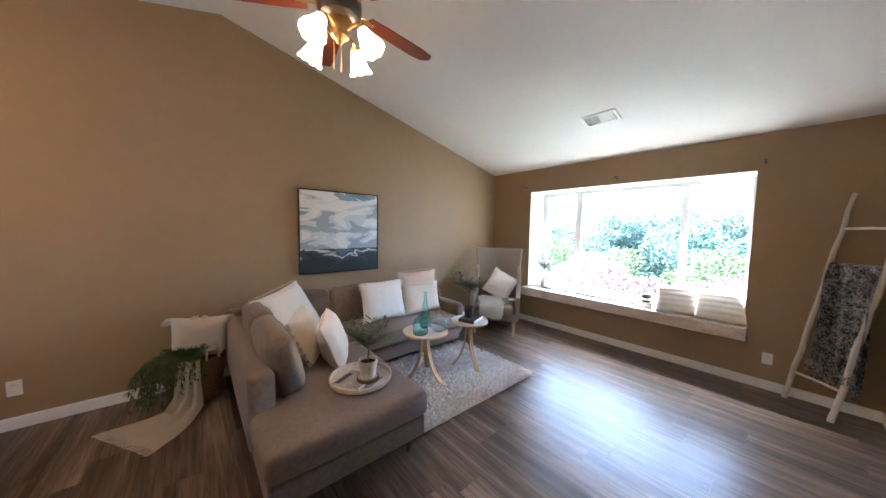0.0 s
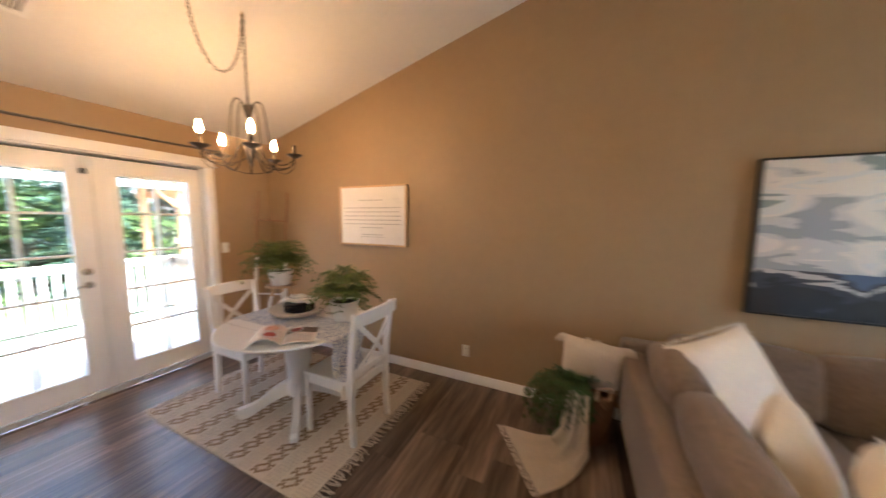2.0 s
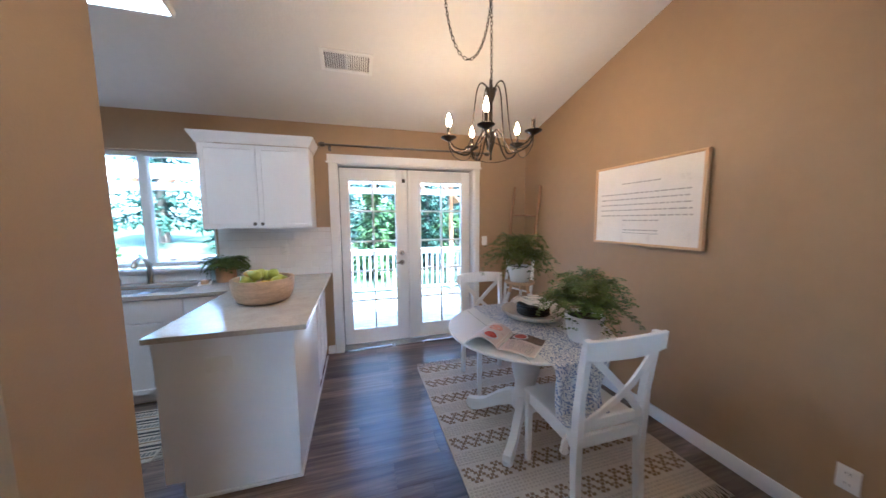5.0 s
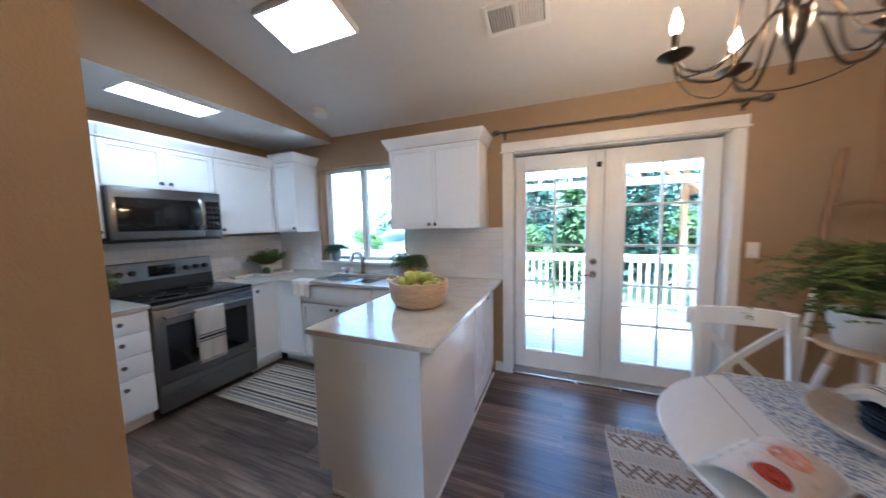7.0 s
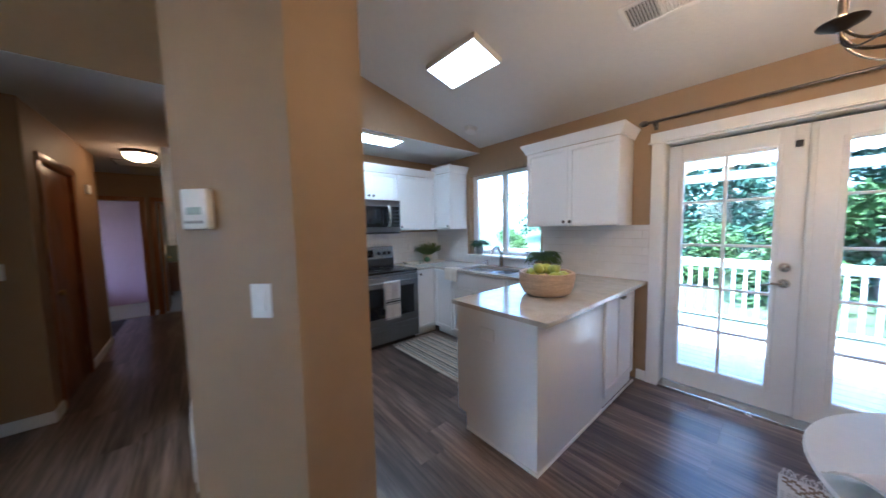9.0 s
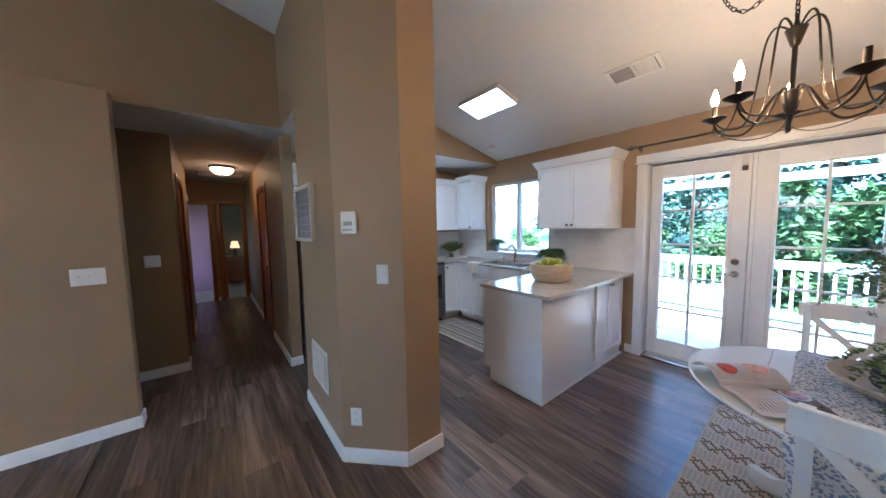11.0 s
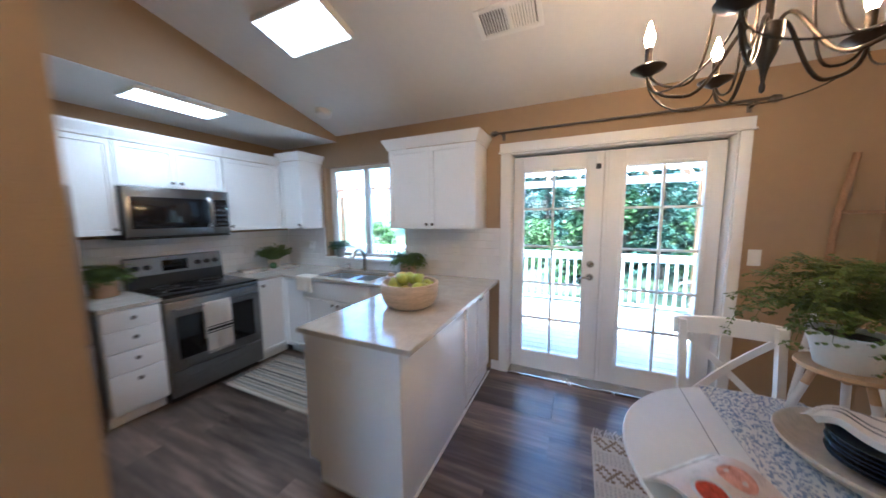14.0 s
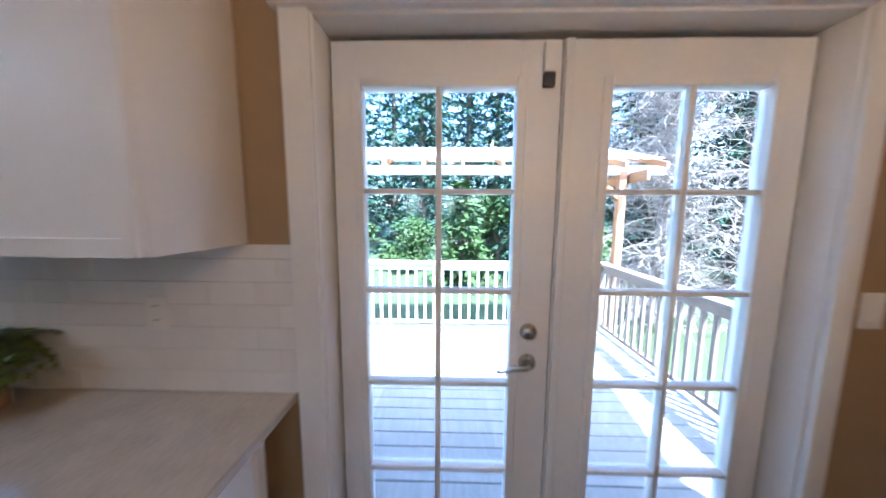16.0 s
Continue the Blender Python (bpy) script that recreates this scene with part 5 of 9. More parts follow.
# ---- plants ----
def foliage_fern(n, reach, rise, seed, pinna=0.028, pairs=9):
    """Arching fern fronds with rows of small leaflets, from the origin."""
    rd = random.Random(seed)
    bm = bmesh.new()
    for k in range(n):
        a = 2 * math.pi * (k + rd.uniform(-0.3, 0.3)) / n * 2.39
        L = reach * rd.uniform(0.55, 1.0)
        h = rise * rd.uniform(0.35, 1.0)
        d = Vector((math.cos(a), math.sin(a), 0))
        pts = bezier((0, 0, 0), d * L * 0.25 + Vector((0, 0, h)), d * L * 0.7 + Vector((0, 0, h * 1.05)), d * L + Vector((0, 0, h * rd.uniform(-0.35, 0.85))), pairs + 3)
        tube(pts, 0.0013, 3, bm, caps=False)
        for i in range(2, len(pts) - 1):
            tng = (pts[i + 1] - pts[i - 1]).normalized()
            s = tng.cross(Vector((0, 0, 1))).normalized()
            size = pinna * (1.15 - 0.7 * i / len(pts)) * rd.uniform(0.8, 1.2)
            for sg in (1, -1):
                way = s * sg * 0.9 + tng * 0.45 + Vector((0, 0, rd.uniform(-0.3, 0.25)))
                leaf_bm(bm, pts[i], way, size * 1.5, size * 0.95, bend=0.25)
                leaf_bm(bm, pts[i] + way.normalized() * size * 1.0, way + tng * 0.8, size * 1.1, size * 0.75, bend=0.2)
        leaf_bm(bm, pts[-2], pts[-1] - pts[-2], pinna * 1.1, pinna * 0.7)
    return bm


def foliage_maidenhair(n, reach, rise, seed, leaf=0.017, pairs=9):
    """Arching thin fronds whose side stalks carry small rounded leaflets."""
    rd = random.Random(seed)
    bm = bmesh.new()
    for k in range(n):
        a = k * 2.39996 + rd.uniform(-0.25, 0.25)
        L = reach * rd.uniform(0.45, 1.0)
        h = rise * rd.uniform(0.35, 1.0)
        d = Vector((math.cos(a), math.sin(a), 0))
        pts = bezier((0, 0, 0), d * L * 0.2 + Vector((0, 0, h)), d * L * 0.65 + Vector((0, 0, h * 1.1)), d * L + Vector((0, 0, h * rd.uniform(-0.25, 0.9))), pairs + 4)
        tube(pts, 0.0010, 3, bm, caps=False)
        for i in range(4, len(pts)):
            tng = (pts[min(i + 1, len(pts) - 1)] - pts[i - 1]).normalized()
            side = tng.cross(Vector((0, 0, 1))).normalized()
            span = 0.075 * (1.1 - 0.75 * (i - 4) / (len(pts) - 4)) * rd.uniform(0.8, 1.15)
            for sg in (1, -1):
                way = (side * sg + tng * 0.55 + Vector((0, 0, rd.uniform(-0.35, 0.30)))).normalized()
                m = max(2, int(span / 0.014))
                for q in range(m):
                    p = pts[i] + way * span * (q + 0.7) / m
                    for hand in (1, -1):
                        out = (way * 0.5 + way.cross(Vector((0, 0, 1))) * hand + Vector((0, 0, rd.uniform(-0.5, 0.4)))).normalized()
                        z = leaf * rd.uniform(0.75, 1.15)
                        leaf_bm(bm, p, out, z, z * 1.05, bend=0.15)
    return bm


def foliage_bush(n, spread, height, seed, leaf=0.03, wide=0.4):
    """Short upright stems dense with leaves."""
    rd = random.Random(seed)
    bm = bmesh.new()
    for k in range(n):
        a, r = rd.uniform(0, 2 * math.pi), spread * math.sqrt(rd.random())
        tip = Vector((math.cos(a) * r, math.sin(a) * r, height * rd.uniform(0.45, 1.0) * (1 - 0.35 * (r / spread) ** 2)))
        root = Vector((math.cos(a) * r * 0.3, math.sin(a) * r * 0.3, 0))
        pts = bezier(root, root + Vector((0, 0, tip.z * 0.5)), tip * 0.8 + Vector((0, 0, 0.01)), tip, 6)
        tube(pts, 0.0012, 3, bm, caps=False)
        for i in range(2, 7):
            for q in range(3):
                way = Vector((rd.uniform(-1, 1), rd.uniform(-1, 1), rd.uniform(-0.2, 0.9)))
                leaf_bm(bm, pts[i], way, leaf * rd.uniform(0.7, 1.2), leaf * wide, bend=0.2)
    return bm


def olive_branch(height, seed, spread=0.12, leaf=0.045):
    rd = random.Random(seed)
    bm, st = bmesh.new(), bmesh.new()
    tube([(0, 0, 0), (0.006, 0.004, height * 0.3), (-0.004, 0.006, height * 0.55)], [0.006, 0.005, 0.004], 6, st)
    for k in range(18):
        a = k * 2.4 + rd.uniform(-0.3, 0.3)
        z0 = height * rd.uniform(0.35, 0.6)
        tip = Vector((math.cos(a) * spread * rd.uniform(0.5, 1), math.sin(a) * spread * rd.uniform(0.5, 1), height * rd.uniform(0.65, 1.0)))
        pts = bezier((0, 0, z0), (0, 0, z0 + 0.04), tip * 0.7, tip, 7)
        tube(pts, [0.003 - 0.0003 * i for i in range(8)], 4, st)
        for i in range(2, 8):
            for sg in (1, -1):
                way = Vector((math.cos(a + sg * 1.1), math.sin(a + sg * 1.1), rd.uniform(-0.2, 0.8)))
                leaf_bm(bm, pts[i], way, leaf * rd.uniform(0.8, 1.15), leaf * 0.30, bend=0.15)
    return bm, st


def pot_bm(r0, r1, h, wall=0.008, foot=0.0):
    return lathe([(0, 0), (r0, 0), (r0 + (r1 - r0) * 0.5, h * 0.5), (r1, h - 0.006), (r1 - 0.001, h), (r1 - wall, h), (r1 - wall - 0.002, h - 0.02), (r0, h * 0.3), (0, h * 0.3)], 32)


def potted(name, label, at, r0, r1, h, pot_mat, leaves, leaf_mat, plabel="", stems=None):
    s = thing(name, label, "plant", at)
    part("pot", pot_bm(r0, r1, h), pot_mat, s, plabel)
    part("soil", lathe([(0, h - 0.012), (r1 * 0.6, h - 0.016), (r1 - 0.0085, h - 0.02), (r1 - 0.0085, h - 0.03), (0, h - 0.03)], 24), SOIL, s)
    part("foliage", moved(leaves, Matrix.Translation((0, 0, h - 0.018))), leaf_mat, s, smooth=False)
    if stems:
        part("stem", moved(stems, Matrix.Translation((0, 0, h - 0.018))), STEMM, s)
    return s


# ---- dining area ----
# woven rug with bands and fringe
s = thing("dining_rug", "cream and tan banded woven jute rug with fringed ends", "rug", (-1.90, 3.365, 0.001))
RUGC = mat("cream_woven_wool", (0.62, 0.54, 0.44), 0.95, var=0.12, scale=60, bump=0.6, bscale=260, bstretch=(1, 4, 1))
RUGT = mat("brown_jute_yarn", (0.25, 0.165, 0.095), 0.95, var=0.25, scale=60, bump=0.5, bscale=260)
RUGD = mat("pale_grey_beige_wool", (0.50, 0.43, 0.345), 0.95, var=0.14, scale=60, bump=0.6, bscale=260)
part("ground_weave", box(-0.88, 0.88, -0.68, 0.68, 0, 0.008, 0.002), RUGC, s)
tuft, speck = bmesh.new(), bmesh.new()
rd = random.Random(3)
xb = -0.86
while xb < 0.84:
    for i in range(6):
        for j in range(44):
            yy = -0.665 + j * 0.0305 + (0.015 if i % 2 else 0)
            if yy < 0.66 and (j + i // 2) % 3 != 2:
                box(xb + i * 0.019, xb + i * 0.019 + 0.014, yy, yy + 0.021, 0.008, 0.0115, bm=tuft)
    xb += 0.122
    for i in range(5):
        for j in range(60):
            yy = -0.67 + j * 0.0225 + rd.uniform(-0.002, 0.002)
            if yy < 0.66:
                box(xb + 0.012 + i * 0.02, xb + 0.021 + i * 0.02, yy, yy + 0.013, 0.008, 0.0105, bm=speck)
    xb += 0.128
tagged(part("tufted_band", tuft, RUGT, s, "brown jute check bands", smooth=False), kind="stuff")
tagged(part("flecked_band", speck, RUGD, s, "flecked grey-beige bands", smooth=False), kind="stuff")
bm = bmesh.new()
for sx in (-1, 1):
    for j in range(110):
        yy = -0.675 + 1.35 * j / 109
        L = rd.uniform(0.06, 0.10)
        pts = bezier((sx * 0.875, yy, 0.006), (sx * (0.88 + L * 0.3), yy + rd.uniform(-0.01, 0.01), 0.010), (sx * (0.88 + L * 0.7), yy + rd.uniform(-0.02, 0.02), 0.003), (sx * (0.88 + L), yy + rd.uniform(-0.03, 0.03), 0.003), 4)
        tube(pts, 0.003, 4, bm)
tagged(part("fringe", bm, RUGC, s), kind="stuff")

# pedestal table
TX, TY = -1.74, 3.265
s = thing("dining_table", "round white pedestal dining table with drop leaves", "table", (TX, TY, 0.013))
bm = lathe([(0, 0.714), (0.525, 0.714), (0.540, 0.720), (0.545, 0.730), (0.540, 0.737), (0, 0.737)], 72)
part("tabletop", bm, WHITEWOOD, s)
for y in (-0.27, 0.27):
    part("leaf_seam", box(-0.47, 0.47, y - 0.0012, y + 0.0012, 0.7368, 0.7375), GREYINK, s)
part("apron", lathe([(0.30, 0.655), (0.32, 0.655), (0.32, 0.7135), (0.30, 0.7135)], 48, closed=True), WHITEWOOD, s)
part("pedestal", lathe([(0, 0.14), (0.085, 0.14), (0.092, 0.16), (0.092, 0.24), (0.075, 0.27), (0.070, 0.33), (0.095, 0.42), (0.10, 0.50), (0.085, 0.55), (0.072, 0.57), (0.088, 0.59), (0.088, 0.61), (0.075, 0.63), (0.11, 0.66), (0.11, 0.7135), (0, 0.7135)], 32), WHITEWOOD, s)
for k in range(4):
    a = 45 + 90 * k
    prof = [(0.05, 0.26), (0.12, 0.25), (0.20, 0.20), (0.30, 0.115), (0.38, 0.095), (0.44, 0.09), (0.455, 0.06), (0.44, 0.02), (0.40, 0.0), (0.36, 0.01), (0.30, 0.045), (0.2, 0.10), (0.12, 0.14), (0.05, 0.14)]
    bm = prism(prof, -0.025, 0.025, "y")
    bmesh.ops.bevel(bm, geom=[e for e in bm.edges if abs(e.verts[0].co.y - e.verts[1].co.y) < 1e-5], offset=0.006, segments=2, affect="EDGES")
    part("foot", moved(bm, pose(0, 0, 0, 0, 0, a)), WHITEWOOD, s)


def x_chair(at, rz, label):
    """A white cross-back chair facing its own +y."""
    s = thing("dining_chair", label, "chair", at, rz, group="chairs at the dining table")
    bm = box(-0.215, 0.215, -0.19, 0.22, 0.437, 0.460, 0.010, 3)
    for v in bm.verts:
        if v.co.y > 0:
            v.co.x *= 1.04
        if v.co.z > 0.455:
            v.co.z -= 0.008 * max(0, 1 - (v.co.x / 0.2) ** 2) * max(0, 1 - (v.co.y / 0.2) ** 2)
    part("seat", bm, WHITEWOOD, s)
    for sx in (-1, 1):
        pts = bezier((sx * 0.195, -0.215, 0), (sx * 0.195, -0.20, 0.3), (sx * 0.195, -0.175, 0.45), (sx * 0.20, -0.255, 0.94), 12)
        bm = bmesh.new()
        rows = []
        for i, p in enumerate(pts):
            w, d = 0.017, 0.019 + 0.006 * math.exp(-((p.z - 0.45) / 0.15) ** 2)
            rows.append([bm.verts.new((p.x + a * w, p.y + b * d, p.z)) for a, b in ((-1, -1), (1, -1), (1, 1), (-1, 1))])
        for a, b in zip(rows, rows[1:]):
            for i in range(4):
                bm.faces.new((a[i], a[(i + 1) % 4], b[(i + 1) % 4], b[i]))
        bm.faces.new(rows[0][::-1])
        bm.faces.new(rows[-1])
        bmesh.ops.bevel(bm, geom=[e for e in bm.edges if abs(e.verts[0].co.z - e.verts[1].co.z) > 0.02], offset=0.004, segments=1, affect="EDGES")
        part("back_post", bm, WHITEWOOD, s)
        bm = box(-0.018, 0.018, -0.018, 0.018, 0, 0.436, 0.003)
        for v in bm.verts:
            if v.co.z < 0.1:
                v.co.x *= 0.8
                v.co.y *= 0.8
        part("front_leg", moved(bm, pose(sx * 0.20, 0.195, 0)), WHITEWOOD, s)
        part("side_rail", box(sx * 0.20 - 0.010, sx * 0.20 + 0.010, -0.18, 0.18, 0.375, 0.436, 0.002), WHITEWOOD, s)
    part("front_rail", box(-0.182, 0.182, 0.186, 0.206, 0.375, 0.436, 0.002), WHITEWOOD, s)
    part("back_rail", box(-0.178, 0.178, -0.205, -0.185, 0.375, 0.436, 0.002), WHITEWOOD, s)
    bm = bmesh.new()
    rows = []
    for i in range(13):
        u = i / 12 * 2 - 1
        y = -0.265 - 0.035 * (1 - u * u)
        top = 0.945 + 0.012 * (1 - u * u)
        rows.append([bm.verts.new((u * 0.235, y + a, z)) for a, z in ((-0.012, 0.855), (0.012, 0.857), (0.004, top), (-0.018, top))])
    for a, b in zip(rows, rows[1:]):
        for i in range(4):
            bm.faces.new((a[i], a[(i + 1) % 4], b[(i + 1) % 4], b[i]))
    bm.faces.new(rows[0][::-1])
    bm.faces.new(rows[-1])
    bmesh.ops.bevel(bm, geom=[e for e in bm.edges if abs(e.verts[0].co.x - e.verts[1].co.x) > 0.02], offset=0.004, segments=1, affect="EDGES")
    part("top_rail", bm, WHITEWOOD, s)
    for sg in (1, -1):
        pts = [(sg * (-0.18 + 0.36 * t), -0.205 - 0.055 * t - 0.035 * math.sin(math.pi * t) - sg * 0.004, 0.50 + 0.36 * t) for t in (0, 0.2, 0.4, 0.6, 0.8, 1.0)]
        bm = bmesh.new()
        rows = [[bm.verts.new((x + a * 0.016, y + b * 0.006, z - a * 0.008 * sg)) for a, b in ((-1, -1), (1, -1), (1, 1), (-1, 1))] for x, y, z in pts]
        for a, b in zip(rows, rows[1:]):
            for i in range(4):
                bm.faces.new((a[i], a[(i + 1) % 4], b[(i + 1) % 4], b[i]))
        bm.faces.new(rows[0][::-1])
        bm.faces.new(rows[-1])
        part("cross_brace", bm, WHITEWOOD, s)
    part("lower_back_rail", box(-0.18, 0.18, -0.218, -0.198, 0.485, 0.525, 0.003), WHITEWOOD, s)
    return s


x_chair((-1.27, 3.32, 0.013), 90, "white cross-back wooden chair with the runner on its seat")
x_chair((-2.37, 3.30, 0.013), -90, "white cross-back wooden chair tucked behind the table")

# blue and white runner over the table and down on to the near chair
RUN = bpy.data.materials.new("blue_floral_runner")
RUN.use_nodes = True
_nt = RUN.node_tree
_tc = _nt.nodes.new("ShaderNodeTexCoord")
_vo = _node(_nt, "ShaderNodeTexVoronoi", Scale=88.0)
_no = _node(_nt, "ShaderNodeTexNoise", Scale=60.0, Detail=7.0)
_nt.links.new(_tc.outputs["Object"], _vo.inputs["Vector"])
_nt.links.new(_tc.outputs["Object"], _no.inputs["Vector"])
_ad = _node(_nt, "ShaderNodeMath", operation="ADD")
_nt.links.new(_vo.outputs["Distance"], _ad.inputs[0])
_nt.links.new(_no.outputs[0], _ad.inputs[1])
_rp = _nt.nodes.new("ShaderNodeValToRGB")
_rp.color_ramp.elements[0].position, _rp.color_ramp.elements[1].position = 0.90, 1.04
_rp.color_ramp.elements[0].color, _rp.color_ramp.elements[1].color = (0.22, 0.27, 0.39, 1), (0.70, 0.68, 0.65, 1)
_nt.links.new(_ad.outputs[0], _rp.inputs[0])
_nt.links.new(_rp.outputs[0], _nt.nodes["Principled BSDF"].inputs["Base Color"])
_nt.nodes["Principled BSDF"].inputs["Roughness"].default_value = 0.9
s = thing("table_runner", "blue and white patterned cotton table runner with tassels", "table runner", (TX, TY, 0))
bm = bmesh.new()
path = [(-0.52, 0.7575), (-0.3, 0.7575), (0, 0.7575), (0.3, 0.7575), (0.52, 0.7575), (0.555, 0.754), (0.566, 0.735), (0.566, 0.69), (0.548, 0.63), (0.54, 0.56), (0.545, 0.51), (0.56, 0.486), (0.60, 0.480), (0.64, 0.480)]
n = 12
grid = []
for k, (x, z) in enumerate(path):
    f = min(1, max(0, (0.75 - z) / 0.15))
    row = []
    for i in range(n + 1):
        u = i / n - 0.5
        row.append(bm.verts.new((x + f * 0.014 * math.sin(u * 17 + k * 0.3), -0.02 + 0.08 * (x / 0.55) * 0 + u * 0.34 * (1 - 0.10 * f), z + (0.004 * math.sin(u * 11) if z < 0.5 else 0))))
    grid.append(row)
for a, b in zip(grid, grid[1:]):
    for i in range(n):
        bm.faces.new((a[i], a[i + 1], b[i + 1], b[i]))
bmesh.ops.recalc_face_normals(bm, faces=bm.faces)
bmesh.ops.solidify(bm, geom=bm.faces[:], thickness=0.0015)
part("cloth", bm, RUN, s)
bm = bmesh.new()
for k in range(26):
    a = k * 2.4
    tube([(0.655, -0.19, 0.472), (0.66 + 0.012 * math.cos(a), -0.20 + 0.012 * math.sin(a), 0.44), (0.66 + 0.018 * math.cos(a), -0.202 + 0.018 * math.sin(a), 0.385)], 0.0025, 4, bm)
tagged(part("tassel", bm, IVORY, s, "white cotton tassel"), kind="stuff")

# things on the table
s = thing("wooden_tray", "shallow round washed-wood dough bowl", "tray", (-1.87, 3.40, 0.7605))
part("bowl", lathe([(0, 0), (0.14, 0), (0.20, 0.02), (0.235, 0.055), (0.232, 0.062), (0.222, 0.060), (0.19, 0.032), (0.13, 0.014), (0, 0.014)], 48), WHITEWASH, s)
for i in range(6):
    p = tagged(mesh_ob("plate" if i > 1 else "plate", lathe([(0, 0), (0.07, 0), (0.105, 0.012), (0.12, 0.017), (0.118, 0.020), (0.10, 0.016), (0.068, 0.006), (0, 0.006)], 40), NAVY, True),
               "dark navy glazed plate in a stack", "plate", "stack of navy plates")
    p.location = (-1.87 + 0.003 * math.sin(i * 2), 3.40 + 0.003 * math.cos(i * 3), 0.775 + i * 0.0135)
s = thing("napkin", "folded cream napkin with grey stripes and frayed ends on the plates", "napkin", (-1.87, 3.40, 0.866), 25)
bm = bmesh.new()
g = []
for k in range(13):
    v = k / 12 - 0.5
    row = []
    for i in range(17):
        u = i / 16 - 0.5
        r = math.hypot(u * 0.25, v * 0.17)
        row.append(bm.verts.new((u * 0.25, v * 0.17, 0.034 + 0.007 * math.sin(u * 9 + v * 5) - 0.9 * max(0, r - 0.095) ** 1.2)))
    g.append(row)
for a, b in zip(g, g[1:]):
    for i in range(16):
        bm.faces.new((a[i], a[i + 1], b[i + 1], b[i]))
tops = [[v.co.copy() for v in row] for row in g]
bmesh.ops.recalc_face_normals(bm, faces=bm.faces)
bmesh.ops.solidify(bm, geom=bm.faces[:], thickness=0.022)
part("cloth", bm, IVORY, s)
for k in (3, 5, 9):
    bm = bmesh.new()
    rows = [[bm.verts.new((q.x, q.y + dy, q.z + dz)) for dy, dz in ((-0.0035, 0.0005), (0.0035, 0.0005), (0.0035, 0.0018), (-0.0035, 0.0018))] for q in tops[k]]
    for a, b in zip(rows, rows[1:]):
        for i in range(4):
            bm.faces.new((a[i], a[(i + 1) % 4], b[(i + 1) % 4], b[i]))
    part("stripe", bm, GREYINK, s)
bm = bmesh.new()
rd = random.Random(19)
for col, sx in ((0, -1), (16, 1)):
    for i in range(40):
        t = i / 39 * 12
        k = min(11, int(t))
        q = tops[k][col].lerp(tops[k + 1][col], t - k)
        tube([q, q + Vector((sx * 0.012, rd.uniform(-.004, .004), 0.001)), q + Vector((sx * rd.uniform(0.018, 0.028), rd.uniform(-.008, .008), -0.010))], 0.0018, 4, bm)
tagged(part("fringe", bm, IVORY, s), kind="stuff")
s = thing("magazine", "open food magazine lying on the dining table", "magazine", (-1.515, 2.985, 0.7600), 42)


def page_z(u, sg):
    """Height of the open page at u, from the spine (0) to its outer edge (1)."""
    return 0.004 + (0.052 * math.sin(math.pi * min(1, u * 1.05)) ** 0.7 if sg < 0 else 0.012 * math.sin(math.pi * min(1, u * 1.2)))


def page_patch(u0, u1, y0, y1, sg, lift, n=8):
    """A printed patch lying on the open page."""
    bm = bmesh.new()
    rows = []
    for i in range(n + 1):
        u = u0 + (u1 - u0) * i / n
        z = page_z(u, sg) + lift
        rows.append([bm.verts.new((sg * u * 0.205, y, z)) for y in (y0, y1)] + [bm.verts.new((sg * u * 0.205, y, z - 0.0006)) for y in (y1, y0)])
    for a, b in zip(rows, rows[1:]):
        for i in range(4):
            bm.faces.new((a[i], a[(i + 1) % 4], b[(i + 1) % 4], b[i]))
    bm.faces.new(rows[0][::-1])
    bm.faces.new(rows[-1])
    return bm


def page_disc(u, y, r, sg, lift):
    """A round printed dish on the open page."""
    bm = lathe([(0, 0), (r, 0), (r, 0.0006), (0, 0.0006)], 28)
    for v in bm.verts:
        v.co.z += page_z(max(0.0, u + v.co.x * sg / 0.205), sg) + lift
        v.co.x += sg * u * 0.205
        v.co.y += y
    return bm


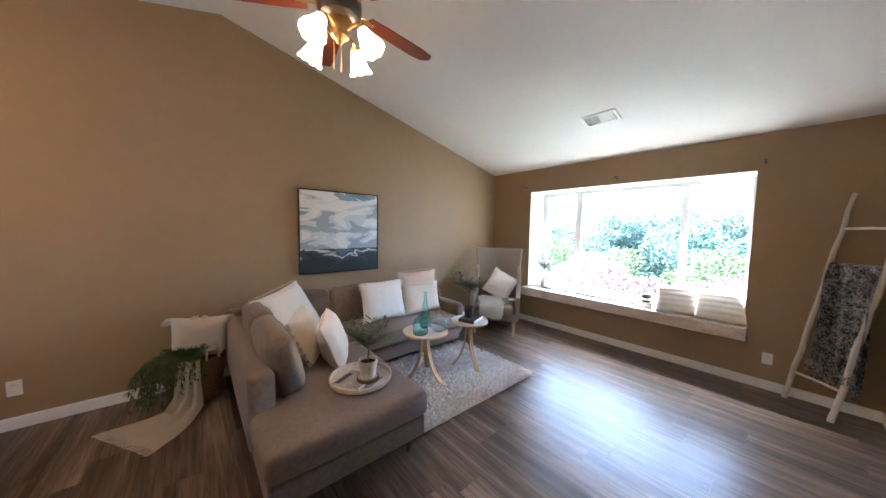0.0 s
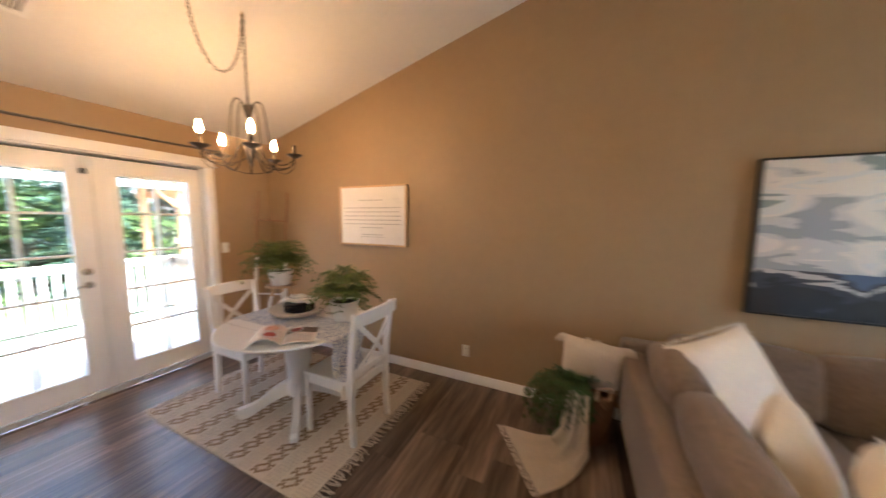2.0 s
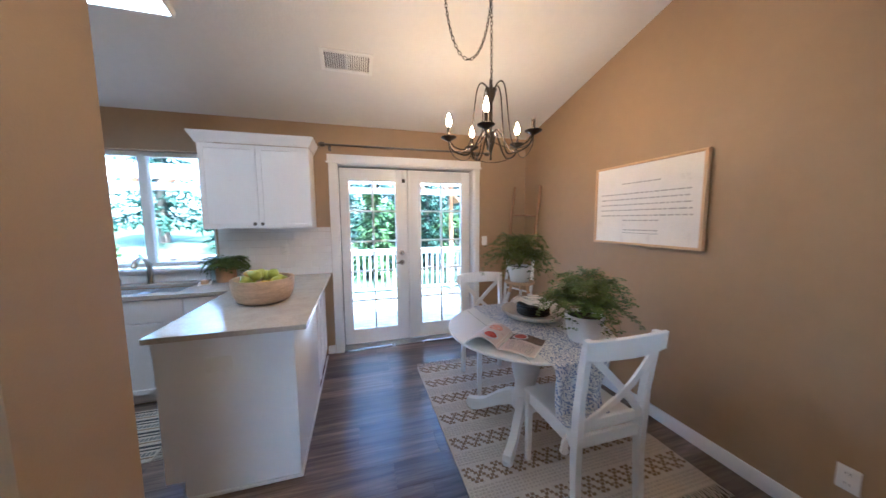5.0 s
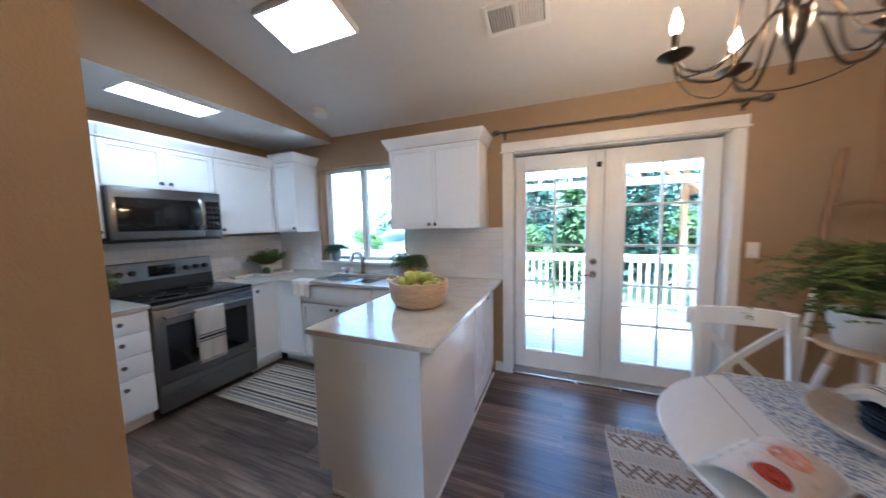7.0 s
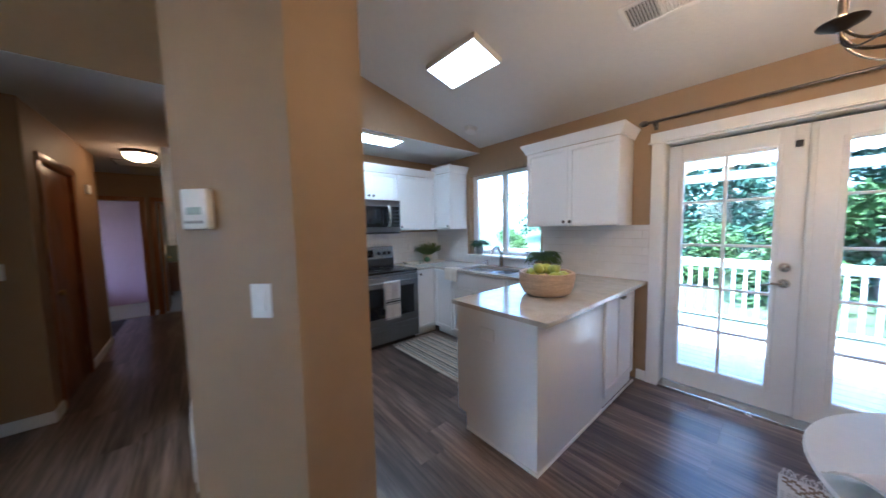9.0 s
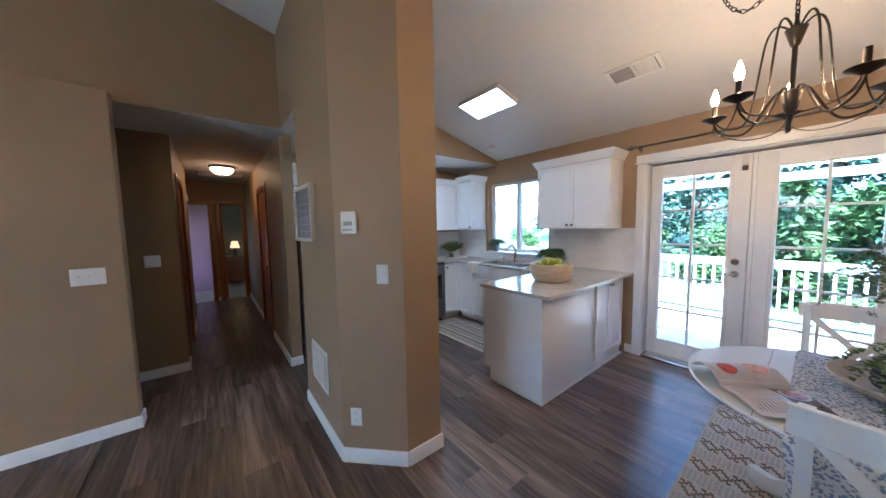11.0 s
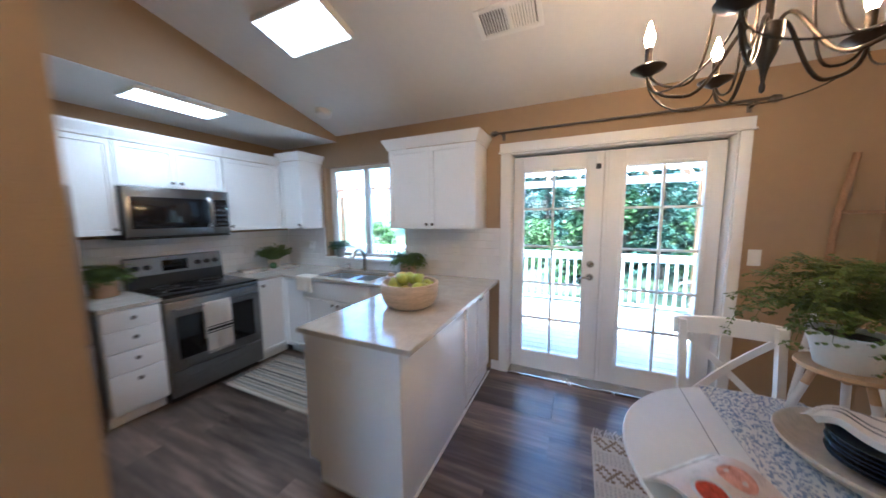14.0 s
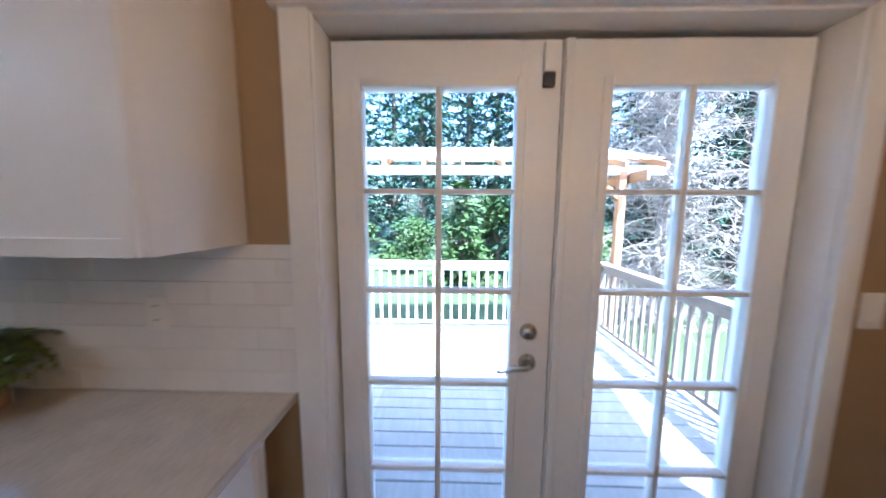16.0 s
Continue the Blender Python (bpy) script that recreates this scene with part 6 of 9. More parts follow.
RED_P = mat("red_food_print", (0.42, 0.045, 0.025), 0.3, var=0.7, scale=70, dark=(0.10, 0.015, 0.010))
PINK_P = mat("orange_food_print", (0.62, 0.33, 0.24), 0.3, var=0.5, scale=45, dark=(0.36, 0.10, 0.06))
DARK_P = mat("dark_food_print", (0.13, 0.075, 0.05), 0.3, var=0.7, scale=50, dark=(0.02, 0.014, 0.012))
PALE_P = mat("pale_pink_print", (0.66, 0.55, 0.50), 0.3, var=0.12, scale=30)
BLUE_P = mat("pale_plate_print", (0.60, 0.62, 0.64), 0.3, var=0.15, scale=40)
for sg in (-1, 1):
    bm = bmesh.new()
    rows = []
    for i in range(17):
        u = i / 16
        x, z = sg * u * 0.205, page_z(u, sg)
        rows.append([bm.verts.new((x, y, z)) for y in (-0.135, 0.135)] + [bm.verts.new((x, y, max(0.0, z - 0.006))) for y in (0.135, -0.135)])
    for a, b in zip(rows, rows[1:]):
        for i in range(4):
            bm.faces.new((a[i], a[(i + 1) % 4], b[(i + 1) % 4], b[i]))
    bm.faces.new(rows[0][::-1])
    bm.faces.new(rows[-1])
    page = part("page", bm, PAPER, s)
    if sg > 0:
        part("photo", page_patch(0.02, 0.98, 0.035, 0.133, 1, 0.0009), DARK_P, page, "dark printed food picture")
        part("photo", page_disc(0.30, 0.085, 0.046, 1, 0.0018), BLUE_P, page, "printed plate")
        part("photo", page_disc(0.30, 0.085, 0.036, 1, 0.0026), RED_P, page, "red printed food picture")
        part("text_panel", page_patch(0.04, 0.96, -0.130, 0.028, 1, 0.0009), PALE_P, page, "pale printed text panel")
        for i in range(9):
            part("text_line", page_patch(0.14, 0.50 if i == 0 else 0.86, 0.010 - i * 0.015, 0.0125 - i * 0.015, 1, 0.0016, 5), GREYINK, page)
    else:
        part("photo", page_patch(0.03, 0.86, -0.132, 0.132, -1, 0.0009), PALE_P, page, "pale printed recipe picture")
        part("photo", page_disc(0.36, -0.062, 0.046, -1, 0.0018), BLUE_P, page, "printed plate")
        part("photo", page_disc(0.36, -0.062, 0.036, -1, 0.0026), RED_P, page, "red printed food picture")
        part("photo", page_disc(0.42, 0.055, 0.042, -1, 0.0018), PINK_P, page, "pink printed food picture")
        part("title_strip", page_patch(0.87, 0.99, -0.133, 0.133, -1, 0.0009, 4), mat("brown_print", (0.17, 0.085, 0.045), 0.4, var=0.6, scale=60), page)
        for i in range(4):
            part("title_bar", page_patch(0.885, 0.965, -0.10 + i * 0.055, -0.07 + i * 0.055, -1, 0.0016, 2), PAPER, page)
potted("fern_plant", "leafy green fern in a white ceramic pot", (-1.42, 3.46, 0.7605), 0.088, 0.112, 0.155, CERAMIC, foliage_maidenhair(44, 0.30, 0.31, 11), FERN)
s = thing("riser_stool", "small wooden riser stool with white-dipped legs", "stool", (-2.17, 3.46, 0.7605))
part("seat", lathe([(0, 0.19), (0.118, 0.19), (0.125, 0.197), (0.122, 0.209), (0, 0.209)], 36), BIRCH, s)
for k in range(3):
    a = 2 * math.pi * k / 3 + 0.4
    top, bot = Vector((0.07 * math.cos(a), 0.07 * math.sin(a), 0.1895)), Vector((0.125 * math.cos(a), 0.125 * math.sin(a), 0))
    m = bot.lerp(top, 0.62)
    lg = part("leg", tube([m, top], 0.013, 10), BIRCH, s)
    part("dipped_end", tube([bot, m], 0.0132, 10), WHITEWOOD, lg, "white painted leg end")
potted("fern_plant", "lush green maidenhair fern in a pale zinc pot", (-2.17, 3.46, 0.970), 0.075, 0.105, 0.13, CERAMIC, foliage_maidenhair(46, 0.33, 0.35, 23), FERN)


# ---- branch ladders ----
def ladder(name, label, feet, tops, rungs, mats, r=0.02):
    (a0, b0), (a1, b1) = feet, tops
    s = thing(name, label, "ladder")
    P = {}
    for key, lo, hi in (("a", Vector(a0), Vector(a1)), ("b", Vector(b0), Vector(b1))):
        pts = []
        rd = random.Random(hash(key) % 7 if False else ord(key) + int(lo.x * 10))
        for i in range(13):
            t = i / 12
            p = lo.lerp(hi, t)
            p += Vector((rd.uniform(-1, 1), rd.uniform(-1, 1), 0)) * 0.007 * (0 < i < 12)
            pts.append(p)
        P[key] = pts
        cut = 7 if len(mats) > 1 else 12
        rail = part("rail", tube(pts[:cut + 1] if len(mats) > 1 else pts, [r * (1.05 - 0.02 * i) for i in range(cut + 1)], 10), mats[0], s)
        if len(mats) > 1:
            part("upper_rail", tube(pts[cut:], [r * (1.0 - 0.02 * i) for i in range(13 - cut)], 10), mats[1], rail, "bare brown upper wood")
    for t in rungs:
        i = t * 12
        k = min(11, int(i))
        pa = P["a"][k].lerp(P["a"][k + 1], i - k)
        pb = P["b"][k].lerp(P["b"][k + 1], i - k)
        d = (pb - pa).normalized() * 0.02
        part("rung", tube([pa - d * 0.2, pa.lerp(pb, 0.5) + Vector((0, 0, 0.006)), pb + d * 0.2], 0.011, 8), mats[0] if (len(mats) == 1 or t < 0.5) else mats[1], s)
    return s


ladder("branch_ladder", "rustic branch ladder with white-painted lower half leaning in the corner", ((-3.34, 3.90, 0.001), (-2.97, 4.04, 0.001)), ((-3.365, 4.09, 1.90), (-3.02, 4.215, 1.88)),
       (0.13, 0.33, 0.50, 0.64, 0.81), (WHITEWOOD, BARK))

# framed quote board: unreadable print as bars
s = thing("framed_sign", "white printed quote board in a thin wood frame", "sign", (-1.735, N - 0.004, 1.60))
FR = 0.437
bm = box(-FR, FR, -0.035, 0, -0.318, -0.300, 0.002)
box(-FR, FR, -0.035, 0, 0.300, 0.318, 0.002, bm=bm)
box(-FR, -FR + 0.018, -0.035, 0, -0.300, 0.300, 0.002, bm=bm)
box(FR - 0.018, FR, -0.035, 0, -0.300, 0.300, 0.002, bm=bm)
part("frame", bm, BIRCH, s)
part("board", box(-FR + 0.017, FR - 0.017, -0.024, -0.002, -0.301, 0.301), CERAMIC, s)
rd = random.Random(9)
lines = [(0.165, 0.17)] + [(0.085 - 0.043 * i, 0.37) for i in range(5)] + [(-0.125, 0.15), (-0.20, 0.14)]
for z, half in lines:
    x = -half
    bm = bmesh.new()
    while x < half - 0.02:
        w = min(rd.uniform(0.02, 0.055), half - x)
        box(x, x + w, -0.0255, -0.0243, z - 0.0045, z + 0.0045, bm=bm)
        x += w + 0.010
    tagged(part("printed_line", bm, PALEINK, s, smooth=False), kind="stuff")
part("underline", box(-0.15, 0.15, -0.0255, -0.0243, -0.225, -0.222), GREYINK, s)

# ---- chandelier ----
CX, CY, CZ = -1.804, 3.010, 1.873
ch = thing("chandelier", "dark bronze candle chandelier with five arms, one bulb missing", "chandelier", (CX, CY, CZ))
part("stem", lathe([(0, 0.17), (0.009, 0.175), (0.009, 0.37), (0.015, 0.374), (0.034, 0.44), (0.036, 0.446), (0.012, 0.452), (0.007, 0.48), (0.007, 0.50), (0, 0.505)], 20), BRONZE, ch)
part("finial", lathe([(0, 0.0), (0.006, 0.006), (0.007, 0.02), (0.004, 0.03), (0.007, 0.05), (0.012, 0.075), (0.022, 0.10), (0.032, 0.145), (0.033, 0.178), (0.024, 0.185), (0, 0.186)], 20), BRONZE, ch, "dark bronze bell-shaped hub with a drop")
UP = Vector((0, 0, 1))
RC = 0.275
for k in range(5):
    a = radians(72 * k - 31)
    d = Vector((math.cos(a), math.sin(a), 0))
    bm = tube(bezier(d * 0.015 + UP * 0.165, d * 0.06 + UP * 0.275, d * 0.095 + UP * 0.02, d * 0.175 + UP * 0.035, 14), 0.0055, 8)
    tube(bezier(d * 0.175 + UP * 0.035, d * 0.235 + UP * 0.045, d * 0.27 + UP * 0.07, d * RC + UP * 0.128, 8), 0.0055, 8, bm)
    arm = part("arm", bm, BRONZE, ch)
    bm = tube(bezier(d * 0.015 + UP * 0.44, d * 0.05 + UP * 0.50, d * 0.085 + UP * 0.51, d * 0.10 + UP * 0.40, 10), 0.0042, 8)
    tube(bezier(d * 0.10 + UP * 0.40, d * 0.125 + UP * 0.20, d * 0.125 + UP * 0.07, d * 0.18 + UP * 0.07, 10), 0.0042, 8, bm)
    tube(bezier(d * 0.18 + UP * 0.07, d * 0.225 + UP * 0.07, d * 0.25 + UP * 0.09, d * (RC - 0.005) + UP * 0.126, 6), 0.0042, 8, bm)
    part("brace", bm, BRONZE, ch)
    a2 = radians(72 * (k + 1) - 31)
    d2 = Vector((math.cos(a2), math.sin(a2), 0))
    dm = (d + d2).normalized()
    part("swag", tube(bezier(d * RC + UP * 0.120, d * (RC - 0.01) + UP * 0.0 + dm * 0.02, d2 * (RC - 0.01) + UP * 0.0 + dm * 0.02, d2 * RC + UP * 0.120, 18), 0.0028, 6), BRONZE, ch)
    part("drip_pan", lathe([(0, 0.122), (0.010, 0.120), (0.022, 0.128), (0.048, 0.142), (0.052, 0.147), (0.050, 0.149), (0.022, 0.139), (0, 0.139)], 24, at=tuple(d * RC)), BRONZE, arm)
    part("candle_sleeve", lathe([(0, 0.1395), (0.011, 0.1395), (0.011, 0.215), (0, 0.215)], 14, at=tuple(d * RC)), BRONZE, arm)
    if k != 1:
        part("bulb", lathe([(0, 0.2155), (0.009, 0.2155), (0.015, 0.236), (0.016, 0.247), (0.009, 0.272), (0.003, 0.295), (0, 0.297)], 14, at=tuple(d * RC)), BULB, arm, "lit flame-shaped bulb")


def chain(points, parent, size=0.030):
    """Oval links along a polyline."""
    pts = [Vector(p) for p in points]
    acc, step, k = 0.0, size * 0.78, 0
    pos = 0.0
    total = sum((b - a).length for a, b in zip(pts, pts[1:]))
    while pos < total:
        t = pos
        for a, b in zip(pts, pts[1:]):
            ln = (b - a).length
            if t <= ln:
                break
            t -= ln
        c, d = a.lerp(b, min(1, t / ln)), (b - a).normalized()
        u = d.orthogonal().normalized()
        u = (Matrix.Rotation(radians(90 * (k % 2)), 3, d) @ u)
        ring = [c + d * (size / 2) * math.cos(q) + u * (size * 0.27) * math.sin(q) for q in (2 * math.pi * i / 10 for i in range(11))]
        part("link", tube(ring, 0.0024, 5, caps=False), BRONZE, parent)
        pos += step
        k += 1


HOOK = Vector((0.01, -0.01, zc(CX) - CZ - 0.02))
cn = part("canopy", moved(lathe([(0, 0), (0.062, 0), (0.062, 0.012), (0.04, 0.035), (0.012, 0.042), (0, 0.042)], 24), Matrix.Translation((-0.03, -0.30, zc(CX - 0.03) - CZ + 0.008)) @ pose(0, 0, 0, 180, 0, 0)), BRONZE, ch, "dark bronze ceiling canopy")
part("hook", tube([HOOK + Vector((0, 0, 0.03)), HOOK, HOOK + Vector((0.008, 0, -0.015))], 0.004, 8), BRASS, ch, "small brass ceiling hook")
c1 = part("chain", tube([(0, 0, 0.50), (0, 0, 0.51)], 0.003, 6), BRONZE, ch)
chain([(0, 0, 0.51), HOOK], c1)
chain(bezier(HOOK, HOOK + Vector((0, -0.04, -0.55)), Vector((-0.03, -0.26, 0.51)), Vector((-0.03, -0.30, zc(CX - 0.03) - CZ - 0.045)), 20), c1)


# ---- living room ----
def soft_box(x0, x1, y0, y1, z0, z1, r=0.045, puff=0.012, seed=0, seg=4):
    """An upholstered block: rounded edges and slightly crowned faces."""
    bm = box(x0, x1, y0, y1, z0, z1)
    c, h = Vector(((x0 + x1) / 2, (y0 + y1) / 2, (z0 + z1) / 2)), Vector(((x1 - x0) / 2, (y1 - y0) / 2, (z1 - z0) / 2))
    r = min(r, min(h) / 1.1)
    bmesh.ops.subdivide_edges(bm, edges=bm.edges[:], cuts=9, use_grid_fill=True)
    for v in bm.verts:
        d = v.co - c
        for ax in range(3):
            t = abs(d[ax]) / h[ax]
            for (ta, va), (tb, vb) in zip(((0, 0), (0.4, h[ax] - 1.05 * r), (0.6, h[ax] - 0.62 * r), (0.8, h[ax] - 0.25 * r)), ((0.4, h[ax] - 1.05 * r), (0.6, h[ax] - 0.62 * r), (0.8, h[ax] - 0.25 * r), (1.0001, h[ax]))):
                if ta <= t <= tb + 1e-6:
                    d[ax] = math.copysign(va + (vb - va) * (t - ta) / (tb - ta), d[ax])
                    break
        inner = Vector([max(-hh + r, min(hh - r, dd)) for dd, hh in zip(d, h)])
        off = d - inner
        if off.length > 1e-6:
            d = inner + off.normalized() * r
        u = [dd / hh for dd, hh in zip(d, h)]
        for ax in range(3):
            if abs(u[ax]) > 0.98:
                o = [a for a in range(3) if a != ax]
                d[ax] += math.copysign(puff * (1 - u[o[0]] ** 2) * (1 - u[o[1]] ** 2), d[ax])
        v.co = c + d + Vector((0, 0, 0.004 * noise.noise(v.co * 4 + Vector((seed, 0, 0)))))
    return bm


s = thing("sectional_sofa", "taupe fabric sectional sofa with a chaise and walnut legs", "sofa", (0, 0, 0))
part("frame", soft_box(0.625, 2.98, 3.31, 4.16, 0.13, 0.275, 0.02, 0.0), SOFA, s)
part("chaise_frame", soft_box(0.625, 1.565, 2.155, 3.305, 0.13, 0.275, 0.02, 0.0), SOFA, s)
part("chaise_cushion", soft_box(0.615, 1.585, 2.13, 3.29, 0.277, 0.450, 0.05, 0.012, 1), SOFA, s)
part("seat_cushion", soft_box(0.75, 1.585, 3.295, 3.98, 0.277, 0.447, 0.045, 0.012, 2), SOFA, s)
part("seat_cushion", soft_box(1.592, 2.93, 3.295, 3.98, 0.277, 0.450, 0.045, 0.012, 3), SOFA, s)
part("side_back", soft_box(0.60, 0.745, 2.56, 4.16, 0.20, 0.665, 0.035, 0.006, 4), SOFA, s)
part("rear_back", soft_box(0.60, 3.00, 4.03, 4.175, 0.20, 0.72, 0.035, 0.006, 5), SOFA, s)
part("arm", soft_box(2.935, 3.04, 3.31, 4.17, 0.20, 0.585, 0.035, 0.006, 6), SOFA, s)
for x0, x1, k in ((0.86, 1.53, 1), (1.54, 2.22, 2), (2.23, 2.92, 3)):
    bm = soft_box(x0, x1, -0.085, 0.085, 0, 0.385, 0.05, 0.03, k + 8)
    part("back_cushion", moved(bm, pose(0, 3.93, 0.452, -11, 0, 0)), SOFA, s)
for y0, y1, k in ((2.63, 3.28, 1), (3.30, 3.86, 2)):
    bm = soft_box(-0.085, 0.085, y0, y1, 0, 0.385, 0.05, 0.035, k + 14)
    part("back_cushion", moved(bm, pose(0.865, 0, 0.452, 0, -13, 0)), SOFA, s)
for x, y in ((1.48, 2.24), (0.70, 2.24), (2.92, 3.39), (0.70, 4.08), (2.92, 4.08), (1.5, 3.39)):
    part("leg", lathe([(0, 0), (0.012, 0), (0.024, 0.131), (0, 0.131)], 16, at=(x, y, 0)), WALNUT, s, "tapered walnut leg")


def fringe_edge(parent, w, h, material, ln=0.02, n=30, sides="tb", seed=0):
    rd = random.Random(seed)
    bm = bmesh.new()
    for i in range(n):
        u = -0.5 + (i + 0.5) / n
        for sd in sides:
            if sd in "tb":
                z = h if sd == "t" else 0
                dz = ln if sd == "t" else -ln
                tube([(u * w * 0.97, 0, z - 0.004 * (1 if sd == "t" else -1)), (u * w + rd.uniform(-.01, .01), rd.uniform(-.01, .01), z + dz * rd.uniform(0.6, 1.1))], 0.0025, 4, bm)
            else:
                x = (w / 2) * (1 if sd == "r" else -1)
                tube([(x * 0.98, 0, (u + 0.5) * h), (x + math.copysign(ln * rd.uniform(0.6, 1.1), x), rd.uniform(-.01, .01), (u + 0.5) * h + rd.uniform(-.01, .01))], 0.0025, 4, bm)
    return part("fringe", bm, material, parent)


def throw_pillow(label, at, rz, lean, w, h, t, material, seed, roll=0, group="sofa cushions"):
    s = thing("throw_pillow", label, "cushion", group=group)
    s.matrix_basis = pose(*at, 0, 0, rz) @ pose(0, 0, 0, -lean, roll, 0)
    part("cover", pillow_bm(w, h, t, 14, 0.06, 0.008, seed), material, s)
    return s


# pillows; each faces -y in its own frame
p = throw_pillow("ivory square cushion with a frayed edge in the sofa corner", (1.20, 3.66, 0.452), 38, 30, 0.60, 0.54, 0.17, IVORY, 1, -9)
fringe_edge(p, 0.60, 0.54, IVORY, 0.018, 36, "tblr", 1)
p = throw_pillow("cream cotton cushion with tassels standing on the chaise", (1.17, 3.16, 0.452), 62, 24, 0.42, 0.42, 0.16, CREAM, 2, -6)
bm = bmesh.new()
for i in range(6):
    for k in range(9):
        a = k * 0.7
        z = 0.06 + i * 0.058
        tube([(-0.205, 0, z), (-0.222 + 0.008 * math.cos(a), 0.008 * math.sin(a), z - 0.006), (-0.232 + 0.012 * math.cos(a), 0.012 * math.sin(a), z - 0.032)], 0.003, 4, bm)
tagged(part("tassel", bm, CREAM, p, "row of cream cotton tassels"), kind="stuff")
throw_pillow("ivory piped cushion on the chaise", (1.30, 2.95, 0.452), 66, 20, 0.40, 0.40, 0.17, IVORY, 3, -8)
p = throw_pillow("tan linen cushion with a ruffled edge", (2.72, 3.84, 0.54), 0, 10, 0.62, 0.42, 0.14, SANDC, 4)
fringe_edge(p, 0.62, 0.42, SANDC, 0.02, 40, "tblr", 2)
p = throw_pillow("cream cushion with cotton tassels down one side", (2.62, 3.62, 0.452), -4, 16, 0.56, 0.40, 0.15, CREAM, 5)
bm = bmesh.new()
for i in range(5):
    for k in range(9):
        a = k * 0.7
        z = 0.05 + i * 0.058
        tube([(0.275, 0, z), (0.295 + 0.008 * math.cos(a), 0.008 * math.sin(a), z - 0.008), (0.308 + 0.012 * math.cos(a), 0.012 * math.sin(a), z - 0.035)], 0.003, 4, bm)
tagged(part("tassel", bm, SANDC, p, "row of tan cotton tassels"), kind="stuff")


def fur_on(bm_src, count, length, seed, width=0.004, droop=0.35):
    """Blades of pile standing on the faces of a mesh."""
    rd = random.Random(seed)
    faces = list(bm_src.faces)
    areas = np.array([f.calc_area() for f in faces])
    pick = np.random.RandomState(seed).choice(len(faces), count, p=areas / areas.sum())
    vs, fs = [], []
    for i in pick:
        f = faces[i]
        q = [v.co for v in f.verts]
        a, b = rd.random(), rd.random()
        p = q[0].lerp(q[1], a).lerp(q[3].lerp(q[2], a) if len(q) > 3 else q[2], b)
        nrm = f.normal
        way = (nrm + Vector((rd.uniform(-1, 1), rd.uniform(-1, 1), rd.uniform(-1, 1))) * 0.55).normalized()
        L = length * rd.uniform(0.6, 1.2)
        side = way.cross(Vector((rd.uniform(-1, 1), rd.uniform(-1, 1), rd.uniform(-1, 1)))).normalized() * width * rd.uniform(0.5, 1)
        m = p + way * L * 0.6
        tip = p + way * L + Vector((0, 0, -droop * L))
        k = len(vs)
        vs += [p - side, p + side, m + side * 0.7, m - side * 0.7, tip]
        fs += [(k, k + 1, k + 2, k + 3), (k + 3, k + 2, k + 4)]
    return vs, fs


def pile(parent, bm_src, count, length, material, seed, width=0.004, droop=0.35):
    bm_src.normal_update()
    vs, fs = fur_on(bm_src, count, length, seed, width, droop)
    me = bpy.data.meshes.new("fleece")
    me.from_pydata([tuple(v) for v in vs], [], fs)
    me.materials.append(material)
    ob = tagged(new("fleece", me), kind="stuff")
    ob.parent = parent
    return ob


s = thing("throw_pillow", "fluffy white long-haired fur cushion", "cushion", group="sofa cushions")
s.matrix_basis = pose(2.08, 3.62, 0.465) @ pose(0, 0, 0, -17, 0, 0)
src = pillow_bm(0.56, 0.46, 0.17, 14, 0.05, 0.01, 7)
bmesh.ops.recalc_face_normals(src, faces=src.faces)
pile(s, src, 9500, 0.08, FUR, 3, 0.010)
part("cover", src, FUR, s)

# chaise tray
s = thing("round_tray", "round whitewashed wooden tray on the chaise", "tray", (1.27, 2.53, 0.464))
part("tray", lathe([(0, 0), (0.20, 0), (0.212, 0.008), (0.215, 0.035), (0.208, 0.038), (0.202, 0.034), (0.198, 0.012), (0, 0.010)], 56), WHITEWASH, s)
s = thing("magazine", "closed fashion magazine on the round tray", "magazine", (1.23, 2.49, 0.475), 28)
part("pages", box(-0.105, 0.105, -0.135, 0.135, 0, 0.008, 0.001), PAPER, s)
cv = part("cover", box(-0.106, 0.106, -0.136, 0.136, 0.0082, 0.0095), mat("magazine_cover", (0.42, 0.38, 0.35), 0.25, var=0.5, scale=18), s, "greyish printed cover")
part("title_bar", box(-0.09, 0.06, 0.09, 0.125, 0.0097, 0.0104), INK, cv)
part("caption_bar", box(-0.09, 0.03, -0.115, -0.095, 0.0097, 0.0104), GREYINK, cv)
part("caption_bar", box(-0.09, 0.08, -0.085, -0.07, 0.0097, 0.0104), PAPER, cv)
s = thing("wood_slice", "round bark-edged wood slice", "coaster", (1.29, 2.46, 0.486))
part("slab", lathe([(0, 0), (0.066, 0), (0.07, 0.012), (0.068, 0.026), (0, 0.026)], 24), TEAK, s)
part("bark_rim", lathe([(0.0705, 0.0), (0.076, 0.004), (0.077, 0.020), (0.0705, 0.026)], 24, closed=True), TRUNK, s)
lv, st = olive_branch(0.28, 5, 0.15, 0.064)
potted("potted_olive", "small olive plant in a speckled grey pot on the tray", (1.29, 2.46, 0.513), 0.050, 0.066, 0.115, STONEW, lv, OLIVE, stems=st)

